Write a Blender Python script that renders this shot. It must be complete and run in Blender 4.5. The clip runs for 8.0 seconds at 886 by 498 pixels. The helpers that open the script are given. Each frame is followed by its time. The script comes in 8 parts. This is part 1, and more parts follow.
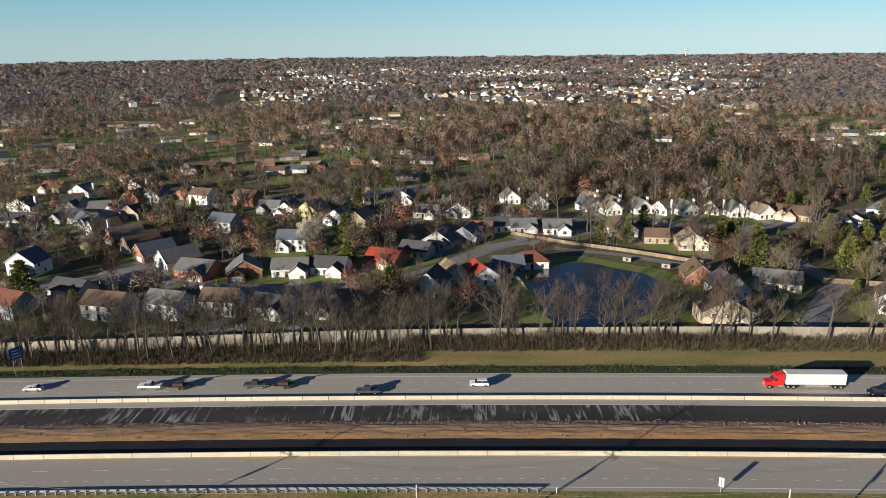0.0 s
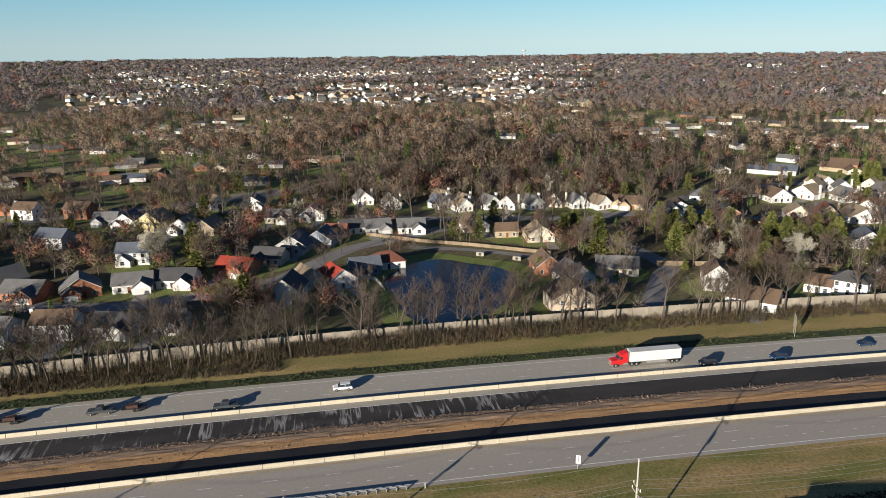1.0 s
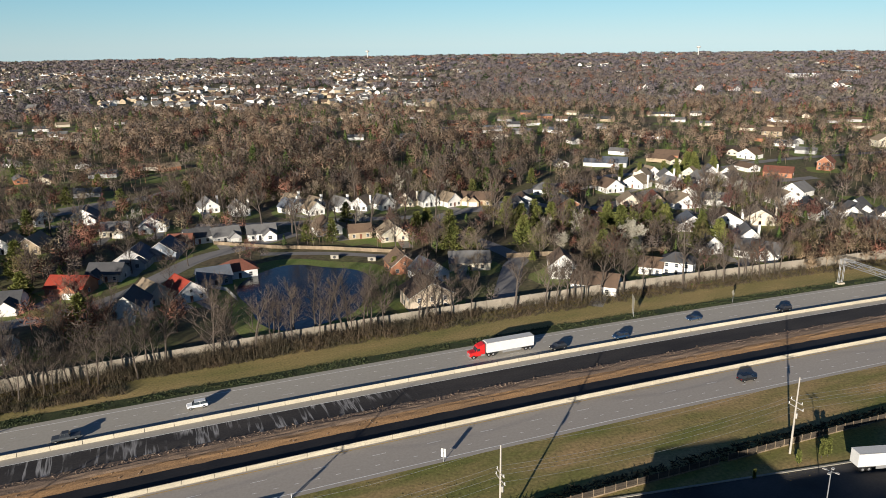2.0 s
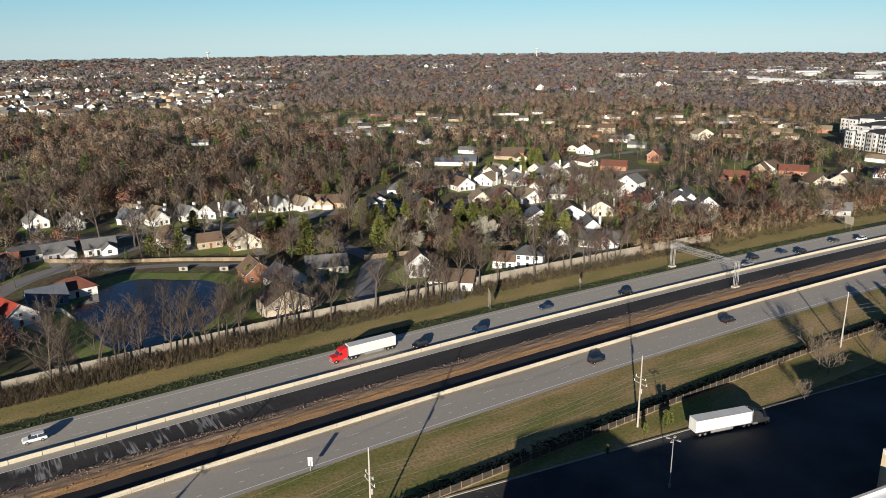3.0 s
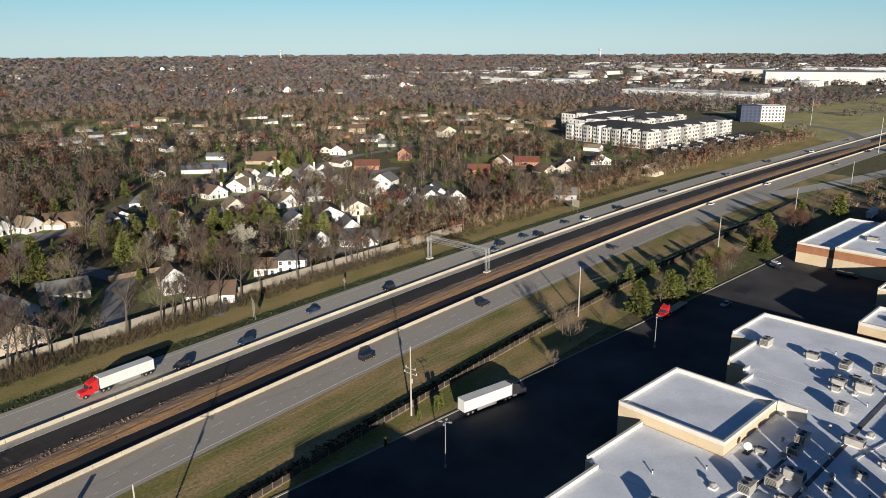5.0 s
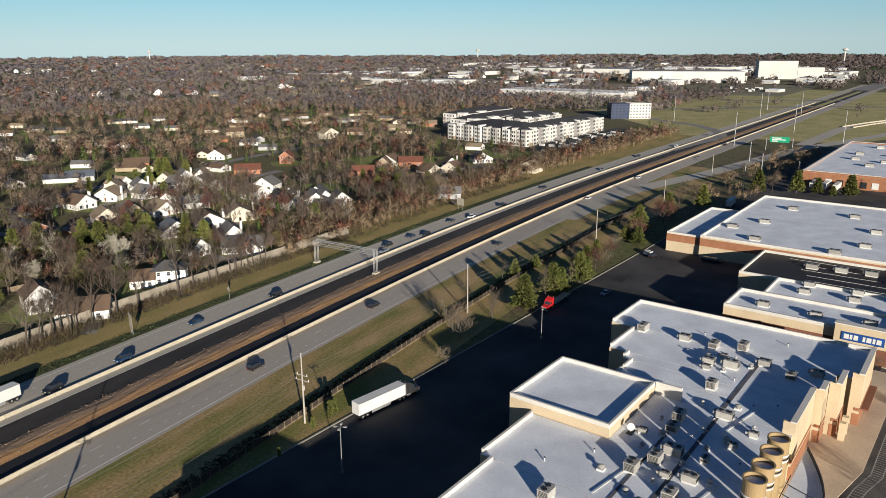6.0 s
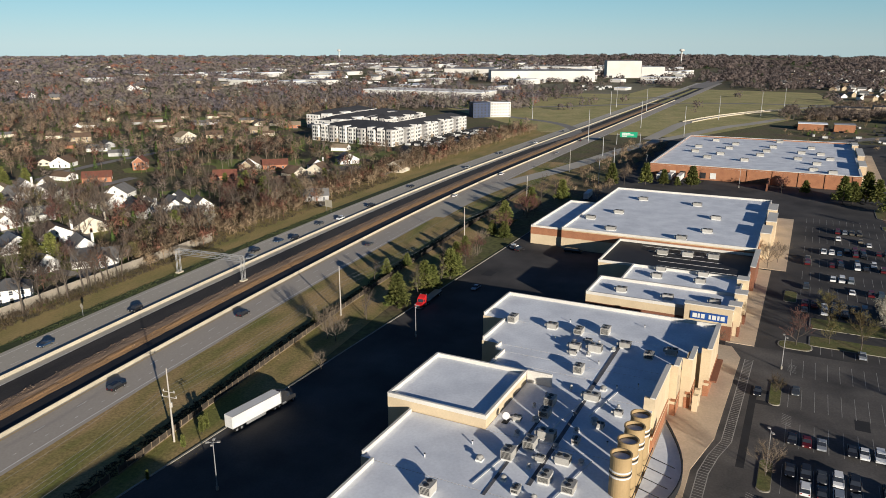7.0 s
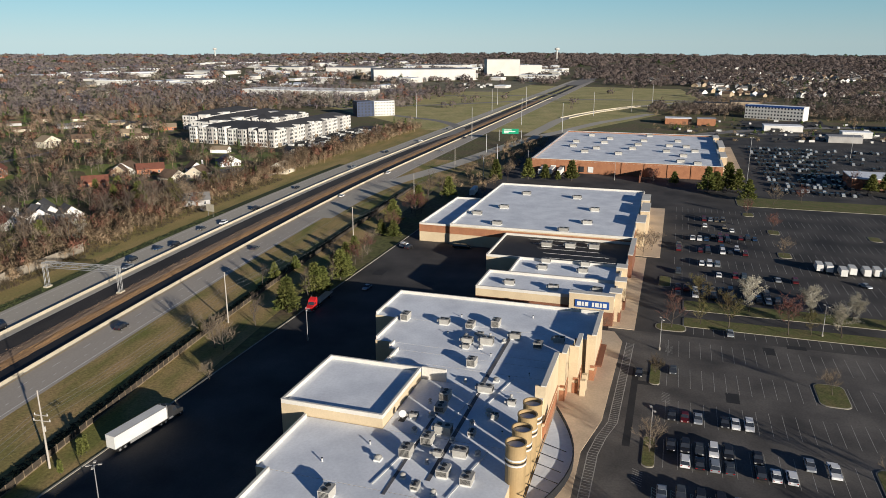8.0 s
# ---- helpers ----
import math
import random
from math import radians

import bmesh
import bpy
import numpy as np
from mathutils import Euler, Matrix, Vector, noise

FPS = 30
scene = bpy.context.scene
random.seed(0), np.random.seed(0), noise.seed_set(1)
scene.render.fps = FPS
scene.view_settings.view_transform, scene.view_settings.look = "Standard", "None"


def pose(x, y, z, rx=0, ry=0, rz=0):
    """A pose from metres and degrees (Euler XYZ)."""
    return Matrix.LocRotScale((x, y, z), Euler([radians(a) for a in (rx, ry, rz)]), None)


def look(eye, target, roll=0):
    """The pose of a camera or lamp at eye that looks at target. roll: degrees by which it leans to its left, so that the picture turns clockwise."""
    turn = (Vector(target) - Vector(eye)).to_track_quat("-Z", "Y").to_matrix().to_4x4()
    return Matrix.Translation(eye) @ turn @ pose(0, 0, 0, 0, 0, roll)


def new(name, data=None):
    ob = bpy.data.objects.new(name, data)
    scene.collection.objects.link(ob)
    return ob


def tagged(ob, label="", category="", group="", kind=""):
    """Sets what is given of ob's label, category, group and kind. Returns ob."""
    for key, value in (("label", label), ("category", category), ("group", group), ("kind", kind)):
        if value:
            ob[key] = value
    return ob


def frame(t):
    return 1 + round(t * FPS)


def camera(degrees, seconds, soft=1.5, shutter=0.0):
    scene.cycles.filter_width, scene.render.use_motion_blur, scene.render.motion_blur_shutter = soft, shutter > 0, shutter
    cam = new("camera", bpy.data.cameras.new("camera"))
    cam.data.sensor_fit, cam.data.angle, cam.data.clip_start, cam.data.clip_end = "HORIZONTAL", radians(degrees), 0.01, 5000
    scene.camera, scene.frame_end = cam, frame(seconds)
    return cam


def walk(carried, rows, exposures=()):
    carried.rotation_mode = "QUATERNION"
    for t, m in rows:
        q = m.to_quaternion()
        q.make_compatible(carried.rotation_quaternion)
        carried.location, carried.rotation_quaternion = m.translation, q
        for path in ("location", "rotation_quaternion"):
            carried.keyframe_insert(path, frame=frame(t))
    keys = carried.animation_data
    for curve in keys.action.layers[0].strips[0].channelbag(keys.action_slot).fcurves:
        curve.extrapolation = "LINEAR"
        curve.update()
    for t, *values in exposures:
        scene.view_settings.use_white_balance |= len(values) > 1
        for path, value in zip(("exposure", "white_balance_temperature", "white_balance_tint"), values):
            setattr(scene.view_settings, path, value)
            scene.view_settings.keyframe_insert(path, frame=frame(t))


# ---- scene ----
from functools import lru_cache

# ---------- camera: a drone hovering 81 m up, turning to the right ----------
cam = camera(62.8, 8.0, soft=0.55)
PATH = [
    (0, 1.095, -15.611, -0.687),
    (0.5, -4.763, -15.656, -0.690),
    (1, -10.670, -15.672, -0.659),
    (1.5, -16.558, -15.703, -0.724),
    (3, -34.242, -15.755, -0.545),
    (3.5, -39.511, -15.746, -0.550),
    (4, -44.450, -15.748, -0.502),
    (4.5, -49.158, -15.756, -0.361),
    (6, -62.789, -15.730, -0.238),
    (6.5, -68.033, -15.725, -0.131),
    (7, -73.354, -15.746, -0.063),
    (7.5, -78.184, -15.789, -0.038),
    (8, -82.385, -15.845, 0.037),
]
walk(cam, [(t, pose(0, 0, 81.1) @ pose(0, 0, 0, 0, 0, yaw) @ pose(0, 0, 0, 90 + pitch) @ pose(0, 0, 0, 0, 0, roll)) for t, yaw, pitch, roll in PATH],
     exposures=[(0.0, 0.80), (3.0, 0.73), (5.0, 0.62), (8.0, 0.58)])

# ---------- light: low warm sun behind the camera, clear sky ----------
SUN_ELEV, SUN_AZ = 11.2, 226.8
world = bpy.data.worlds.new("sky")
scene.world = world
world.use_nodes = True
wn, wl = world.node_tree.nodes, world.node_tree.links
wn.clear()
sky = wn.new("ShaderNodeTexSky")
sky.sky_type, sky.sun_disc = "NISHITA", False
sky.sun_elevation, sky.sun_rotation = radians(SUN_ELEV), radians(SUN_AZ)
sky.air_density, sky.dust_density, sky.ozone_density, sky.altitude = 1.0, 0.3, 2.0, 200
grad = wn.new("ShaderNodeTexCoord")
sepz = wn.new("ShaderNodeSeparateXYZ")
ramp = wn.new("ShaderNodeValToRGB")
ramp.color_ramp.elements[0].position, ramp.color_ramp.elements[0].color = 0.0, (0.52, 0.73, 0.80, 1)
ramp.color_ramp.elements[1].position, ramp.color_ramp.elements[1].color = 1.0, (0.010, 0.040, 0.135, 1)
for at, tone in ((0.035, (0.37, 0.66, 0.79, 1)), (0.08, (0.22, 0.56, 0.76, 1)), (0.18, (0.055, 0.155, 0.34, 1)), (0.40, (0.016, 0.062, 0.185, 1))):
    ramp.color_ramp.elements.new(at).color = tone
scale = wn.new("ShaderNodeMix")
scale.data_type, scale.blend_type = "RGBA", "MIX"
back = wn.new("ShaderNodeBackground")
sky_gain = wn.new("ShaderNodeVectorMath")
sky_gain.operation = "SCALE"
sky_gain.inputs["Scale"].default_value = 0.11
wl.new(sky.outputs[0], sky_gain.inputs[0])
wl.new(grad.outputs["Generated"], sepz.inputs[0])
wl.new(sepz.outputs["Z"], ramp.inputs["Fac"])
scale.inputs["Factor"].default_value = 0.85
# a clear sky is deepest a quarter turn away from the sun
toward, square, depth, tint = wn.new("ShaderNodeVectorMath"), wn.new("ShaderNodeMath"), wn.new("ShaderNodeMath"), wn.new("ShaderNodeVectorMath")
toward.operation, toward.inputs[1].default_value = "DOT_PRODUCT", (math.sin(radians(SUN_AZ)), math.cos(radians(SUN_AZ)), 0)
square.operation, square.inputs[1].default_value = "POWER", 2.0
depth.operation, depth.inputs[1].default_value, depth.inputs[2].default_value = "MULTIPLY_ADD", 0.32, 0.70
tint.operation = "SCALE"
wl.new(grad.outputs["Generated"], toward.inputs[0]), wl.new(toward.outputs["Value"], square.inputs[0]), wl.new(square.outputs[0], depth.inputs[0])
wl.new(ramp.outputs[0], tint.inputs[0]), wl.new(depth.outputs[0], tint.inputs["Scale"])
wl.new(sky_gain.outputs[0], scale.inputs["A"]), wl.new(tint.outputs[0], scale.inputs["B"])
back.inputs["Strength"].default_value = 0.66
wout = wn.new("ShaderNodeOutputWorld")
wl.new(scale.outputs["Result"], back.inputs["Color"])
wl.new(back.outputs[0], wout.inputs["Surface"])
lamp = bpy.data.lights.new("sun", "SUN")
lamp.energy, lamp.angle, lamp.color = 5.0, radians(0.5), (1.0, 0.925, 0.81)
sun_dir = Vector((math.sin(radians(SUN_AZ)) * math.cos(radians(SUN_ELEV)), math.cos(radians(SUN_AZ)) * math.cos(radians(SUN_ELEV)), math.sin(radians(SUN_ELEV))))
new("sun", lamp).matrix_world = look(sun_dir * 300, (0, 0, 0))

# ---------- materials ----------
def mat(name, a, b=None, big=6.0, fine=0.4, rough=0.85, grain=0.25, bump=0.0, rand=0.0, island=0.0, metal=0.0, spec=0.3, squash=None, detail=4.0, contrast=0.2):
    """A surface that drifts between colours a and b over about `big` metres, with grain over about `fine` metres."""
    b = b or tuple(c * 0.7 for c in a)
    m = bpy.data.materials.new(name)
    m.use_nodes = True
    n, l = m.node_tree.nodes, m.node_tree.links
    p = n["Principled BSDF"]
    p.inputs["Roughness"].default_value = rough
    p.inputs["Metallic"].default_value = metal
    p.inputs["Specular IOR Level"].default_value = spec
    geo = n.new("ShaderNodeNewGeometry")
    where = geo.outputs["Position"]
    if squash:
        mp = n.new("ShaderNodeMapping")
        mp.inputs["Scale"].default_value = squash
        l.new(where, mp.inputs["Vector"])
        where = mp.outputs[0]
    n1, n2 = n.new("ShaderNodeTexNoise"), n.new("ShaderNodeTexNoise")
    n1.inputs["Scale"].default_value, n1.inputs["Detail"].default_value = 1.0 / big, detail
    n2.inputs["Scale"].default_value, n2.inputs["Detail"].default_value = 1.0 / fine, 3
    l.new(where, n1.inputs["Vector"]), l.new(geo.outputs["Position"], n2.inputs["Vector"])
    r = n.new("ShaderNodeMapRange")
    r.inputs["From Min"].default_value, r.inputs["From Max"].default_value = 0.5 - contrast, 0.5 + contrast
    l.new(n1.outputs["Fac"], r.inputs["Value"])
    mix = n.new("ShaderNodeMix")
    mix.data_type = "RGBA"
    mix.inputs["A"].default_value, mix.inputs["B"].default_value = (*a, 1), (*b, 1)
    l.new(r.outputs[0], mix.inputs["Factor"])
    v = n.new("ShaderNodeMapRange")
    v.inputs["From Min"].default_value, v.inputs["From Max"].default_value = 0.25, 0.75
    v.inputs["To Min"].default_value, v.inputs["To Max"].default_value = 1 - grain, 1 + grain
    l.new(n2.outputs["Fac"], v.inputs["Value"])
    value = v.outputs[0]
    for amount, source in ((rand, "object"), (island, "island")):
        if amount:
            src = n.new("ShaderNodeObjectInfo").outputs["Random"] if source == "object" else geo.outputs["Random Per Island"]
            q = n.new("ShaderNodeMapRange")
            q.inputs["To Min"].default_value, q.inputs["To Max"].default_value = 1 - amount, 1 + amount
            l.new(src, q.inputs["Value"])
            t = n.new("ShaderNodeMath")
            t.operation = "MULTIPLY"
            l.new(value, t.inputs[0]), l.new(q.outputs[0], t.inputs[1])
            value = t.outputs[0]
    hsv = n.new("ShaderNodeHueSaturation")
    l.new(mix.outputs["Result"], hsv.inputs["Color"]), l.new(value, hsv.inputs["Value"])
    l.new(hsv.outputs[0], p.inputs["Base Color"])
    if bump:
        bp = n.new("ShaderNodeBump")
        bp.inputs["Strength"].default_value, bp.inputs["Distance"].default_value = 0.6, bump
        l.new(n2.outputs["Fac"], bp.inputs["Height"]), l.new(bp.outputs[0], p.inputs["Normal"])
    return m


def glassy(name, colour, rough=0.08):
    m = mat(name, colour, tuple(c * 0.8 for c in colour), 2, 0.5, rough, 0.1, spec=0.8)
    return m


M_GROUND = mat("ground_turf", (0.105, 0.110, 0.036), (0.130, 0.094, 0.056), 25, 2.0, 0.95, 0.45, detail=8, contrast=0.16)
M_LAWN = mat("lawn", (0.140, 0.200, 0.040), (0.21, 0.200, 0.066), 9, 0.7, 0.95, 0.35, 0.05, detail=6)
M_TURF = mat("dull_turf", (0.092, 0.112, 0.030), (0.15, 0.125, 0.055), 4, 0.5, 0.95, 0.35, 0.05, detail=6)
M_VERGE = mat("verge_grass", (0.38, 0.27, 0.110), (0.205, 0.185, 0.058), 9, 0.6, 0.95, 0.35, 0.06, detail=7, squash=(0.35, 1, 1))
M_VERGE_N = mat("verge_grass_near", (0.165, 0.165, 0.042), (0.38, 0.255, 0.115), 11, 0.7, 0.95, 0.35, 0.06, detail=7, squash=(0.35, 1, 1), contrast=0.11)
M_IVY = mat("ground_cover", (0.032, 0.048, 0.017), (0.060, 0.066, 0.026), 2.5, 0.35, 0.8, 0.5, 0.12)
M_CONC_ROAD = mat("worn_concrete_road", (0.46, 0.415, 0.345), (0.39, 0.355, 0.295), 25, 0.7, 0.8, 0.08, squash=(0.12, 1, 1), detail=6)
M_ASPH_ROAD = mat("worn_grey_asphalt_road", (0.42, 0.37, 0.312), (0.355, 0.315, 0.268), 25, 0.6, 0.8, 0.08, squash=(0.12, 1, 1), detail=6)
M_FRESH = mat("fresh_asphalt", (0.016, 0.016, 0.018), (0.028, 0.026, 0.026), 8, 0.5, 0.7, 0.2, 0.02)
# dark mottling in both lot colours is wear plus painted-in tree shadows
M_LOT_OLD = mat("worn_asphalt_painted_shade", (0.140, 0.127, 0.115), (0.048, 0.045, 0.044), 13, 0.5, 0.85, 0.18, 0.01, detail=9)
M_LOT = mat("asphalt_mottled_shade", (0.084, 0.077, 0.072), (0.027, 0.026, 0.027), 16, 0.5, 0.85, 0.15, 0.01, detail=9)
M_PATCH = mat("asphalt_patch", (0.030, 0.030, 0.032), None, 5, 0.4, 0.85, 0.15)
M_STREET = mat("street_asphalt", (0.27, 0.248, 0.225), (0.205, 0.19, 0.175), 14, 0.6, 0.85, 0.12)
M_DRIVE = mat("driveway_concrete", (0.32, 0.29, 0.25), (0.26, 0.24, 0.20), 5, 0.4, 0.85, 0.1)
M_DIRT = mat("orange_soil", (0.40, 0.225, 0.10), (0.26, 0.16, 0.085), 3, 0.3, 0.95, 0.3, 0.06, squash=(0.3, 1, 1), detail=7)
M_SOIL = mat("brown_soil", (0.29, 0.195, 0.125), (0.20, 0.140, 0.098), 3, 0.3, 0.95, 0.3, 0.06, squash=(0.25, 1, 1), detail=7)
M_RUBBLE = mat("rubble", (0.25, 0.18, 0.13), (0.18, 0.13, 0.092), 3, 0.3, 0.95, 0.3, island=0.3)
M_CONC = mat("barrier_concrete", (0.50, 0.44, 0.33), (0.42, 0.37, 0.28), 4, 0.3, 0.85, 0.12, rand=0.07)
M_WALL_CONC = mat("sound_wall_concrete", (0.33, 0.285, 0.225), (0.22, 0.19, 0.15), 3, 0.3, 0.9, 0.15, 0.02, rand=0.08)
M_PAVE = mat("pavement_concrete", (0.58, 0.455, 0.325), (0.48, 0.375, 0.27), 6, 0.5, 0.85, 0.1, rand=0.05)
M_KERB = mat("kerb_concrete", (0.36, 0.33, 0.27), None, 4, 0.3, 0.85, 0.1)
M_WHITE_LINE = mat("white_road_paint", (0.85, 0.83, 0.78), (0.72, 0.70, 0.66), 1.5, 0.2, 0.7, 0.2)
M_LOT_LINE = mat("worn_lot_paint", (0.42, 0.40, 0.37), (0.24, 0.23, 0.21), 1.5, 0.2, 0.7, 0.2)
M_YELLOW = mat("yellow_road_paint", (0.55, 0.36, 0.08), (0.42, 0.28, 0.08), 1.5, 0.2, 0.7, 0.2)
M_WATER = mat("pond_water", (0.006, 0.012, 0.022), (0.008, 0.014, 0.022), 20, 1.2, 0.12, 0.1, 0.10, spec=0.5)
M_ROOF_W = mat("white_membrane_roof", (0.80, 0.82, 0.85), (0.63, 0.65, 0.69), 7, 0.6, 0.75, 0.07, detail=9, contrast=0.17)
M_WALKWAY = mat("roof_walkway", (0.13, 0.13, 0.14), (0.08, 0.08, 0.09), 3, 0.4, 0.8, 0.2)
M_ROOF_K = mat("black_membrane_roof", (0.018, 0.017, 0.018), (0.03, 0.028, 0.028), 7, 0.5, 0.6, 0.15)
M_PARAPET = mat("white_parapet", (0.64, 0.61, 0.55), (0.55, 0.52, 0.47), 6, 0.4, 0.7, 0.06)
M_STUCCO = mat("cream_stucco", (0.58, 0.465, 0.31), (0.47, 0.37, 0.245), 6, 0.4, 0.85, 0.06)
M_BRICK = mat("orange_brick", (0.34, 0.155, 0.080), (0.27, 0.118, 0.064), 3, 0.25, 0.9, 0.2)
M_BRICK_D = mat("dark_brick", (0.20, 0.085, 0.050), (0.15, 0.065, 0.04), 3, 0.25, 0.9, 0.2)
M_TAN = mat("tan_drum_panel", (0.35, 0.245, 0.125), (0.30, 0.21, 0.105), 4, 0.4, 0.6, 0.06)
M_STEEL = mat("galvanised_steel", (0.34, 0.34, 0.34), (0.27, 0.27, 0.27), 2, 0.2, 0.5, 0.12, metal=0.4)
M_UNIT = mat("unit_casing", (0.42, 0.40, 0.36), (0.34, 0.32, 0.29), 1.2, 0.2, 0.6, 0.12, metal=0.1, rand=0.15)
M_DARK = mat("dark_metal", (0.03, 0.03, 0.032), None, 1, 0.2, 0.5, 0.15)
M_POLE = mat("weathered_pole", (0.42, 0.38, 0.33), (0.34, 0.31, 0.27), 3, 0.2, 0.8, 0.12)
M_WOOD = mat("fence_wood", (0.25, 0.19, 0.125), (0.18, 0.135, 0.09), 2, 0.2, 0.9, 0.25, rand=0.2)
M_WHITE = mat("white_paint", (0.64, 0.63, 0.60), (0.57, 0.56, 0.53), 3, 0.3, 0.6, 0.05)
M_BLUE = mat("blue_paint", (0.02, 0.08, 0.30), None, 2, 0.3, 0.5, 0.08)
M_GREEN = mat("green_sign", (0.01, 0.30, 0.16), None, 3, 0.3, 0.4, 0.05)
M_ALU = mat("sign_back_aluminium", (0.42, 0.38, 0.30), None, 2, 0.3, 0.6, 0.08)
M_RED = mat("red_paint", (0.55, 0.02, 0.02), (0.48, 0.02, 0.02), 1.5, 0.2, 0.35, 0.05, spec=0.5)
M_GLASS = glassy("window_glass", (0.03, 0.035, 0.045))
M_TYRE = mat("tyre_rubber", (0.018, 0.018, 0.018), None, 0.5, 0.1, 0.8, 0.1)
M_BARK = mat("bark", (0.095, 0.076, 0.060), (0.062, 0.050, 0.042), 3, 0.2, 0.95, 0.25, rand=0.2)
M_TWIG = mat("bare_twigs", (0.112, 0.080, 0.058), (0.076, 0.060, 0.050), 30, 0.5, 0.95, 0.25, rand=0.3, island=0.25)
M_TWIG_P = mat("pale_twigs", (0.205, 0.160, 0.115), (0.15, 0.115, 0.082), 30, 0.5, 0.95, 0.25, rand=0.2, island=0.25)
M_TWIG_R = mat("red_buds", (0.135, 0.050, 0.042), (0.11, 0.058, 0.045), 20, 0.5, 0.95, 0.25, rand=0.25, island=0.3)
M_BLOSSOM = mat("white_blossom", (0.52, 0.48, 0.40), (0.36, 0.33, 0.25), 3, 0.5, 0.95, 0.2, rand=0.15, island=0.25)
M_BUDS = mat("yellow_green_buds", (0.20, 0.185, 0.07), (0.16, 0.12, 0.06), 6, 0.5, 0.95, 0.25, rand=0.2, island=0.3)
M_TUFT = mat("rough_grass_tufts", (0.20, 0.155, 0.062), (0.11, 0.11, 0.036), 9, 0.8, 0.95, 0.3, island=0.15)
M_PINE = mat("evergreen_needles", (0.105, 0.125, 0.030), (0.165, 0.165, 0.048), 6, 0.5, 0.9, 0.3, rand=0.25, island=0.35)
M_BRUSH = mat("dry_brush", (0.088, 0.060, 0.038), (0.050, 0.045, 0.027), 9, 0.4, 0.95, 0.3, island=0.35)
M_WOODS = mat("bare_woods", (0.265, 0.180, 0.120), (0.185, 0.145, 0.108), 13, 4.0, 0.95, 0.12, island=0.10, detail=3, contrast=0.14)
M_THICKET = mat("sapling_thicket", (0.37, 0.265, 0.165), (0.26, 0.19, 0.125), 12, 1.2, 0.95, 0.2, island=0.3, detail=3, contrast=0.14)
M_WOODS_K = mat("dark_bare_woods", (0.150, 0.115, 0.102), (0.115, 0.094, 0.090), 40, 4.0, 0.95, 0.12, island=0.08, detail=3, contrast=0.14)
M_WOODS_D = mat("grey_bare_woods", (0.215, 0.165, 0.134), (0.145, 0.118, 0.104), 14, 4.0, 0.95, 0.12, island=0.10, detail=3, contrast=0.14)
M_WOODS_R = mat("red_budded_woods", (0.27, 0.115, 0.080), (0.22, 0.125, 0.085), 14, 1.2, 0.95, 0.2, island=0.10)
M_WOODS_P = mat("pale_woods", (0.31, 0.26, 0.155), (0.24, 0.19, 0.125), 14, 1.2, 0.95, 0.2, island=0.10)
M_WOODS_G = mat("woods_evergreens", (0.075, 0.125, 0.032), (0.12, 0.145, 0.040), 15, 1.2, 0.95, 0.3, island=0.15)
# distance haze is put into this base colour: greyer and bluer than nearer woods
M_FAR_HAZED = mat("hazed_far_woods", (0.205, 0.172, 0.163), (0.160, 0.145, 0.147), 60, 14, 0.95, 0.1, island=0.06, detail=6)
n_, l_ = M_FAR_HAZED.node_tree.nodes, M_FAR_HAZED.node_tree.links
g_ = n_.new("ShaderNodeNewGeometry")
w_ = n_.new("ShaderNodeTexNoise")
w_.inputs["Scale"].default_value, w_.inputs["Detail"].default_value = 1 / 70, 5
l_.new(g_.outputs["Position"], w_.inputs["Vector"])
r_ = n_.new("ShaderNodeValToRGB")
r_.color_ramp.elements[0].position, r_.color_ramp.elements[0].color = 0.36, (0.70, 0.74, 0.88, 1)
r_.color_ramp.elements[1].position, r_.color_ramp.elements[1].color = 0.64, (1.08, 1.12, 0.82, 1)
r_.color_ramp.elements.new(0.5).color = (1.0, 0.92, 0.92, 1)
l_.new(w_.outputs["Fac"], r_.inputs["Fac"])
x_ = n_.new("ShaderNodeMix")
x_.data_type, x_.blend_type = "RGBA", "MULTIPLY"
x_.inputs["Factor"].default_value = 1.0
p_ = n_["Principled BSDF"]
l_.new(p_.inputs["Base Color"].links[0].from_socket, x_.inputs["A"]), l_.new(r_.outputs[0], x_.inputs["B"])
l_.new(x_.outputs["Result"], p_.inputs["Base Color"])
M_FAR_GREEN = mat("far_evergreens", (0.06, 0.085, 0.035), None, 60, 5, 0.95, 0.25, island=0.3)


def thin(m, share):
    """Sprays and twigs let part of the light through."""
    n, l = m.node_tree.nodes, m.node_tree.links
    p, out = n["Principled BSDF"], n["Material Output"]
    tr, mix = n.new("ShaderNodeBsdfTranslucent"), n.new("ShaderNodeMixShader")
    l.new(p.inputs["Base Color"].links[0].from_socket, tr.inputs["Color"])
    mix.inputs["Fac"].default_value = share
    l.new(p.outputs[0], mix.inputs[1]), l.new(tr.outputs[0], mix.inputs[2]), l.new(mix.outputs[0], out.inputs["Surface"])


for m_ in (M_WOODS, M_THICKET, M_WOODS_D, M_WOODS_K, M_WOODS_R, M_WOODS_P, M_FAR_HAZED):
    thin(m_, 0.2)
for m_ in (M_WOODS_G, M_FAR_GREEN, M_PINE, M_BUDS, M_BLOSSOM):
    thin(m_, 0.3)


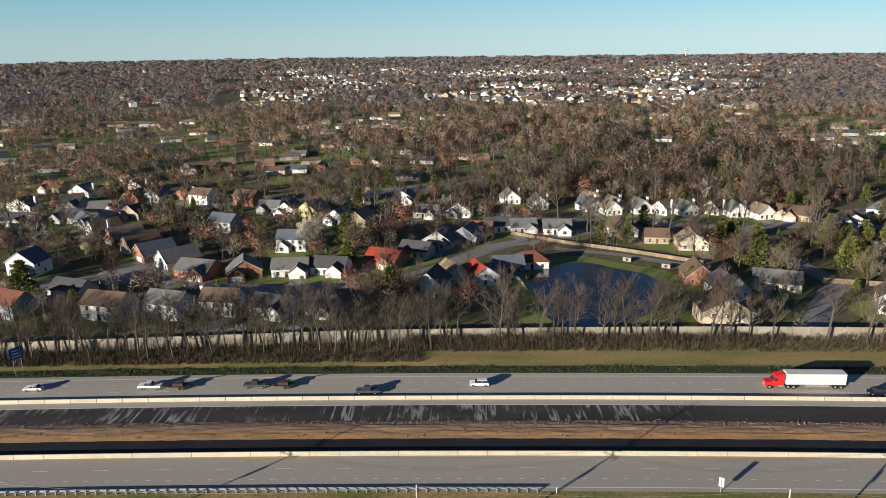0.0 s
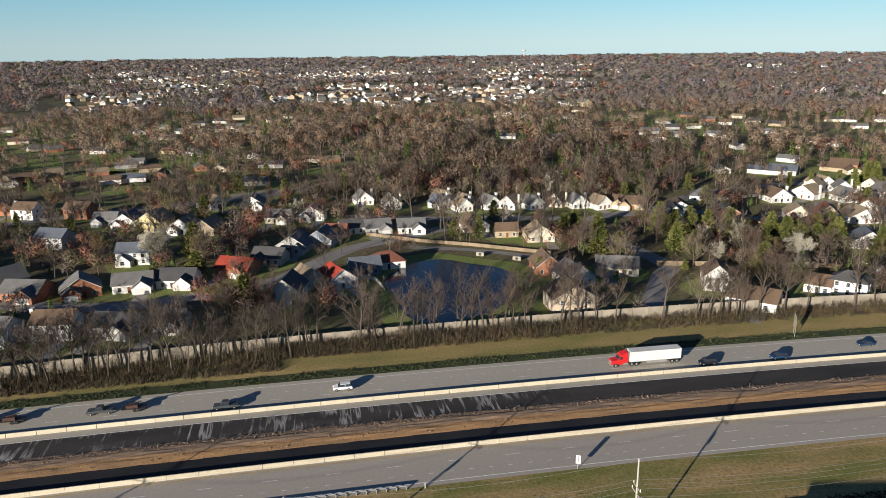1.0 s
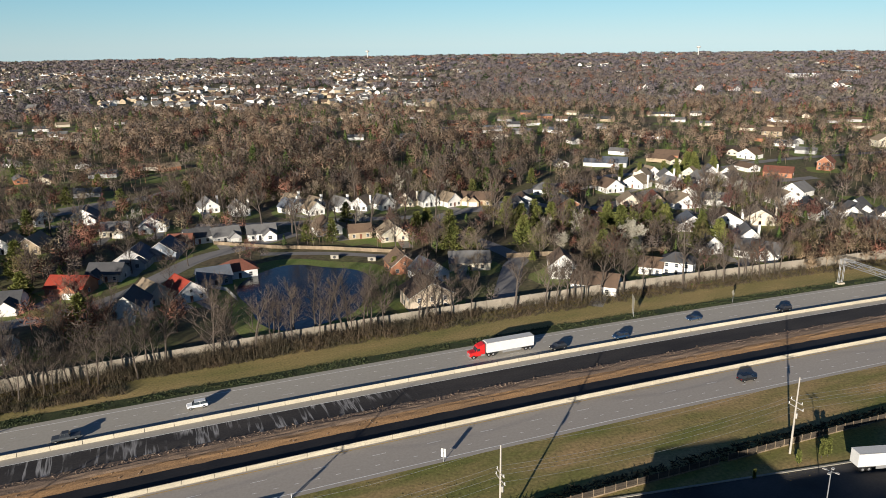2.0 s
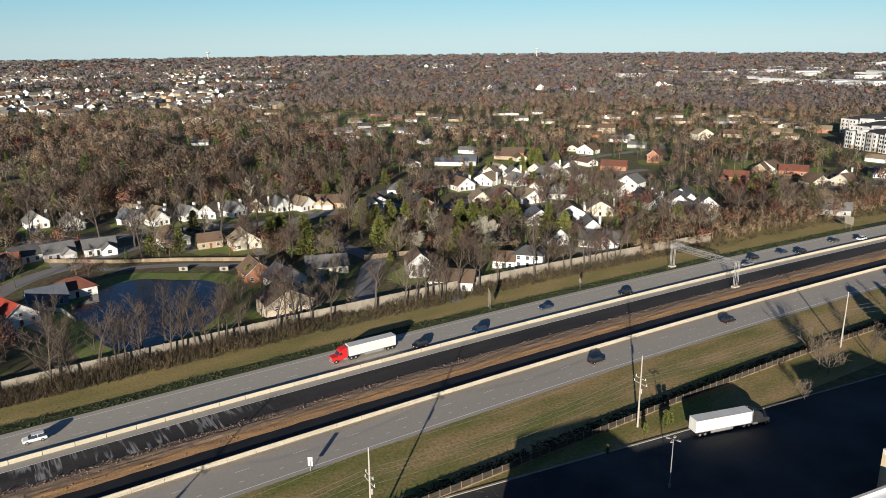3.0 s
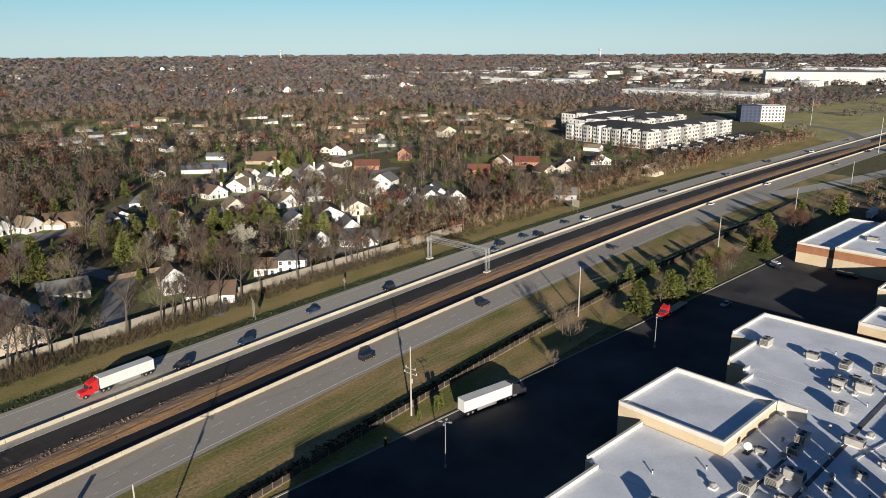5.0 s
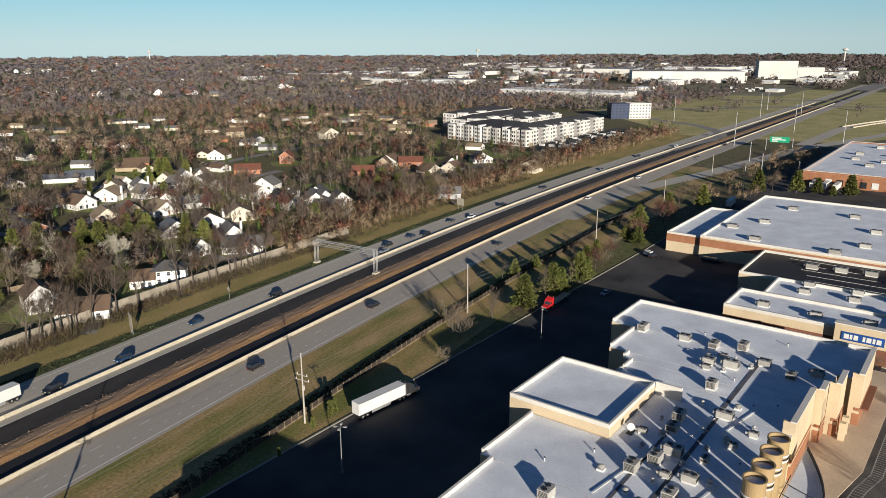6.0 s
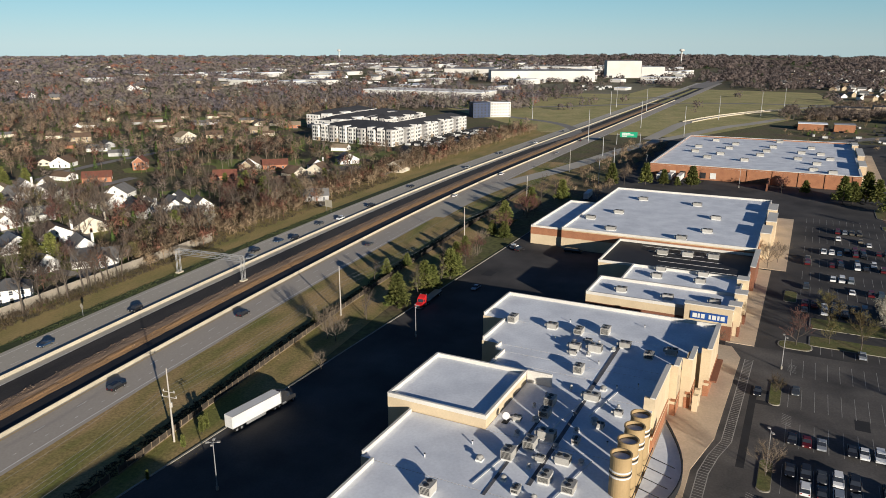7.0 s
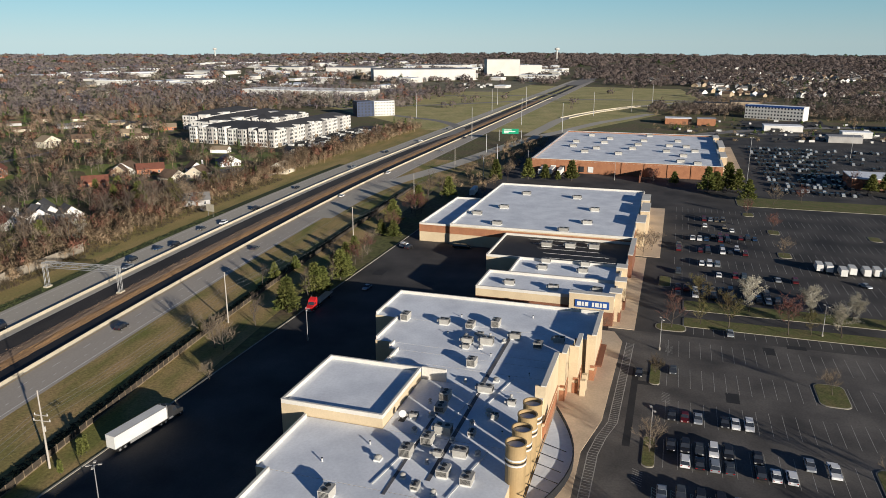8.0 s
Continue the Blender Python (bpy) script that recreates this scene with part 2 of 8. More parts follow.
# ---------- mesh helpers ----------
class Build:
    """Gathers vertices and faces for one mesh."""

    def __init__(self):
        self.v, self.f = [], []

    def face(self, *pts):
        n = len(self.v)
        self.v += [tuple(p) for p in pts]
        self.f.append(tuple(range(n, n + len(pts))))
        return self

    def box(self, x0, x1, y0, y1, z0, z1, m=None):
        n = len(self.v)
        pts = [(x, y, z) for z in (z0, z1) for x, y in ((x0, y0), (x1, y0), (x1, y1), (x0, y1))]
        self.v += [tuple(m @ Vector(p)) for p in pts] if m else pts
        self.f += [tuple(n + i for i in q) for q in ((3, 2, 1, 0), (4, 5, 6, 7), (0, 1, 5, 4), (1, 2, 6, 5), (2, 3, 7, 6), (3, 0, 4, 7))]
        return self

    def prism(self, pts, z0, z1):
        """An upright prism over a counter-clockwise outline."""
        n, k = len(self.v), len(pts)
        self.v += [(x, y, z0) for x, y in pts] + [(x, y, z1) for x, y in pts]
        self.f += [tuple(n + i for i in reversed(range(k))), tuple(n + k + i for i in range(k))]
        self.f += [(n + i, n + (i + 1) % k, n + k + (i + 1) % k, n + k + i) for i in range(k)]
        return self

    def tube(self, a, b, r0, r1, sides=5, cap=False):
        a, b = Vector(a), Vector(b)
        d = (b - a).normalized()
        s = d.orthogonal().normalized()
        t = d.cross(s)
        n = len(self.v)
        for p, r in ((a, r0), (b, r1)):
            for i in range(sides):
                w = 2 * math.pi * i / sides
                self.v.append(tuple(p + s * (r * math.cos(w)) + t * (r * math.sin(w))))
        self.f += [(n + i, n + (i + 1) % sides, n + sides + (i + 1) % sides, n + sides + i) for i in range(sides)]
        if cap:
            self.f += [tuple(n + i for i in reversed(range(sides))), tuple(n + sides + i for i in range(sides))]
        return self

    def sliver(self, p, d, width):
        """A thin triangle from p along d."""
        p, d = Vector(p), Vector(d)
        s = d.cross(Vector((random.uniform(-1, 1), random.uniform(-1, 1), random.uniform(-1, 1))))
        if s.length < 1e-6:
            s = d.orthogonal()
        s = s.normalized() * (width / 2)
        return self.face(p - s, p + s, p + d)

    def mesh(self, name, material, smooth=False):
        me = bpy.data.meshes.new(name)
        me.from_pydata(self.v, [], self.f)
        me.materials.append(material)
        if smooth:
            me.polygons.foreach_set("use_smooth", [True] * len(me.polygons))
        me.update()
        return me

    def obj(self, name, material, parent=None, label="", m=None, smooth=False):
        return put(name, self.mesh(name, material, smooth), parent, label, m)


def put(name, me, parent=None, label="", m=None):
    ob = new(name, me)
    if parent is not None:
        ob.parent = parent
    if m is not None:
        ob.matrix_basis = m
    return tagged(ob, label)


def thing(name, m, label, category, group="", kind=""):
    ob = new(name)
    ob.matrix_basis = m
    return tagged(ob, label, category, group, kind)


def structure(ob, label, category):
    return tagged(ob, label, category, kind="structure")

# ---------- the highway: a long curve, then a straight run to the interchange ----------
def bend(x):
    """How far ahead the near median barrier lies at x, and its slope there."""
    if x < -200:
        return 132.3 - 200 * 200 / 6200 + (x + 200) * 0.0645, 0.0645
    if x > 510:
        return 132.3 - 510 * 510 / 6200 - (x - 510) * 0.1645, -0.1645
    return 132.3 - x * x / 6200, -x / 3100


def on_road(x, off, z=0.0):
    y, s = bend(x)
    k = 1 / math.sqrt(1 + s * s)
    return (x - s * k * off, y + k * off, z)


def strip(b, off0, off1, z, x0=-700, x1=1700, step=20.0):
    xs = np.arange(x0, x1 + step / 2, step)
    for a, c in zip(xs[:-1], xs[1:]):
        b.face(on_road(a, off0, z), on_road(c, off0, z), on_road(c, off1, z), on_road(a, off1, z))
    return b


def ground_height(r):
    k = min(max((r - 2200) / 2700, 0), 1)
    return 9 * k * k


def make_ground():
    b = Build()
    rings = [0, 40, 90, 150, 220, 300, 400, 520, 680, 900, 1200, 1600, 2100, 2600, 3100, 3700, 4300, 4950]
    n = 96
    for i, r in enumerate(rings):
        for j in range(n):
            w = 2 * math.pi * j / n
            z = ground_height(r) + (8 * noise.noise((r * math.cos(w) / 900, r * math.sin(w) / 900, 3)) if r > 1700 else 0)
            b.v.append((r * math.cos(w), r * math.sin(w), z))
    for i in range(len(rings) - 1):
        for j in range(n):
            k = (j + 1) % n
            b.f.append((i * n + j, (i + 1) * n + j, (i + 1) * n + k, i * n + k))
    return structure(b.obj("ground", M_GROUND, smooth=True), "brown and green winter turf and leaf litter", "ground")


make_ground()
structure(strip(Build(), 38.5, 66, 0.03, -700, 1000).obj("verge_far", M_VERGE), "dry tan and green grass verge below the sound wall", "grass")
structure(strip(Build(), 38.9, 43.2, 0.12, -400, 480).obj("ground_cover", M_IVY), "dark green ground cover along the road shoulder", "grass")
structure(strip(Build(), -46, -12, 0.03, -700, 520).obj("verge_near", M_VERGE_N), "mown grass verge beside the near carriageway", "grass")
structure(strip(Build(), 25.0, 39.0, 0.06).obj("road_far", M_CONC_ROAD), "worn tan concrete carriageway", "road")
structure(strip(Build(), -12.4, 0.0, 0.06).obj("road_near", M_ASPH_ROAD), "worn grey carriageway with three lanes", "road")
structure(strip(Build(), 0.4, 6.9, 0.05).obj("road_new_lane_near", M_FRESH), "fresh black asphalt lane under construction", "road")
structure(strip(Build(), 22.0, 24.7, 0.07, -700, 900).obj("road_shoulder", M_CONC_ROAD), "pale concrete strip beside the barrier", "road")


def streaked_asphalt():
    """Milled dark asphalt with pale dusty streaks across it along one stretch."""
    m = mat("milled_asphalt", (0.030, 0.027, 0.026), (0.058, 0.051, 0.046), 6, 0.5, 0.8, 0.25, 0.02, squash=(0.3, 1, 1), detail=7)
    n, l = m.node_tree.nodes, m.node_tree.links
    p = n["Principled BSDF"]
    old = p.inputs["Base Color"].links[0].from_socket
    geo = n.new("ShaderNodeNewGeometry")
    sep = n.new("ShaderNodeSeparateXYZ")
    l.new(geo.outputs["Position"], sep.inputs[0])
    mp = n.new("ShaderNodeMapping")
    mp.inputs["Scale"].default_value = (0.50, 0.05, 1)
    mp.inputs["Rotation"].default_value = (0, 0, 0.0)
    l.new(geo.outputs["Position"], mp.inputs["Vector"])
    nz = n.new("ShaderNodeTexNoise")
    nz.inputs["Scale"].default_value, nz.inputs["Detail"].default_value, nz.inputs["Roughness"].default_value = 0.9, 3, 0.55
    nz.inputs["Distortion"].default_value = 0.12
    l.new(mp.outputs[0], nz.inputs["Vector"])
    thr = n.new("ShaderNodeMapRange")
    thr.inputs["From Min"].default_value, thr.inputs["From Max"].default_value = 0.05, 0.0
    off, near = n.new("ShaderNodeMath"), n.new("ShaderNodeMath")
    off.operation, off.inputs[1].default_value, near.operation = "SUBTRACT", 0.52, "ABSOLUTE"
    l.new(nz.outputs["Fac"], off.inputs[0]), l.new(off.outputs[0], near.inputs[0]), l.new(near.outputs[0], thr.inputs["Value"])
    patch = n.new("ShaderNodeTexNoise")
    patch.inputs["Scale"].default_value, patch.inputs["Detail"].default_value = 0.11, 3
    l.new(geo.outputs["Position"], patch.inputs["Vector"])
    some = n.new("ShaderNodeMapRange")
    some.inputs["From Min"].default_value, some.inputs["From Max"].default_value = 0.40, 0.58
    l.new(patch.outputs["Fac"], some.inputs["Value"])
    dust = n.new("ShaderNodeMath")
    dust.operation = "MULTIPLY"
    l.new(thr.outputs[0], dust.inputs[0]), l.new(some.outputs[0], dust.inputs[1])
    zone = n.new("ShaderNodeMapRange")
    zone.inputs["From Min"].default_value, zone.inputs["From Max"].default_value = 62, 40
    l.new(sep.outputs["X"], zone.inputs["Value"])
    mul = n.new("ShaderNodeMath")
    mul.operation = "MULTIPLY"
    l.new(dust.outputs[0], mul.inputs[0]), l.new(zone.outputs[0], mul.inputs[1])
    sc = n.new("ShaderNodeMath")
    sc.operation, sc.inputs[1].default_value = "MULTIPLY", 0.85
    l.new(mul.outputs[0], sc.inputs[0])
    mix = n.new("ShaderNodeMix")
    mix.data_type = "RGBA"
    mix.inputs["B"].default_value = (0.42, 0.40, 0.38, 1)
    l.new(sc.outputs[0], mix.inputs["Factor"]), l.new(old, mix.inputs["A"])
    l.new(mix.outputs["Result"], p.inputs["Base Color"])
    return m


structure(strip(Build(), 14.2, 22.0, 0.05).obj("road_new_lane_far", streaked_asphalt()), "milled dark asphalt lane with pale dusty streaks", "road")


def make_median_soil():
    """Churned soil between the two new lanes, with a low ridge and a trench."""
    b = Build()
    xs = np.r_[np.arange(-200, 420, 1.2), np.arange(420, 1100, 8)]
    offs = np.linspace(6.7, 14.4, 13)
    for x in xs:
        for k, o in enumerate(offs):
            e = min(k, 12 - k) / 3.0
            h = 0.06 + min(e, 1) * (0.24 + 0.13 * noise.noise((x / 7, o / 1.2, 0)) + 0.09 * noise.noise((x / 1.7, o / 0.6, 5)))
            if 10.5 < o < 12.2:
                h += 0.22 * max(0, noise.noise((x / 25, 0, 9)) + 0.25)
            b.v.append(on_road(x, o + 0.25 * noise.noise((x / 3, o, 2)), max(h, 0.03)))
    k = len(offs)
    low = Build()
    low.v = list(b.v)
    for i in range(len(xs) - 1):
        for j in range(k - 1):
            (low if j < 5 else b).f.append((i * k + j, (i + 1) * k + j, (i + 1) * k + j + 1, i * k + j + 1))
    structure(b.obj("median_soil", M_SOIL), "churned brown soil in the median works", "soil")
    structure(low.obj("median_bank", M_DIRT), "bank of orange soil beside the new lane", "soil")
    r = Build()
    rng = random.Random(4)
    for _ in range(3800):
        x = rng.uniform(-150, 330) if rng.random() < 0.8 else rng.uniform(330, 700)
        o = rng.gauss(13.1, 0.65) if rng.random() < 0.8 else rng.uniform(7.2, 13.5)
        s = rng.uniform(0.04, 0.12) * (1.5 if rng.random() < 0.04 else 1)
        r.box(-s, s, -s * 0.8, s * 0.8, -0.05, s * 0.9, Matrix.Translation(on_road(x, o, 0.3)) @ pose(0, 0, 0, rng.uniform(-25, 25), rng.uniform(-25, 25), rng.uniform(0, 180)))
    tagged(r.obj("rubble", M_RUBBLE), "pale broken stone rubble along the soil edge", "rubble", kind="stuff")


make_median_soil()

# lane markings
lines = Build()
strip(lines, 26.3, 26.5, 0.075)
strip(lines, 37.0, 37.2, 0.075)
strip(lines, -11.25, -11.05, 0.075)
strip(lines, 21.75, 21.95, 0.075, -700, 900)
for x in np.arange(-390 * 1.0, 1300, 12.19):
    for off in (-4.6, 29.9):
        lines.face(on_road(x, off - 0.07, 0.075), on_road(x + 3.05, off - 0.07, 0.075), on_road(x + 3.05, off + 0.07, 0.075), on_road(x, off + 0.07, 0.075))
for x in np.arange(-390, 700, 4.06):
    for off in (-8.3, 33.6):
        lines.face(on_road(x, off - 0.07, 0.075), on_road(x + 0.95, off - 0.07, 0.075), on_road(x + 0.95, off + 0.07, 0.075), on_road(x, off + 0.07, 0.075))
tagged(lines.obj("lane_markings", M_WHITE_LINE), "worn white painted lane lines and dashes", "road marking", kind="stuff")
tagged(strip(Build(), -0.95, -0.75, 0.075).obj("edge_line", M_YELLOW), "worn yellow painted edge line", "road marking", kind="stuff")


def make_barrier(off, label):
    """A median barrier of precast segments about 6 m long."""
    ob = thing("median_barrier", Matrix(), label, "barrier", kind="structure")
    seg = Build()
    prof = [(-0.30, 0.0), (-0.30, 0.10), (-0.14, 0.38), (-0.10, 0.92), (0.10, 0.92), (0.14, 0.38), (0.30, 0.10), (0.30, 0.0)]
    for x in (0.02, 6.06):
        seg.v += [(x, y, z) for y, z in prof]
    seg.f += [tuple(range(7, -1, -1)), tuple(range(8, 16))] + [(i, i + 1, i + 9, i + 8) for i in range(7)]
    seg.f = [tuple(reversed(f)) for f in seg.f]
    me = seg.mesh("barrier_segment", M_CONC)
    far = Build()
    for i in range(-120, 190):
        x = i * 6.1
        a, c = Vector(on_road(x, off, 0.05)), Vector(on_road(x + 6.1, off, 0.05))
        m = pose(*a, 0, 0, math.degrees(math.atan2(c.y - a.y, c.x - a.x)))
        if -18 <= i < 90:
            put("barrier_segment", me, ob, "", m)
        else:
            far.box(0.02, 6.06, -0.14, 0.14, 0, 0.92, m)
    tagged(far.obj("barrier_run", M_CONC, ob), kind="stuff")
    return ob


make_barrier(0.25, "cream concrete median barrier beside the near carriageway")
make_barrier(24.8, "cream concrete median barrier beside the far carriageway")


def wall_line(x):
    """Offset of the sound wall beyond the near barrier."""
    return 60.5 + 1.6 * math.sin(x / 60) - (max(0, -x - 30) * 0.05)


def make_sound_wall():
    ob = thing("sound_wall", Matrix(), "weathered tan concrete post-and-panel sound wall", "wall", kind="structure")
    pan = Build().box(0.12, 4.78, -0.07, 0.07, 0, 3.7)
    pan.box(0.12, 4.78, -0.095, 0.095, 3.45, 3.7)
    pan.box(0.12, 4.78, -0.085, 0.085, 1.8, 1.86)
    me = pan.mesh("panel", M_WALL_CONC)
    post = Build().box(-0.14, 0.14, -0.15, 0.15, 0, 3.85).mesh("post", M_WALL_CONC)
    for i in range(-40, 52):
        x = i * 4.9
        a, c = Vector(on_road(x, wall_line(x))), Vector(on_road(x + 4.9, wall_line(x + 4.9)))
        m = pose(*a, 0, 0, math.degrees(math.atan2(c.y - a.y, c.x - a.x)))
        put("panel", me, ob, "", m)
        put("post", post, ob, "", m)


make_sound_wall()


# ---------- ramps, streets and the pond ----------
def ribbon(pts, width, z, name, material, label, category="road"):
    """A road surface along a smooth line through the points."""
    pts = [Vector((x, y, 0)) for x, y in pts]
    line = []
    ext = [pts[0] * 2 - pts[1]] + pts + [pts[-1] * 2 - pts[-2]]
    for i in range(1, len(ext) - 2):
        p0, p1, p2, p3 = ext[i - 1 : i + 3]
        for k in range(8):
            t = k / 8
            line.append(0.5 * (2 * p1 + (p2 - p0) * t + (2 * p0 - 5 * p1 + 4 * p2 - p3) * t * t + (3 * p1 - p0 - 3 * p2 + p3) * t ** 3))
    line.append(pts[-1])
    b = Build()
    side = []
    for i, p in enumerate(line):
        d = (line[min(i + 1, len(line) - 1)] - line[max(i - 1, 0)]).normalized()
        nrm = Vector((-d.y, d.x, 0)) * (width / 2)
        side.append((p - nrm, p + nrm))
    for (a, c), (d, e) in zip(side[:-1], side[1:]):
        b.face((a.x, a.y, z), (d.x, d.y, z), (e.x, e.y, z), (c.x, c.y, z))
    return structure(b.obj(name, material), label, category)


ribbon([(330, 104), (386, 97), (428, 86), (488, 62), (543, 44), (599, 26), (658, 3), (710, -23), (788, -60), (830, -88), (900, -130)], 12, 0.10, "road_exit_ramp", M_CONC_ROAD, "pale concrete exit ramp")
ribbon([(667, 10), (740, -5), (831, -26), (921, -70), (1014, -136), (1100, -210)], 12, 0.13, "road_second_ramp", M_CONC_ROAD, "pale concrete ramp")
ribbon([(975, 300), (890, 210), (837, 167), (792, 115), (745, 88), (696, 78), (640, 92), (590, 103)], 11, 0.10, "road_loop_ramp", M_STREET, "dark asphalt loop ramp")
ribbon([(960, 330), (974, 230), (990, 148), (1041, 78), (1100, -10), (1120, -120), (1100, -330)], 14, 0.14, "road_crossing", M_STREET, "grey crossroad at the interchange")
ribbon([(1180, 500), (1190, 244), (1178, 89), (1240, -40)], 12, 0.12, "road_service", M_STREET, "grey service road")
ribbon([(1500, -58), (1800, -110), (2119, -155), (2700, -330), (3300, -600)], 34, 0.20, "road_far_run", M_STREET, "grey highway running to the horizon")

# ---------- shopping centre: everything here lies square to one grid ----------
GRID = pose(0, 0, 0, 0, 0, -10)


def at_grid(u, v, z=0.0, turn=0.0):
    return GRID @ pose(u, v, z, 0, 0, turn)


def slab(name, u0, u1, v0, v1, z, material, label, category, thick=None):
    b = Build()
    if thick:
        b.box(u0, u1, v0, v1, z - thick, z)
    else:
        b.face((u0, v0, z), (u1, v0, z), (u1, v1, z), (u0, v1, z))
    return structure(b.obj(name, material, m=GRID), label, category)


slab("parking_lot", -60, 700, -330, 107, 0.05, M_LOT, "worn dark asphalt parking lot with tree shade mottled into its colour", "parking lot")


slab("parking_lot_front", 60, 206, -190, 14, 0.0525, M_LOT_OLD, "paler worn asphalt before the theatre with tree shade mottled into its colour", "parking lot")


def rim(b, u0, u1, v0, v1, z0, z1, w=0.45, sides="nsew"):
    """Parapet walls along the sides of a roof."""
    if "w" in sides:
        b.box(u0, u0 + w, v0, v1, z0, z1)
    if "e" in sides:
        b.box(u1 - w, u1, v0, v1, z0, z1)
    if "s" in sides:
        b.box(u0 + w, u1 - w, v0, v0 + w, z0, z1)
    if "n" in sides:
        b.box(u0 + w, u1 - w, v1 - w, v1, z0, z1)
    return b


def block(parent, u0, u1, v0, v1, z, wall=None, roof=None, sides="nsew", lip=0.9, band=None):
    """One flat-roofed volume: walls up to the parapet's top at z, a sunk roof deck and white parapet caps."""
    wall, roof = wall or M_STUCCO, roof or M_ROOF_W
    deck = z - lip
    b = Build().box(u0, u1, v0, v1, -1.7, deck - 0.02)
    b.obj("wall", wall, parent)
    if band:
        c = Build()
        rim(c, u0 - 0.05, u1 + 0.05, v0 - 0.05, v1 + 0.05, band[0], band[1], 0.1)
        c.obj("brick_band", band[2], parent, "orange brick band")
    Build().box(u0, u1, v0, v1, deck - 0.02, deck).obj("roof", roof, parent, "flat membrane roof")
    if not sides:
        return
    rim(Build(), u0, u1, v0, v1, deck, z - 0.06, 0.4, sides).obj("parapet", wall if wall is not M_STUCCO else M_PARAPET, parent, "cream parapet")
    rim(Build(), u0 - 0.06, u1 + 0.06, v0 - 0.06, v1 + 0.06, z - 0.06, z, 0.52, sides).obj("parapet_cap", M_PARAPET, parent, "white parapet cap")


# the theatre's roofs stand a little higher than the other stores
LIFT = Matrix.Translation((0, 0, 81.1)) @ Matrix.Diagonal((0.98, 0.98, 0.98, 1)) @ Matrix.Translation((0, 0, -81.1))
DROP = LIFT.inverted()
theatre = thing("theatre_building", LIFT @ GRID, "large cream stucco theatre building with white flat roofs", "building")
block(theatre, 99, 118.0, 22, 66.7, 9, sides="n")
block(theatre, 40, 98.9, 22, 63.9, 9, sides="n")
block(theatre, 118.3, 141.3, 50, 72.4, 11, sides="nsew")
block(theatre, 118.1, 141.3, 22, 49.9, 9, sides="")
block(theatre, 141.4, 148.9, 22, 60.9, 9, sides="n")
block(theatre, 149.0, 155.0, 22, 60.9, 9, sides="n")
block(theatre, 155.1, 158.9, 22, 63.4, 9, sides="n")
block(theatre, 159.0, 175.3, 20, 68.6, 9, sides="n")
block(theatre, 175.4, 195.0, 15, 75.4, 9, sides="nes")

row_store = thing("store_building", GRID, "cream and brown brick store with white roof", "building")
block(row_store, 209, 226.5, 13, 55.6, 8, band=(0.2, 4.7, M_BRICK_D))
block(row_store, 226.6, 244.5, 13, 49, 8)
dark = thing("dark_roof_building", GRID, "store with a black membrane roof", "building")
block(dark, 247.5, 280.0, 12, 62, 7, roof=M_ROOF_K)
bigbox = thing("big_box_store", GRID, "big box store with white roof and orange brick back", "building")
block(bigbox, 280.2, 376, 12, 86, 9, band=(4.6, 7.6, M_BRICK))
block(bigbox, 282, 338, 86.2, 100, 8, band=(4.2, 7.2, M_BRICK))
farbox = thing("home_store", GRID, "very large orange brick store with white roof", "building")
block(farbox, 470, 632, -30, 88, 8.5, wall=M_BRICK)
rim(Build(), 469.8, 632.2, -30.2, 88.2, 8.5, 8.75, 1.3).obj("coping", M_WHITE, farbox, "white metal coping")

# ---------- vehicles ----------
PAINTS = {
    "white": mat("white_car_paint", (0.72, 0.72, 0.72), (0.66, 0.66, 0.66), 2, 0.3, 0.3, 0.03, spec=0.5),
    "silver": mat("silver_car_paint", (0.40, 0.42, 0.44), (0.36, 0.38, 0.40), 2, 0.3, 0.35, 0.03, metal=0.5),
    "grey": mat("grey_car_paint", (0.09, 0.10, 0.11), None, 2, 0.3, 0.3, 0.03, metal=0.3),
    "black": mat("black_car_paint", (0.016, 0.017, 0.020), (0.02, 0.02, 0.022), 2, 0.3, 0.25, 0.03, spec=0.5),
    "blue": mat("dark_blue_car_paint", (0.02, 0.05, 0.11), None, 2, 0.3, 0.3, 0.03, spec=0.5),
    "red": mat("dark_red_car_paint", (0.11, 0.010, 0.012), None, 2, 0.3, 0.3, 0.03, spec=0.5),
    "tan": mat("tan_car_paint", (0.32, 0.27, 0.20), None, 2, 0.3, 0.35, 0.03, metal=0.4),
}
M_LAMP_W = mat("headlight_lens", (0.70, 0.70, 0.68), None, 1, 0.2, 0.15, 0.02)
M_LAMP_R = mat("tail_light_lens", (0.35, 0.01, 0.01), None, 1, 0.2, 0.2, 0.02)

# side outline of each body: (length, width, sill, shoulder, roof height, windscreen foot, roof front, roof back, rear glass foot)
SHAPES = {
    "sedan": (4.7, 1.82, 0.28, 0.92, 1.45, 1.35, 2.05, 3.35, 4.1),
    "suv": (4.75, 1.92, 0.32, 1.05, 1.74, 1.25, 1.85, 4.25, 4.65),
    "pickup": (5.7, 2.0, 0.42, 1.12, 1.88, 1.55, 2.15, 3.45, 3.75),
    "van": (5.2, 2.0, 0.30, 1.10, 1.95, 0.85, 1.55, 5.0, 5.15),
}


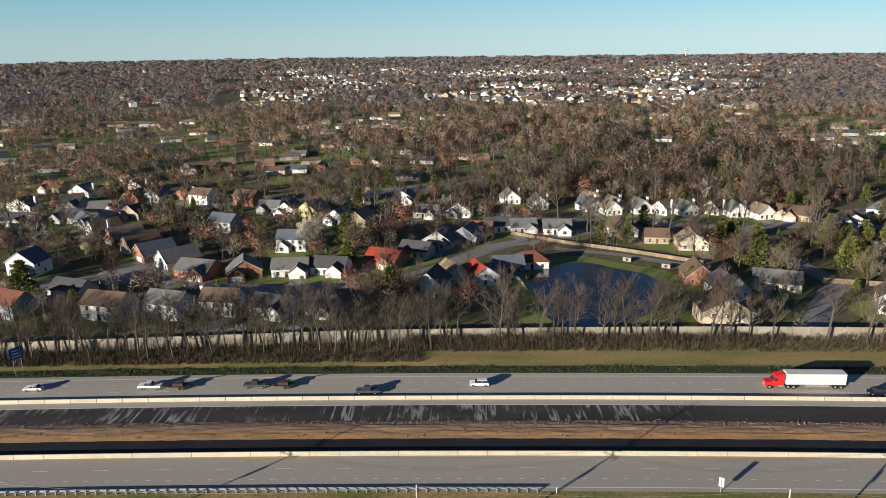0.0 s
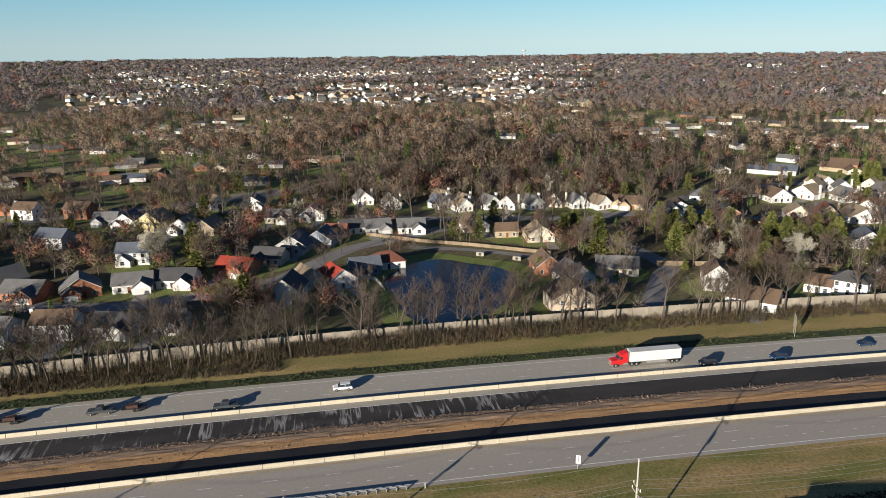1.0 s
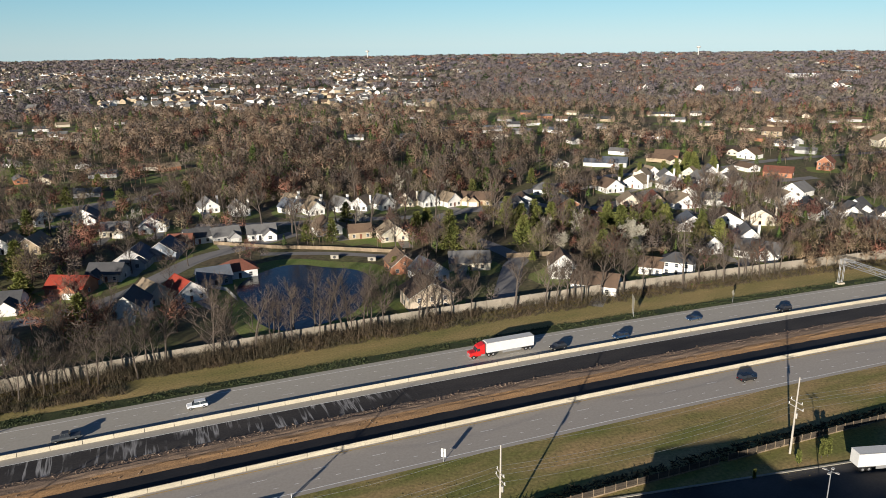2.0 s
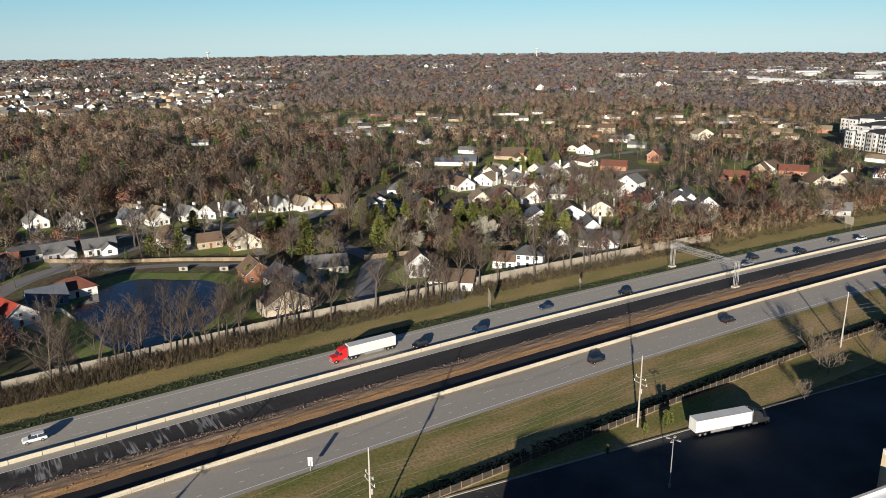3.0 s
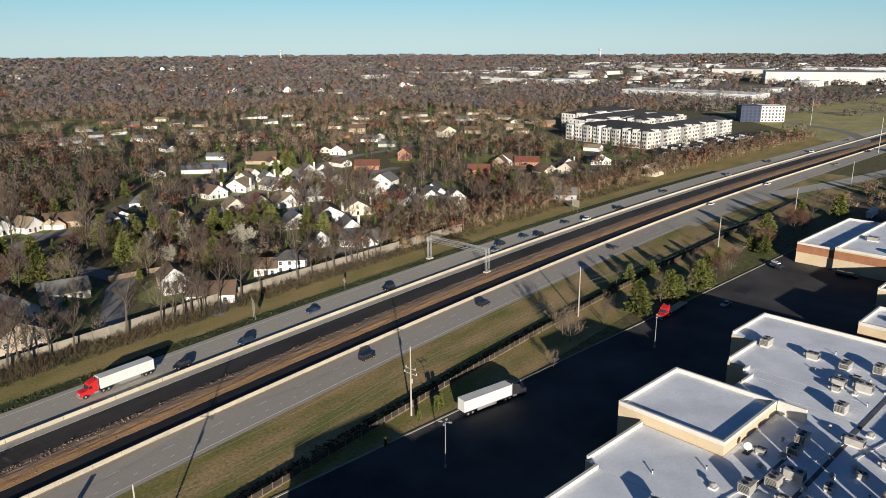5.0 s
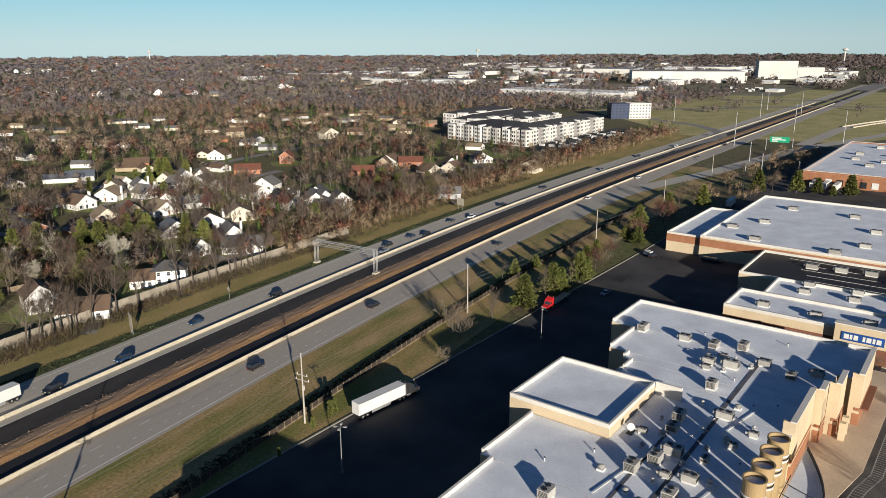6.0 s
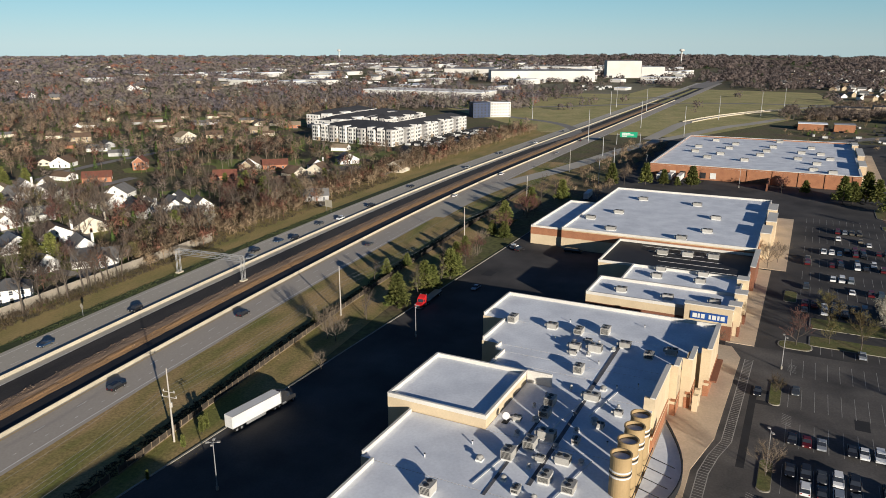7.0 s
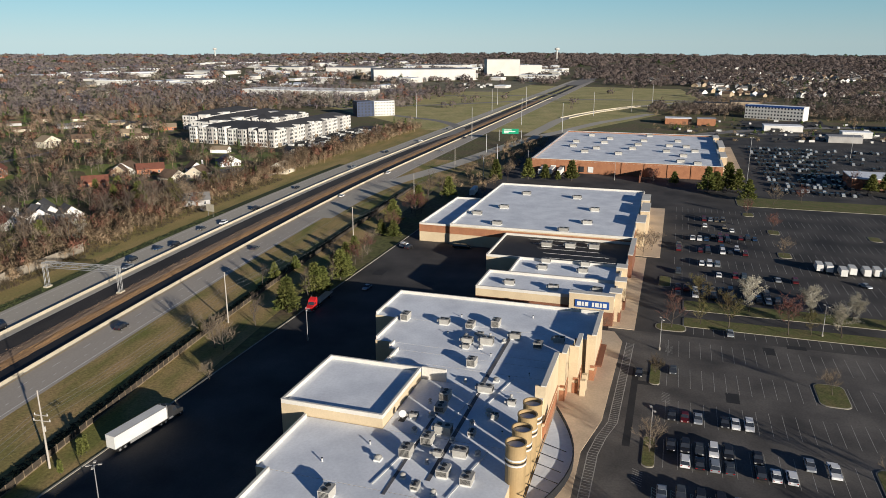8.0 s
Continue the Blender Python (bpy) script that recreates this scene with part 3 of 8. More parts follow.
@lru_cache(maxsize=None)
def car_meshes(kind, colour):
    L, W, z0, z1, z2, a, b, c, d = SHAPES[kind]
    paint, h = PAINTS[colour], W / 2
    body = Build()
    prof = [(0.0, z0 + 0.12), (0.06, z1 - 0.22), (0.22, z1 - 0.10), (a, z1), (d, z1), (L - 0.12, z1 - 0.03), (L, z1 - 0.25), (L - 0.03, z0 + 0.1)]
    if kind == "pickup":
        prof = [(0.0, z0 + 0.12), (0.04, z1 - 0.15), (0.25, z1 - 0.05), (a, z1), (d, z1), (d + 0.03, z1 - 0.06), (L - 0.02, z1 - 0.06), (L, z0 + 0.1)]
    k = len(prof)
    for y, inset in ((-h + 0.07, 1), (-h, 0), (h, 0), (h - 0.07, 1)):
        for x, z in prof:
            body.v.append((x, y, z - 0.04 if (inset == 0 and z > z1 - 0.12) else z))
    for r in range(3):
        for i in range(k):
            j = (i + 1) % k
            body.f.append((r * k + i, r * k + j, (r + 1) * k + j, (r + 1) * k + i))
    body.f += [tuple(reversed(range(k))), tuple(range(3 * k, 4 * k))]
    body.f = [tuple(reversed(f)) for f in body.f]
    glass = Build()
    g = [(a, z1 - 0.02), (b, z2 - 0.06), (c, z2 - 0.06), (d, z1 - 0.02)]
    for s in (-1, 1):
        glass.v += [(x, s * (h - (0.08 if z < z2 - 0.1 else 0.24)), z) for x, z in g]
    glass.f += [(0, 1, 2, 3), (7, 6, 5, 4), (0, 4, 5, 1), (1, 5, 6, 2), (2, 6, 7, 3)]
    roof = Build().box(b - 0.02, c + 0.02, -(h - 0.22), h - 0.22, z2 - 0.07, z2)
    for x in (b + (c - b) * 0.48,):
        for s in (-1, 1):
            roof.tube((x, s * (h - 0.08), z1 - 0.02), (x, s * (h - 0.235), z2 - 0.05), 0.05, 0.05, 4)
    wheel = Build().tube((0, -0.11, 0), (0, 0.11, 0), 0.34, 0.34, 12, True)
    rimm = Build().tube((0, -0.116, 0), (0, 0.116, 0), 0.20, 0.20, 8, True)
    head = Build().box(-0.01, 0.10, -0.17, 0.17, -0.07, 0.07)
    meshes = {"body": body.mesh("body", paint), "window_band": glass.mesh("window_band", M_GLASS), "roof": roof.mesh("roof", paint),
              "tyre": wheel.mesh("tyre", M_TYRE), "rim": rimm.mesh("rim", M_STEEL), "headlight": head.mesh("headlight", M_LAMP_W), "tail_light": head.mesh("tail_light", M_LAMP_R)}
    return meshes, (L, W, z0, z1)


WORDS = {"sedan": "sedan", "suv": "sport utility vehicle", "pickup": "pickup truck", "van": "van"}


def car(m, kind="sedan", colour="white", where="in a parking bay", group="parked cars", rims=False, lights=True):
    """A car whose front looks along local -x."""
    meshes, (L, W, z0, z1) = car_meshes(kind, colour)
    name = "pickup_truck" if kind == "pickup" else ("van" if kind == "van" else "car")
    ob = thing(name, m @ pose(-L / 2, 0, 0), f"{colour} {WORDS[kind]} standing {where}", "car" if name == "car" else name.replace("_", " "), group)
    for part_name in ("body", "window_band", "roof"):
        put(part_name, meshes[part_name], ob, "dark tinted glass" if part_name == "window_band" else "")
    for x in (0.85, L - 0.95):
        for s in (-1, 1):
            w = put("tyre", meshes["tyre"], ob, "black rubber tyre", pose(x, s * (W / 2 - 0.10), 0.34))
            if rims:
                put("rim", meshes["rim"], w, "grey metal rim")
    for s in (-1, 1) if lights else ():
        put("headlight", meshes["headlight"], ob, "clear headlight", pose(-0.01, s * (W / 2 - 0.28), z1 - 0.27))
        put("tail_light", meshes["tail_light"], ob, "red tail light", pose(L - 0.09, s * (W / 2 - 0.26), z1 - 0.18))
    return ob


def semi_truck(m, cab_paint, cab_words, trailer=True, where="on the carriageway"):
    """Tractor with a long box trailer; the cab looks along local -x."""
    ob = thing("semi_truck", m, f"{cab_words} semi truck with {'white box' if trailer else 'flatbed'} trailer {where}", "truck")
    cab = Build()
    prof = [(0, 0.7), (0, 1.55), (0.25, 1.75), (1.7, 1.95), (2.15, 2.95), (2.5, 3.3), (4.0, 3.85), (4.35, 3.85), (4.35, 0.8), (3.0, 0.65)]
    k = len(prof)
    for y in (-1.1, 1.1):
        cab.v += [(x, y, z) for x, z in prof]
    cab.f += [(i, (i + 1) % k, k + (i + 1) % k, k + i) for i in range(k)] + [tuple(reversed(range(k))), tuple(range(k, 2 * k))]
    cab.obj("cab", cab_paint, ob)
    g = Build().face((1.72, -1.0, 2.0), (1.72, 1.0, 2.0), (2.12, 0.95, 2.9), (2.12, -0.95, 2.9))
    for s in (-1, 1):
        g.box(2.0, 2.9, s * 1.11 - 0.01, s * 1.11 + 0.01, 2.05, 2.75)
    g.obj("windscreen", M_GLASS, ob, "dark cab glass")
    Build().box(-0.04, 0.0, -0.6, 0.6, 0.85, 1.5).obj("grille", M_STEEL, ob, "metal grille")
    Build().box(-0.15, 0.25, -1.15, 1.15, 0.4, 0.72).obj("bumper", M_STEEL, ob, "metal bumper")
    Build().box(0.9, 7.2, -0.45, 0.45, 0.6, 0.95).obj("chassis", M_DARK, ob, "dark chassis")
    for s in (-1, 1):
        Build().tube((3.2, s * 1.0, 0.75), (4.3, s * 1.0, 0.75), 0.3, 0.3, 10, True).obj("fuel_tank", M_STEEL, ob, "metal fuel tank")
        Build().tube((4.45, s * 0.95, 1.0), (4.45, s * 0.95, 4.1), 0.08, 0.08, 8, True).obj("exhaust_stack", M_STEEL, ob, "metal exhaust stack")
    wheel = Build().tube((0, -0.28, 0), (0, 0.28, 0), 0.52, 0.52, 14, True).mesh("tyre", M_TYRE)
    hub = Build().tube((0, -0.29, 0), (0, 0.29, 0), 0.28, 0.28, 10, True).mesh("rim", M_STEEL)
    axles = [1.0, 5.4, 6.7] + ([16.6, 17.9] if trailer else [14.6, 15.9])
    for x in axles:
        for s in (-1, 1):
            w = put("tyre", wheel, ob, "black rubber tyre", pose(x, s * 0.95, 0.52))
            put("rim", hub, w)
    if trailer:
        Build().box(4.9, 19.0, -1.27, 1.27, 1.15, 4.05).obj("trailer_box", M_WHITE, ob, "white trailer box")
        f = Build()
        for z in (1.2, 4.0):
            for s in (-1, 1):
                f.box(4.88, 19.02, s * 1.285 - 0.02, s * 1.285 + 0.02, z - 0.06, z + 0.06)
        f.obj("trailer_rail", M_STEEL, ob, "metal trailer rail")
        Build().box(9.5, 15.2, -1.2, -1.16, 0.5, 1.15).box(9.5, 15.2, 1.16, 1.2, 0.5, 1.15).obj("side_skirt", M_STEEL, ob, "grey side skirt")
        Build().box(19.0, 19.05, -1.2, -0.02, 1.25, 3.95).obj("rear_door", M_WHITE, ob)
        Build().box(19.0, 19.05, 0.02, 1.2, 1.25, 3.95).obj("rear_door", M_WHITE, ob)
    else:
        Build().box(5.2, 17.0, -1.25, 1.25, 1.2, 1.45).obj("flatbed", M_STEEL, ob, "grey flatbed deck")
        Build().box(5.2, 5.35, -1.2, 1.2, 1.45, 2.6).obj("headboard", M_WHITE, ob, "pale headboard")
    return ob


def on_lane(x, off, facing=0.0):
    """The pose of a vehicle on the highway; facing 0 looks along -x."""
    px, py, _ = on_road(x, off)
    return pose(px, py, 0.07, 0, 0, math.degrees(math.atan(bend(x)[1])) + facing)

# ---------- theatre: details ----------
block(theatre, 30.3, 50, 30, 66.2, 12.4)


def front_mass(u0, u1, v0, z):
    """A stepped front tower with brick at its foot."""
    Build().box(u0, u1, v0, v0 + 0.9, 0, z).box(u0, u0 + 0.6, v0 + 0.9, v0 + 2.2, 0, z).obj("front_tower", M_STUCCO, theatre, "cream stucco front tower", m=DROP)
    Build().box(u0 - 0.08, u1 + 0.08, v0 - 0.08, v0 + 1.2, 0, 2.9).obj("brick_base", M_BRICK, theatre, "orange brick base", m=DROP)
    Build().box(u0 - 0.1, u1 + 0.1, v0 - 0.1, v0 + 1.0, 3.6, 4.3).obj("brick_course", M_BRICK, theatre, "orange brick course", m=DROP)
    Build().box(u0 - 0.12, u1 + 0.12, v0 - 0.12, v0 + 1.0, z, z + 0.25).obj("cornice", M_PARAPET, theatre, "pale cornice", m=DROP)


front_mass(168.6, 186.0, 14.2, 12.2)
front_mass(160.5, 168.3, 17.3, 12.3)
front_mass(155.5, 160.2, 19.6, 12.3)
front_mass(137.5, 155.2, 21.2, 12.2)
for u in (160.0, 163.2):
    Build().box(u - 0.6, u + 0.6, 15.3, 16.5, 0, 4.2).obj("pilaster", M_STUCCO, theatre, m=DROP)
Build().box(170, 184, 12.6, 14.1, 3.4, 3.8).obj("canopy", M_BRICK_D, theatre, "dark entrance canopy", m=DROP)

# four tall drums with white rings over the entrance
for u in (106.6, 111.6, 116.6, 121.4):
    drum = Build().tube((u, 21.0, 0), (u, 21.0, 16.6), 1.75, 1.75, 28)
    drum.tube((u, 21.0, 16.6), (u, 21.0, 15.2), 1.6, 1.6, 28)
    drum.f.append(tuple(range(len(drum.v) - 1, len(drum.v) - 29, -1)))
    d = drum.obj("entrance_drum", M_TAN, theatre, "tall tan entrance drum", m=DROP)
    Build().tube((u, 21.0, 15.9), (u, 21.0, 16.2), 1.58, 1.58, 24, True).obj("drum_cap", M_ROOF_W, d, "pale sunken cap")
    for z, h, tone in ((16.6, 0.35, M_TAN), (14.1, 0.3, M_WHITE), (13.55, 0.25, M_DARK), (13.1, 0.3, M_WHITE)):
        r = Build()
        r.tube((u, 21.0, z), (u, 21.0, z + h), 1.85, 1.85, 28)
        r.tube((u, 21.0, z), (u, 21.0, z + h), 1.58, 1.58, 28)
        n = len(r.v)
        for i in range(28):
            j = (i + 1) % 28
            r.f.append((28 + i, 28 + j, 84 + j, 84 + i))
            r.f.append((i, j, 56 + j, 56 + i))
        r.obj("ring", tone, d, {M_TAN: "tan rim", M_WHITE: "white ring", M_DARK: "dark ring"}[tone])
# curved entrance canopy roof with truss frame beside the drums
cv = Build()
arc = [(100 + 40 * k / 14, 19.0 - 6.0 * math.sin(math.pi * k / 14)) for k in range(15)]
cv.prism([(100, 19.2)] + arc[1:-1] + [(140, 19.2)], 5.6, 6.2)
cv.obj("curved_canopy", M_ROOF_W, theatre, "white curved entrance canopy roof", m=DROP)
rimb = Build()
for (a, b), (c, d) in zip(arc[:-1], arc[1:]):
    rimb.face((a, b - 0.1, 5.2), (c, d - 0.1, 5.2), (c, d - 0.1, 6.9), (a, b - 0.1, 6.9))
    rimb.face((a, b + 0.15, 5.2), (a, b + 0.15, 6.9), (c, d + 0.15, 6.9), (c, d + 0.15, 5.2))
    rimb.face((a, b - 0.1, 6.9), (c, d - 0.1, 6.9), (c, d + 0.15, 6.9), (a, b + 0.15, 6.9))
rimb.obj("canopy_fascia", M_DARK, theatre, "dark curved canopy fascia", m=DROP)
fr = Build()
for k in range(6):
    u = 104 + 3.6 * k
    fr.tube((u, 19.0, 8.5), (u + 1.6, 14.6, 6.3), 0.08, 0.08, 5)
    fr.tube((u, 19.0, 8.5), (u + 3.2, 19.0, 8.5), 0.08, 0.08, 5)
fr.obj("canopy_frame", M_DARK, theatre, "dark steel canopy frame", m=DROP)
# raised fin wall and roof walkway
Build().box(141.4, 142.0, 44.2, 49.9, 8, 11).obj("fin_wall", M_PARAPET, theatre, "cream fin wall")
for u0, u1, v0, v1, z in ((143, 173.5, 35.6, 36.5, 8.14), (104, 143, 35.4, 36.2, 8.14), (98, 128, 41.4, 42.0, 8.14)):
    Build().box(u0, u1, v0, v1, z, z + 0.05).obj("walkway_pad", M_WALKWAY, theatre, "dark roof walkway pad")
for v, u0, u1 in ((39.0, 118, 138), (33.0, 132, 147), (44.5, 100, 118), (31, 100, 116)):
    Build().tube((u0, v, 8.3), (u1, v - 3, 8.3), 0.09, 0.09, 6).obj("gas_pipe", M_WHITE, theatre, "white roof pipe")


# ---------- rooftop units ----------
@lru_cache(maxsize=None)
def unit_meshes(w, d, h):
    case = Build().box(-w / 2, w / 2, -d / 2, d / 2, 0.35, h)
    case.box(-w / 2 - 0.05, w / 2 + 0.05, -d / 2 - 0.05, d / 2 + 0.05, h - 0.12, h + 0.02)
    kerb = Build().box(-w / 2 + 0.1, w / 2 - 0.1, -d / 2 + 0.1, d / 2 - 0.1, 0, 0.36)
    fan = Build().tube((0, 0, h + 0.02), (0, 0, h + 0.16), d * 0.24, d * 0.22, 14, True)
    grille = Build()
    for k in range(6):
        z = 0.55 + (h - 0.85) * k / 5
        grille.box(-w / 2 - 0.03, -w / 2 + 0.01, -d / 2 + 0.15, d / 2 - 0.15, z, z + (h - 0.85) / 9)
    hood = Build().prism([(w / 2, -d / 3), (w / 2 + 0.7, -d / 3), (w / 2 + 0.7, d / 3), (w / 2, d / 3)], h * 0.45, h * 0.85)
    return case.mesh("casing", M_UNIT), kerb.mesh("kerb", M_WHITE), fan.mesh("fan", M_DARK), grille.mesh("coil_grille", M_DARK), hood.mesh("intake_hood", M_UNIT)


def roof_unit(u, v, z, w=2.6, d=2.1, h=1.7, turn=0, lift=None):
    case, kerb, fan, grille, hood = unit_meshes(w, d, h)
    ob = thing("rooftop_unit", (lift or Matrix()) @ at_grid(u, v, z, turn), "weathered beige rooftop air conditioning unit on a white kerb", "air conditioner", "rooftop units")
    put("casing", case, ob), put("kerb", kerb, ob, "white roof kerb")
    put("fan", fan, ob, "dark fan", pose(-w / 4, 0, 0)), put("fan", fan, ob, "dark fan", pose(w / 4, 0, 0))
    put("coil_grille", grille, ob, "dark coil grille"), put("intake_hood", hood, ob)
    return ob


rng = random.Random(11)
for u, v in ((174.5, 66.1), (174.5, 54.9), (174.3, 47.6), (177.1, 41.3), (163.9, 45.5), (164.6, 40.6), (170.4, 34.6), (166.5, 28.0), (171.2, 23.5), (151.3, 40.9), (139.5, 34.5), (133.4, 41.8), (128.4, 41.2), (119.9, 37.9), (115.5, 39.7), (110.5, 42.1), (106.5, 33.7), (94.3, 50.2), (113.3, 32.6), (105.5, 29.1)):
    roof_unit(u, v, 8.1, rng.choice((2.6, 3.2)), 2.1, rng.choice((1.6, 2.0)), rng.choice((0, 0, 90)), LIFT)
for u, v in ((120.8, 32.5), (128.6, 29.9), (135.2, 27.8), (169.0, 43.5), (160.5, 45.0), (101.0, 37.0), (97.0, 31.0), (124.0, 45.5), (112.0, 36.5)):
    roof_unit(u, v, 8.1, 1.6, 1.4, 1.2, rng.choice((0, 90)), LIFT)
for u, v in ((352.7, 67.9), (350.6, 42.6), (318.9, 71.7), (303.0, 80.2), (325.7, 31.4), (300.0, 31.7), (287.4, 67.5), (284.6, 39.3)):
    roof_unit(u, v, 8.1, 3.8, 2.6, 1.6, 90)
for u, v in ((267.8, 43.2), (268.9, 34.3), (270.2, 25.5)):
    roof_unit(u, v, 6.1, 3.8, 2.6, 1.7, 90)
for u, v in ((243.0, 39.2), (243.0, 25.6), (234.7, 39.0), (235.1, 25.4), (215.5, 46.1), (214.7, 32.0), (216.2, 18.7)):
    roof_unit(u, v, 7.1, 3.0, 2.2, 1.6, 90)
for u, v in ((608.3, 64.6), (590.7, 48.5), (565.2, 71.7), (565.2, 50.4), (539.1, 70.4), (532.3, 52.8), (512.7, 58.9), (509.0, 35.4), (584.7, 22.2), (619.1, 19.3), (560.2, 25.1), (537.3, 27.8), (560.8, 2.9), (589.4, -2.9), (558.3, -9.0), (530.2, 4.3), (511.9, -6.9), (486.2, -5.2), (536.3, -14.5), (480.1, -15.4)):
    roof_unit(u, v, 7.6, 4.6, 3.2, 1.9, 90)


def vent_pipe(u, v, z):
    ob = thing("vent_pipe", LIFT @ at_grid(u, v, z), "small white plumbing vent on the flat roof", "vent", "roof vents")
    Build().tube((0, 0, 0), (0, 0, 0.7), 0.12, 0.12, 8, True).obj("pipe", M_WHITE, ob)
    Build().tube((0, 0, 0.7), (0, 0, 0.8), 0.2, 0.2, 8, True).obj("cap", M_DARK, ob, "dark cap")


for u, v in ((181, 52), (168, 52), (158, 38), (147, 31), (131, 36), (112, 50), (104, 56), (186, 33), (150, 27), (123, 27)):
    vent_pipe(u, v, 8.1)
def exhaust_fan(u, v, size):
    ob = thing("exhaust_fan", LIFT @ at_grid(u, v, 8.1), "dull metal mushroom exhaust fan on the flat roof", "exhaust fan", "roof fans")
    Build().box(-size, size, -size, size, 0, 0.35).obj("kerb", M_WHITE, ob, "white roof kerb")
    Build().tube((0, 0, 0.35), (0, 0, 0.8), size * 0.6, size * 0.6, 12, True).obj("neck", M_STEEL, ob)
    Build().tube((0, 0, 0.8), (0, 0, 1.1), size * 1.15, size * 0.5, 14, True).obj("cap", M_UNIT, ob, "flared metal cap")


fan_rng = random.Random(6)
for u, v in ((167.5, 46.8), (169.5, 41.0), (167.0, 36.8), (161.5, 41.5), (142.5, 40.0), (136.6, 43.6), (131.0, 44.4), (125.6, 42.2), (122.0, 38.6), (125.0, 33.6), (130.5, 31.5), (117.5, 35.4), (114.5, 29.6), (109.0, 37.6), (103.5, 40.2), (100.5, 33.6), (138.0, 28.5), (145.0, 33.5), (119.0, 43.6), (107.5, 46.5)):
    exhaust_fan(u, v, fan_rng.choice((0.35, 0.5, 0.65)))
dish = thing("satellite_dish", LIFT @ at_grid(122.9, 47.5, 8.1), "small white satellite dish on a roof frame", "satellite dish")
Build().tube((0, 0, 0), (0, 0, 1.1), 0.06, 0.06, 6).obj("mast", M_STEEL, dish)
Build().tube((0.0, 0, 1.2), (-0.35, -0.1, 1.4), 0.15, 0.75, 14, True).obj("reflector", M_WHITE, dish)
Build().box(-1.1, 1.1, -0.6, 0.6, 0, 0.12).obj("frame", M_DARK, dish, "dark ballast frame")

# ---------- store fronts ----------
Build().box(206.8, 209.0, 13.0, 26.0, 0, 9.4).obj("sign_tower", M_STUCCO, row_store, "cream sign tower")
Build().box(206.7, 206.9, 12.9, 26.1, 0.0, 4.4).obj("brick_base", M_BRICK_D, row_store, "brown brick base")
Build().box(206.6, 209.2, 12.7, 26.2, 9.4, 9.65).obj("cornice", M_PARAPET, row_store, "pale cornice")
Build().box(206.55, 206.75, 14.2, 24.2, 5.3, 7.6).obj("sign_board", M_BLUE, row_store, "blue sign board")
bars = Build()
for v0, v1 in ((14.9, 16.0), (16.3, 16.9), (17.2, 18.3), (18.6, 19.2), (20.3, 21.3), (21.6, 22.2), (22.4, 23.6)):
    bars.box(206.48, 206.56, v0, v1, 5.8, 7.1)
bars.obj("sign_bars", M_WHITE, row_store, "white sign bars")
for u, v, z in ((211, 11.2, 9.2), (222, 10.6, 9.4), (238, 11.4, 9.0)):
    Build().box(u, u + 4.2, v, v + 3.4, 0, z).obj("front_tower", M_STUCCO, row_store, "cream front tower")
    Build().box(u - 0.1, u + 4.3, v - 0.1, v + 0.6, 0, 3.2).obj("brick_base", M_BRICK_D, row_store, "brown brick base")
    Build().box(u - 0.15, u + 4.35, v - 0.15, v + 3.5, z, z + 0.25).obj("cornice", M_PARAPET, row_store, "pale cornice")
Build().box(256, 280, 10.6, 12.2, 0, 8.6).obj("front_wall", M_BRICK_D, dark, "brown brick front wall")
Build().box(255.8, 280.2, 10.5, 12.3, 8.6, 8.85).obj("cornice", M_PARAPET, dark, "pale cornice")
for v0, v1 in ((18, 60),):
    for k in range(5):
        Build().tube((252 + 6 * k, 16 + 3 * k, 6.2), (252 + 6 * k, 40 + 3 * k, 6.2), 0.05, 0.05, 5).obj("roof_pipe", M_WHITE, dark, "white roof pipe")
for u, v, w in ((300, 8.6, 14), (322, 7.8, 18), (346, 8.6, 14)):
    Build().box(u, u + w, v, v + 3.6, 0, 10.2).obj("front_tower", M_STUCCO, bigbox, "cream front tower")
    Build().box(u - 0.2, u + w + 0.2, v - 0.2, v + 3.7, 10.2, 10.5).obj("cornice", M_PARAPET, bigbox, "pale cornice")
Build().box(279.9, 280.2, 63, 86, 0.0, 4.4).obj("lower_wall", M_STUCCO, bigbox)
# home store: entrance canopies, loading court
for u, v, w in ((500, -33.5, 24), (548, -34.5, 40), (604, -33, 18)):
    Build().box(u, u + w, v, v + 4, 0, 10).obj("front_tower", M_STUCCO, farbox, "cream entrance tower")
    Build().box(u - 0.2, u + w + 0.2, v - 0.2, v + 4, 10, 10.4).obj("cornice", M_PARAPET, farbox)
for k, v in enumerate((78, 72, 66, 60, 54, 48)):
    Build().box(469.75, 469.95, v, v + 3.4, 1.0, 4.6).obj("dock_door", M_WHITE if k % 2 else M_DARK, farbox, "dock door")
for v in (-26, -12, 2, 16, 30):
    Build().box(469.6, 469.96, v - 0.5, v + 0.5, 0, 8.2).obj("pilaster", M_BRICK, farbox)
Build().box(448, 469.7, 17.5, 18.3, 0, 4.2).obj("wing_wall", M_BRICK_D, farbox, "dark brick loading screen wall")


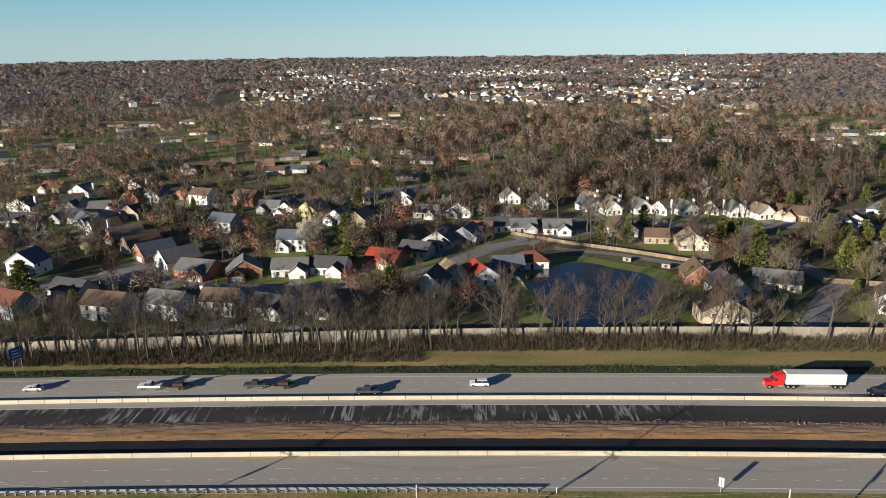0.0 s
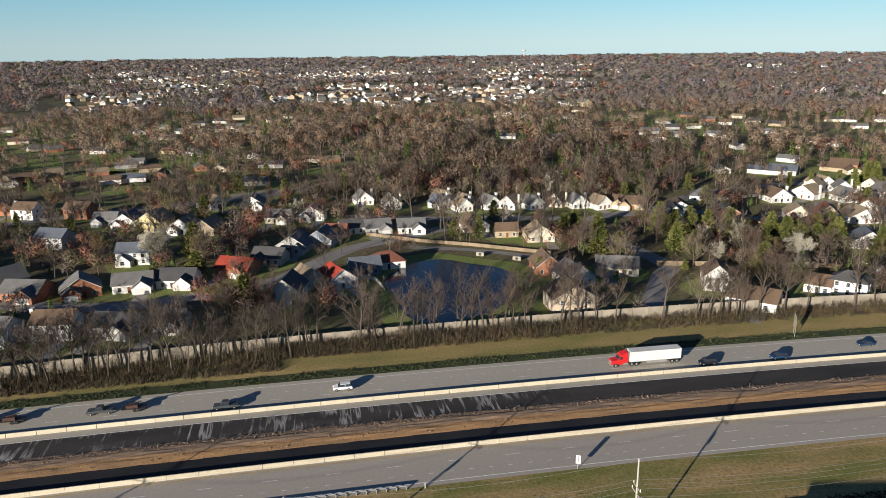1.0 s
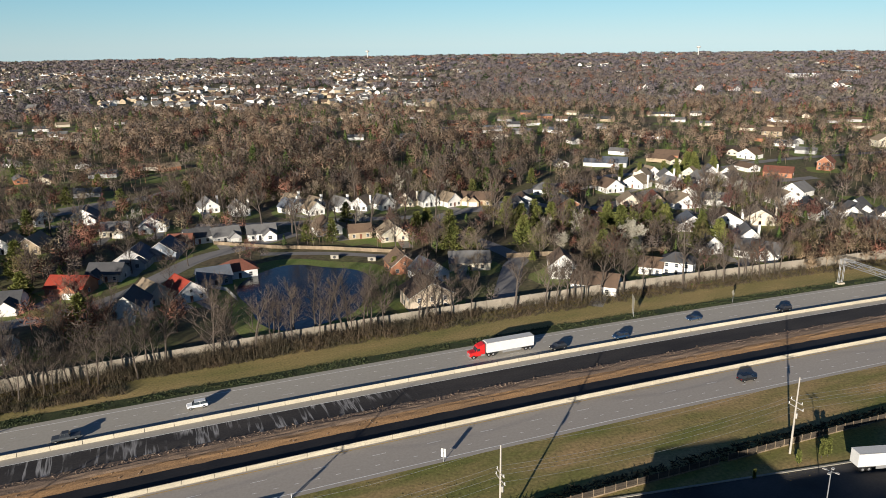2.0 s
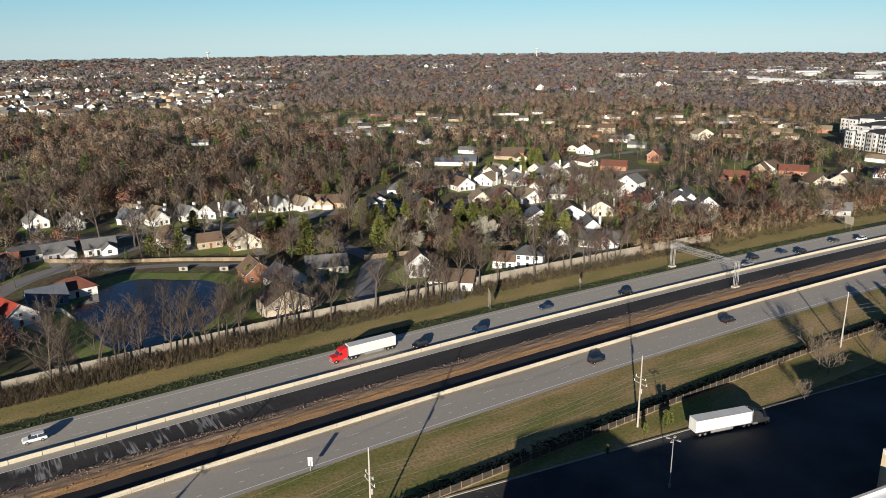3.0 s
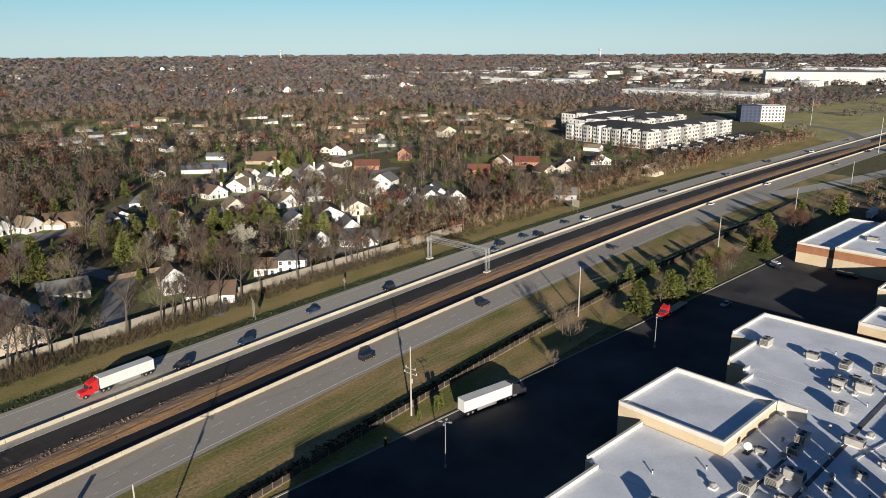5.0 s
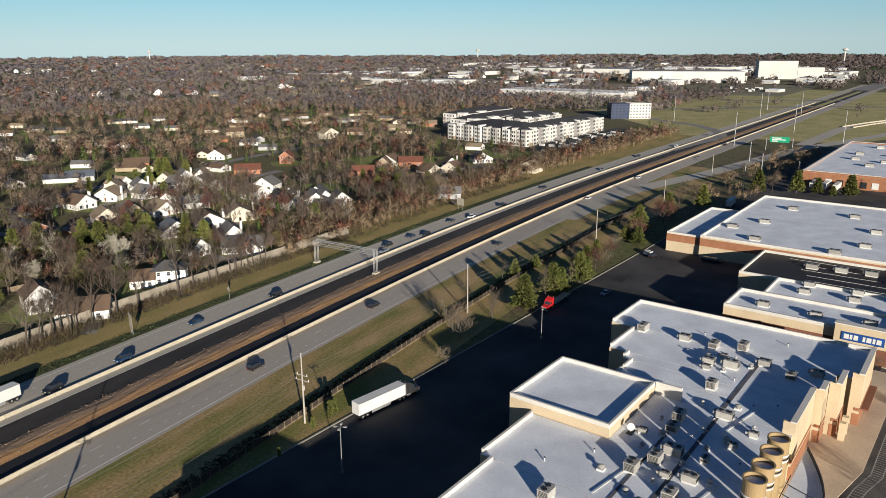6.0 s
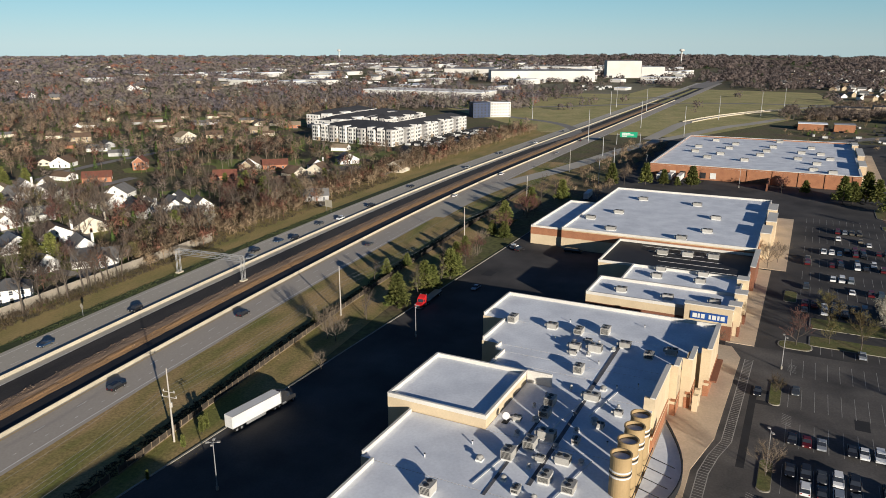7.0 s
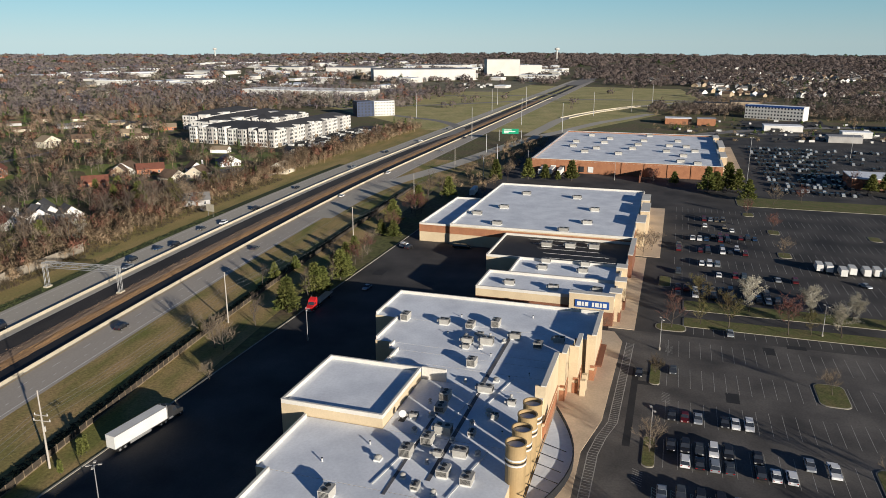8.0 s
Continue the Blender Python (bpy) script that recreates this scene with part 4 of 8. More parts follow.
def box_trailer(u, v, turn, label):
    ob = thing("parked_trailer", at_grid(u, v, 0.05, turn), label, "trailer", "parked trailers")
    Build().box(0, 13, -1.25, 1.25, 1.1, 4.0).obj("trailer_box", M_WHITE, ob)
    Build().box(0.5, 12.5, -0.5, 0.5, 0.8, 1.1).obj("chassis", M_DARK, ob, "dark chassis")
    for x in (10.2, 11.5):
        for s in (-1, 1):
            Build().tube((x, s * 0.8, 0.5), (x, s * 1.2, 0.5), 0.5, 0.5, 12, True).obj("tyre", M_TYRE, ob)
    for s in (-1, 1):
        Build().box(2.5, 2.7, s * 0.9 - 0.08, s * 0.9 + 0.08, 0, 1.1).obj("landing_leg", M_STEEL, ob)


for v in (79.7, 73.7, 67.7):
    box_trailer(455, v, 0, "white box trailer backed up to a loading dock")
box_trailer(376, 103, 5, "white box trailer parked behind the store")


# ---------- lot: kerbs, islands, paint, pavement ----------
def island(pts, label="kerbed planting island with grass", name="island"):
    ob = thing(name, GRID, label, "island", "lot islands", kind="structure")
    c = (sum(p[0] for p in pts) / len(pts), sum(p[1] for p in pts) / len(pts))
    Build().prism(pts, 0.0, 0.20).obj("kerb", M_KERB, ob, "pale concrete kerb")
    inner = [(c[0] + (p[0] - c[0]) * (1 - 0.35 / max(0.8, math.hypot(p[0] - c[0], p[1] - c[1]))), c[1] + (p[1] - c[1]) * (1 - 0.35 / max(0.8, math.hypot(p[0] - c[0], p[1] - c[1])))) for p in pts]
    Build().prism(inner, 0.15, 0.24).obj("turf", M_TURF, ob, "short green turf")


def rounded(u0, u1, v0, v1, r):
    pts = []
    for cx, cy, a in ((u1 - r, v1 - r, 0), (u0 + r, v1 - r, 90), (u0 + r, v0 + r, 180), (u1 - r, v0 + r, 270)):
        pts += [(cx + r * math.cos(radians(a + 22.5 * k)), cy + r * math.sin(radians(a + 22.5 * k))) for k in range(5)]
    return pts


island(rounded(171, 184.5, -1.6, 1.0, 1.2))
island(rounded(133, 145.5, -1.6, 1.0, 1.2))
island(rounded(171.5, 184, -44.5, -37.5, 2.0))
island(rounded(133, 146, -50, -43, 2.0))
island(rounded(208.5, 214.5, -8, 0.8, 2.4))
island(rounded(213.5, 221, -230, -7, 0.8), "long grass median with kerb and trees")
island(rounded(228, 237, -230, -7, 0.8), "long grass median with kerb and trees")
island(rounded(250, 262, -3, 1.0, 1.2))
island(rounded(396, 420, -140, -34, 3.0), "wide grass strip between two parking lots")
for u, v in ((300, -44), (338, -44), (372, -36), (300, -84), (338, -84), (360, -110)):
    island(rounded(u, u + 8, v - 4, v + 1, 1.5))
for u in (470, 520, 570, 620):
    island(rounded(u, u + 8, -92, -86, 1.5))
# pavement in front of the theatre, with a kerb
pv = Build().prism([(96, 12.6), (134.9, 13.0), (149.2, 10.2), (196, 9.2), (203, 12), (203, 22), (96, 22)], 0.0, 0.19)
structure(pv.obj("pavement", M_PAVE, m=GRID), "tan concrete pavement before the theatre", "pavement")
structure(Build().box(206, 284, 6.5, 14, 0, 0.19).obj("pavement", M_PAVE, m=GRID), "tan concrete pavement before the stores", "pavement")
structure(Build().box(286, 378, 1.5, 13, 0, 0.19).obj("pavement", M_PAVE, m=GRID), "tan concrete pavement before the big store", "pavement")
structure(Build().box(486, 630, -44, -30, 0, 0.19).obj("pavement", M_PAVE, m=GRID), "tan concrete pavement before the home store", "pavement")
kb = Build().box(28, 330, 106.6, 107.0, 0, 0.22)
structure(kb.obj("kerb", M_KERB, m=GRID), "pale concrete kerb along the back lot", "kerb")
# ladder-striped crosswalk following the pavement's edge
cw = Build()
edge = [(118.0, 11.6), (134.9, 11.6), (142, 10.6), (149.2, 8.8), (172, 8.4), (196.0, 8.0)]
for (a, b), (c, d) in zip(edge[:-1], edge[1:]):
    n = max(1, int(math.hypot(c - a, d - b) / 0.9))
    for w in (0.0, -2.0):
        cw.face((a, b + w - 0.1, 0.062), (c, d + w - 0.1, 0.062), (c, d + w + 0.1, 0.062), (a, b + w + 0.1, 0.062))
    for k in range(n):
        u, v = a + (c - a) * k / n, b + (d - b) * k / n
        cw.face((u, v - 1.9, 0.062), (u + 0.16, v - 1.9, 0.062), (u + 0.36, v - 0.1, 0.062), (u + 0.2, v - 0.1, 0.062))
tagged(cw.obj("crosswalk_stripes", M_LOT_LINE, m=GRID), "worn pale ladder stripes along the pavement", "road marking", kind="stuff")
# asphalt repairs
for u0, u1, v0, v1 in ((140, 180, 3.6, 5.2), (176.5, 178.5, 1.2, 3.6), (170.5, 172.5, -1.0, 3.6), (166.8, 172, -19.8, -16.8), (199, 204, -31, -28), (205.0, 207.5, -39.5, -34.5), (100, 116, 1, 6), (232, 238, 97, 101)):
    slab("asphalt_patch", u0, u1, v0, v1, 0.056, M_PATCH, "black asphalt repair patch", "asphalt")
# stall lines
st = Build()
for u in (120.8, 139.6, 158.4, 177.2, 196.0):
    for k in range(62):
        v = -3.2 - 2.8 * k
        st.box(u - 5.6, u + 5.6, v - 0.05, v + 0.05, 0.055, 0.061)
for u in (246.0, 265.0, 284.0, 303.0, 322.0, 341.0, 360.0, 379.0):
    for k in range(44):
        v = -4.0 - 2.8 * k
        st.box(u - 5.4, u + 5.4, v - 0.05, v + 0.05, 0.055, 0.061)
for u in (440, 460, 480, 500, 520, 540, 560, 580, 600, 620, 640):
    for k in range(40):
        v = -56.0 - 2.8 * k
        st.box(u - 5.4, u + 5.4, v - 0.05, v + 0.05, 0.055, 0.061)
for k in range(20):
    st.box(211.0 - 3, 213.3, -10 - 2.8 * k - 0.05, -10 - 2.8 * k + 0.05, 0.055, 0.061)
teal = Build()
for k in range(6):
    v = -1.4 - 3.5 * k
    teal.box(120.5, 126.5, v - 0.06, v + 0.06, 0.056, 0.062), teal.box(120.5, 126.5, v - 1.2, v - 1.08, 0.056, 0.062)
    for q in range(6):
        teal.face((120.6 + q, v - 1.1, 0.062), (120.75 + q, v - 1.1, 0.062), (121.55 + q, v - 0.05, 0.062), (121.4 + q, v - 0.05, 0.062))
tagged(teal.obj("access_bay_lines", mat("teal_paint", (0.30, 0.45, 0.42), (0.22, 0.34, 0.32), 1.5, 0.2, 0.7, 0.2), m=GRID), "pale teal hatched lines of accessible bays", "road marking", kind="stuff")
hatch = Build()
for u0, v0 in ((162, -2.2), (192, -2.4), (126, 2.5)):
    for q in range(7):
        hatch.face((u0 + q * 0.8, v0 - 2, 0.062), (u0 + q * 0.8 + 0.14, v0 - 2, 0.062), (u0 + q * 0.8 + 1.1, v0, 0.062), (u0 + q * 0.8 + 0.96, v0, 0.062))
tagged(hatch.obj("hatch_lines", M_LOT_LINE, m=GRID), "worn white hatched no-parking lines", "road marking", kind="stuff")
tagged(st.obj("stall_lines", M_LOT_LINE, m=GRID), "worn white parking stall lines", "road marking", kind="stuff")

# ---------- parked cars ----------
CAR_KINDS = ("sedan", "suv", "suv", "sedan", "pickup", "van")
CAR_TONES = ("white", "black", "grey", "silver", "white", "blue", "red", "black", "tan")
rng = random.Random(21)


def bay(u, v, flip=0, kind=None, tone=None, lights=True):
    car(at_grid(u, v, 0.055, flip), kind or rng.choice(CAR_KINDS), tone or rng.choice(CAR_TONES), "in a painted parking bay", lights=lights)


for v, kind, tone in ((-4.6, "sedan", "black"), (-7.4, "sedan", "red"), (-10.2, "sedan", "silver"), (-15.8, "sedan", "black"), (-18.0, "sedan", "white"), (-20.8, "suv", "white")):
    bay(155.6, v, 0, kind, tone)
for v, kind, tone in ((-4.6, "sedan", "black"), (-7.4, "suv", "black"), (-10.2, "sedan", "grey"), (-13.0, "suv", "white"), (-15.8, "suv", "black"), (-21.4, "sedan", "black")):
    bay(142.5, v, 0, kind, tone)
for v, kind, tone in ((-7.4, "suv", "white"), (-10.2, "sedan", "black"), (-13.0, "suv", "silver"), (-15.8, "sedan", "grey"), (-21.4, "suv", "black"), (-24.2, "sedan", "white"), (-27.0, "suv", "white")):
    bay(136.8, v, 180, kind, tone)
bay(142.8, -31.0, 0, "sedan", "silver"), bay(141.6, -35.2, 0, "pickup", "white"), bay(180.2, -4.6, 0, "sedan", "grey"), bay(214.5 - 4, -20, 0, "sedan", "silver")
for v in (-3.2, -6.6, -10.1, -13.6, -17):
    bay(124.4, v, 0, rng.choice(("sedan", "suv")), rng.choice(("white", "black", "grey", "silver")))
for u, lo, hi, chance in ((243, -38, -4, 0.65), (249, -34, -4, 0.5), (262, -24, -4, 0.4), (268, -44, -4, 0.4), (281, -22, -4, 0.4), (300, -30, -4, 0.7), (306, -28, -4, 0.6), (319, -32, -4, 0.6), (325, -40, -4, 0.5), (338, -28, -4, 0.55), (344, -24, -4, 0.35), (357, -24, -4, 0.3)):
    v = hi
    while v > lo:
        if rng.random() < chance:
            bay(u, v - 1.4, rng.choice((0, 180)), lights=False)
        v -= 2.8


def shuttle_bus(u, v, turn):
    ob = thing("box_truck", at_grid(u, v, 0.055, turn), "white box truck parked in the lot", "truck", "box trucks")
    Build().box(-1.2, 4.2, -1.1, 1.1, 0.8, 3.2).obj("cargo_box", M_WHITE, ob)
    Build().prism([(-3.4, -0.95), (-1.25, -0.95), (-1.25, 0.95), (-3.4, 0.95)], 0.5, 1.5).obj("cab", M_WHITE, ob)
    Build().box(-2.7, -1.25, -0.9, 0.9, 1.5, 2.25).obj("cab_window", M_GLASS, ob, "dark cab glass")
    for x in (-2.4, 2.8):
        for s in (-1, 1):
            Build().tube((x, s * 0.75, 0.4), (x, s * 1.05, 0.4), 0.4, 0.4, 12, True).obj("tyre", M_TYRE, ob)


for u, v in ((287.5, -54.8), (287, -58), (283, -62.0), (286, -65.5), (285.6, -70.0), (286.5, -73.5), (285, -77)):
    shuttle_bus(u, v, 180)
car(at_grid(270, -67, 0.055, 30), "sedan", "silver", "crossing the lot")

tiny = Build()
tiny_dark = Build()
for u in (440, 446, 460, 466, 480, 486, 500, 506, 520, 526, 540, 546, 560, 566, 580, 586, 600, 606, 620, 626):
    for k in range(38):
        v = -57.4 - 2.8 * k
        if rng.random() < (0.62 if v > -100 else 0.16):
            b = tiny if rng.random() < 0.3 else tiny_dark
            h = rng.uniform(1.4, 1.8)
            b.box(u - 2.3, u + 2.3, v - 0.9, v + 0.9, 0.2, 0.95)
            b.prism([(u - 1.1, v - 0.78), (u + 1.6, v - 0.78), (u + 1.6, v + 0.78), (u - 1.1, v + 0.78)], 0.95, h)
tagged(tiny.obj("far_parked_cars", PAINTS["silver"], m=GRID), "rows of pale cars in the far parking lot", "car", kind="stuff")
tagged(tiny_dark.obj("far_parked_cars", PAINTS["black"], m=GRID), "rows of dark cars in the far parking lot", "car", kind="stuff")

# ---------- vehicles behind the theatre and on the highway ----------
semi_truck(pose(139.8, 79.2, 0.06, 0, 0, 163), M_DARK, "black", True, "parked behind stores")
semi_truck(pose(205, 69.6, 0.06, 0, 0, -6) @ pose(0, 0, 0), M_RED, "red", False, "parked behind stores")
car(pose(230, 57, 0.06, 0, 0, -10), "sedan", "silver", "in the back lot")
car(at_grid(271.5, 103.2, 0.06, 175), "suv", "white", "beside the back kerb"), car(at_grid(268.5, 100.0, 0.06, 172), "suv", "black", "beside the back kerb")
car(at_grid(176, -0.0 + 3.6, 0.06, 0), "sedan", "black", "on the lot's drive")
for u in (283, 286):
    car(at_grid(276, u - 205, 0.06, 90), "suv", "black", "in the shade behind the store")
for x, off, kind, tone in ((-104, 31.8, "sedan", "white"), (-75.5, 31.8, "pickup", "white"), (-49.6, 31.8, "pickup", "grey"), (-21.6, 28.0, "pickup", "grey"), (5.4, 31.8, "suv", "white"), (99.0, 28.0, "suv", "black"), (119, 28.0, "suv", "blue"), (147, 31.8, "sedan", "blue"), (177.5, 28.0, "suv", "black"), (239, 28.0, "sedan", "silver"), (247, 31.8, "suv", "black"), (264, 31.8, "sedan", "blue"), (270, 28.0, "suv", "black"), (297, 31.8, "sedan", "grey"), (309, 28.0, "suv", "white"), (340, 28.0, "pickup", "black"), (395, 31.8, "sedan", "black"), (470, 28.0, "suv", "silver"), (540, 31.8, "suv", "black"), (610, 28, "van", "white"), (700, 31.8, "sedan", "grey")):
    car(on_lane(x, off), kind, tone, "on the far carriageway", "cars on the highway", True)
for x, off, kind, tone in ((132.4, -6.6, "suv", "black"), (185.3, -6.6, "suv", "black"), (273, -6.6, "sedan", "grey"), (380, -2.5, "sedan", "white"), (455, -2.5, "suv", "white"), (560, -6.6, "sedan", "silver"), (640, -2.5, "suv", "black")):
    car(on_lane(x, off, 180), kind, tone, "on the near carriageway", "cars on the highway", True)
semi_truck(on_lane(74.0, 31.6), M_RED, "red", True, "on the far carriageway")


def flat_trailer(x, off):
    ob = thing("utility_trailer", on_lane(x, off), "low utility trailer loaded with dark machinery behind a pickup", "trailer", "utility trailers")
    Build().box(-2.6, 2.8, -1.0, 1.0, 0.6, 0.75).obj("deck", M_DARK, ob)
    Build().box(-4.2, -2.6, -0.06, 0.06, 0.55, 0.68).obj("drawbar", M_DARK, ob)
    Build().box(-1.6, 1.0, -0.7, 0.7, 0.75, 1.5).obj("machine_body", mat("machine_paint", (0.07, 0.035, 0.03), None, 1, 0.2, 0.6, 0.2), ob, "rusty machine body")
    Build().tube((-1.0, 0, 1.5), (1.8, 0, 2.1), 0.12, 0.12, 6).obj("machine_arm", M_DARK, ob)
    for px in (0.3, 1.3):
        for s in (-1, 1):
            Build().tube((px, s * 0.9, 0.38), (px, s * 1.15, 0.38), 0.38, 0.38, 12, True).obj("tyre", M_TYRE, ob)


flat_trailer(-68.2, 31.8), flat_trailer(-42.4, 31.8)


# ---------- poles, lamps, wires ----------
POLE_ARM = Build()


def utility_pole(x, y, h, arms=True):
    ob = thing("utility_pole", pose(x, y, 0, 0, 0, -3), "pale weathered wooden utility pole with cross arms", "utility pole", "utility poles")
    Build().tube((0, 0, 0), (0, 0, h), 0.23, 0.13, 10, True).obj("pole", M_POLE, ob)
    if arms:
        for z, w in ((h - 5.4, 1.5), (h - 6.6, 1.9)):
            Build().box(-0.08, 0.08, -w, w, z, z + 0.16).obj("cross_arm", M_POLE, ob)
            for y0 in (-w + 0.15, w - 0.15):
                Build().tube((0, y0, z + 0.16), (0, y0, z + 0.55), 0.09, 0.06, 7, True).obj("insulator", M_WHITE, ob, "pale insulator")
        Build().tube((0.35, 0, h - 9.0), (0.35, 0, h - 7.9), 0.24, 0.24, 10, True).obj("transformer", M_UNIT, ob, "grey transformer can")
    return ob


POLES = ((-71.8, 97.2, 17.0), (-6.3, 96.5, 17.0), (49.6, 95.4, 17.0), (115.0, 93.9, 17.0), (193.6, 91.0, 16.1), (289.0, 76.9, 15.2), (369.6, 64.8, 15.2), (477, 55.8, 15))
for i, (x, y, h) in enumerate(POLES):
    utility_pole(x, y, h, i < 4)
wires = thing("power_lines", Matrix(), "thin power lines strung between the utility poles", "wire")
for (x0, y0, h0), (x1, y1, h1) in zip(POLES[:-1], POLES[1:]):
    for dy, dz in ((0, -0.2), (-1.7, -6.0), (1.7, -6.0), (-1.3, -4.8), (1.3, -4.8)):
        pts = [(x0 + (x1 - x0) * k / 12, y0 + dy + (y1 - y0) * k / 12, h0 + dz + (h1 - h0) * k / 12 - 1.6 * 4 * (k / 12) * (1 - k / 12)) for k in range(13)]
        curve = bpy.data.curves.new("wire", "CURVE")
        curve.dimensions, curve.bevel_depth, curve.bevel_resolution = "3D", 0.02, 0
        line = curve.splines.new("POLY")
        line.points.add(12)
        for q, p in zip(line.points, pts):
            q.co = (*p, 1)
        curve.materials.append(M_STEEL)
        put("wire", curve, wires)


def lot_lamp(m, h, heads=4):
    ob = thing("lot_lamp", m, "tall pale steel lot lamp with several heads", "street lamp", "lot lamps")
    Build().tube((0, 0, 0), (0, 0, 0.8), 0.28, 0.28, 10, True).obj("base", M_KERB, ob, "concrete base")
    Build().tube((0, 0, 0.8), (0, 0, h), 0.12, 0.08, 8, True).obj("pole", M_STEEL, ob)
    for k in range(heads):
        a = 2 * math.pi * k / heads + 0.4
        c, s = math.cos(a), math.sin(a)
        arm = Build().tube((0, 0, h - 0.1), (0.8 * c, 0.8 * s, h), 0.04, 0.04, 5)
        arm.obj("arm", M_STEEL, ob)
        Build().box(0.7, 1.35, -0.22, 0.22, h - 0.05, h + 0.1, pose(0, 0, 0, 0, 0, math.degrees(a))).obj("lamp_head", M_UNIT, ob)
    return ob


for m, h, n in ((pose(102.5, 75.2, 0), 10.2, 4), (pose(184.0, 63.2, 0), 9.5, 2), (at_grid(193.5, -0.9), 9.2, 2), (at_grid(217.2, -45.1), 9.5, 2), (at_grid(465.5, -43.7), 27.5, 4), (at_grid(140.5, -0.4), 9.2, 2), (at_grid(596.5, -124.3), 22, 4), (at_grid(560, -150), 22, 4), (at_grid(452, 33), 12, 2), (at_grid(478, 92), 12, 2)):
    lot_lamp(m, h, n)
for x, y in ((558, 41), (500, 29), (442, 34), (640, 60), (760, 20), (700, -20), (820, 140), (900, 60), (960, 20), (1010, 60), (870, -60), (930, -110), (1040, -150)):
    ob = thing("highway_lamp", pose(x, y, 0), "tall galvanised highway light mast", "street lamp", "highway lamps")
    tall = 14 if x < 600 else 27
    Build().tube((0, 0, 0), (0, 0, tall), 0.32, 0.18, 8, True).obj("mast", M_STEEL, ob)
    Build().tube((-1.6, 0, tall), (1.6, 0, tall), 0.2, 0.2, 6, True).obj("lamp_bar", M_STEEL, ob)


# ---------- signs and gantry ----------
def board(m, w, h, foot, face, label, posts=2, back=None):
    ob = thing("road_sign", m, label, "sign", "road signs")
    for s in ((-1, 1) if posts == 2 else (0,)):
        Build().box(s * w * 0.3 - 0.06, s * w * 0.3 + 0.06, -0.08, 0.04, 0, foot + h * 0.95).obj("post", M_STEEL, ob, "galvanised post")
    Build().box(-w / 2, w / 2, 0.05, 0.10, foot, foot + h).obj("panel", face, ob)
    return ob


blue = board(pose(-114.8, 172.8, 0, 0, 0, 60), 3.4, 3.2, 3.8, M_BLUE, "blue roadside sign board on two posts")
wb = Build()
for k in range(3):
    wb.box(-1.1, 1.1 - 0.3 * k, 0.02, 0.05, 4.4 + 0.8 * k, 4.65 + 0.8 * k)
wb.obj("lettering_bars", M_WHITE, blue, "pale lettering bars")
board(pose(133.9, 170.9, 0, 0, 0, 62), 4.0, 4.2, 2.3, M_ALU, "plain aluminium back of a road sign on posts")
d = board(pose(170.1, 167.3, 0, 0, 0, 70), 0.05, 0.05, 2.4, M_STEEL, "small diamond warning sign seen from behind", 1)
Build().box(-0.75, 0.75, 0.05, 0.10, -0.75, 0.75, pose(0, 0, 3.4, 0, 45, 0)).obj("panel", M_ALU, d)
white_sign = board(pose(49.2, 119.6, 0, 0, 0, -35), 0.95, 1.9, 1.1, M_WHITE, "white road sign with a black edge on one post", 1)
g2 = board(pose(325, 148 + 9, 0, 0, 0, 70), 5.0, 3.6, 2.6, M_ALU, "plain back of a guide sign on posts")
gs = thing("guide_sign", pose(627.6, 25.7, 0, 0, 0, -85), "green highway guide sign over the ramp", "sign")
Build().box(-7, 7, -0.1, 0.1, 6.2, 10.6).obj("panel", M_GREEN, gs)
gb = Build()
for x0, x1, z in ((-5.6, 1.0, 9.2), (-5.6, 4.2, 7.9), (-5.6, -1.5, 6.8)):
    gb.box(x0, x1, -0.16, -0.11, z, z + 0.7)
gb.obj("lettering_bars", M_WHITE, gs, "pale lettering bars")
for x in (-9.5, 9.5):
    Build().tube((x, 0.4, 0), (x, 0.4, 9.5), 0.25, 0.2, 8, True).obj("post", M_STEEL, gs)
Build().tube((-9.5, 0.4, 8.4), (9.5, 0.4, 8.4), 0.2, 0.2, 8, True).obj("beam", M_STEEL, gs)


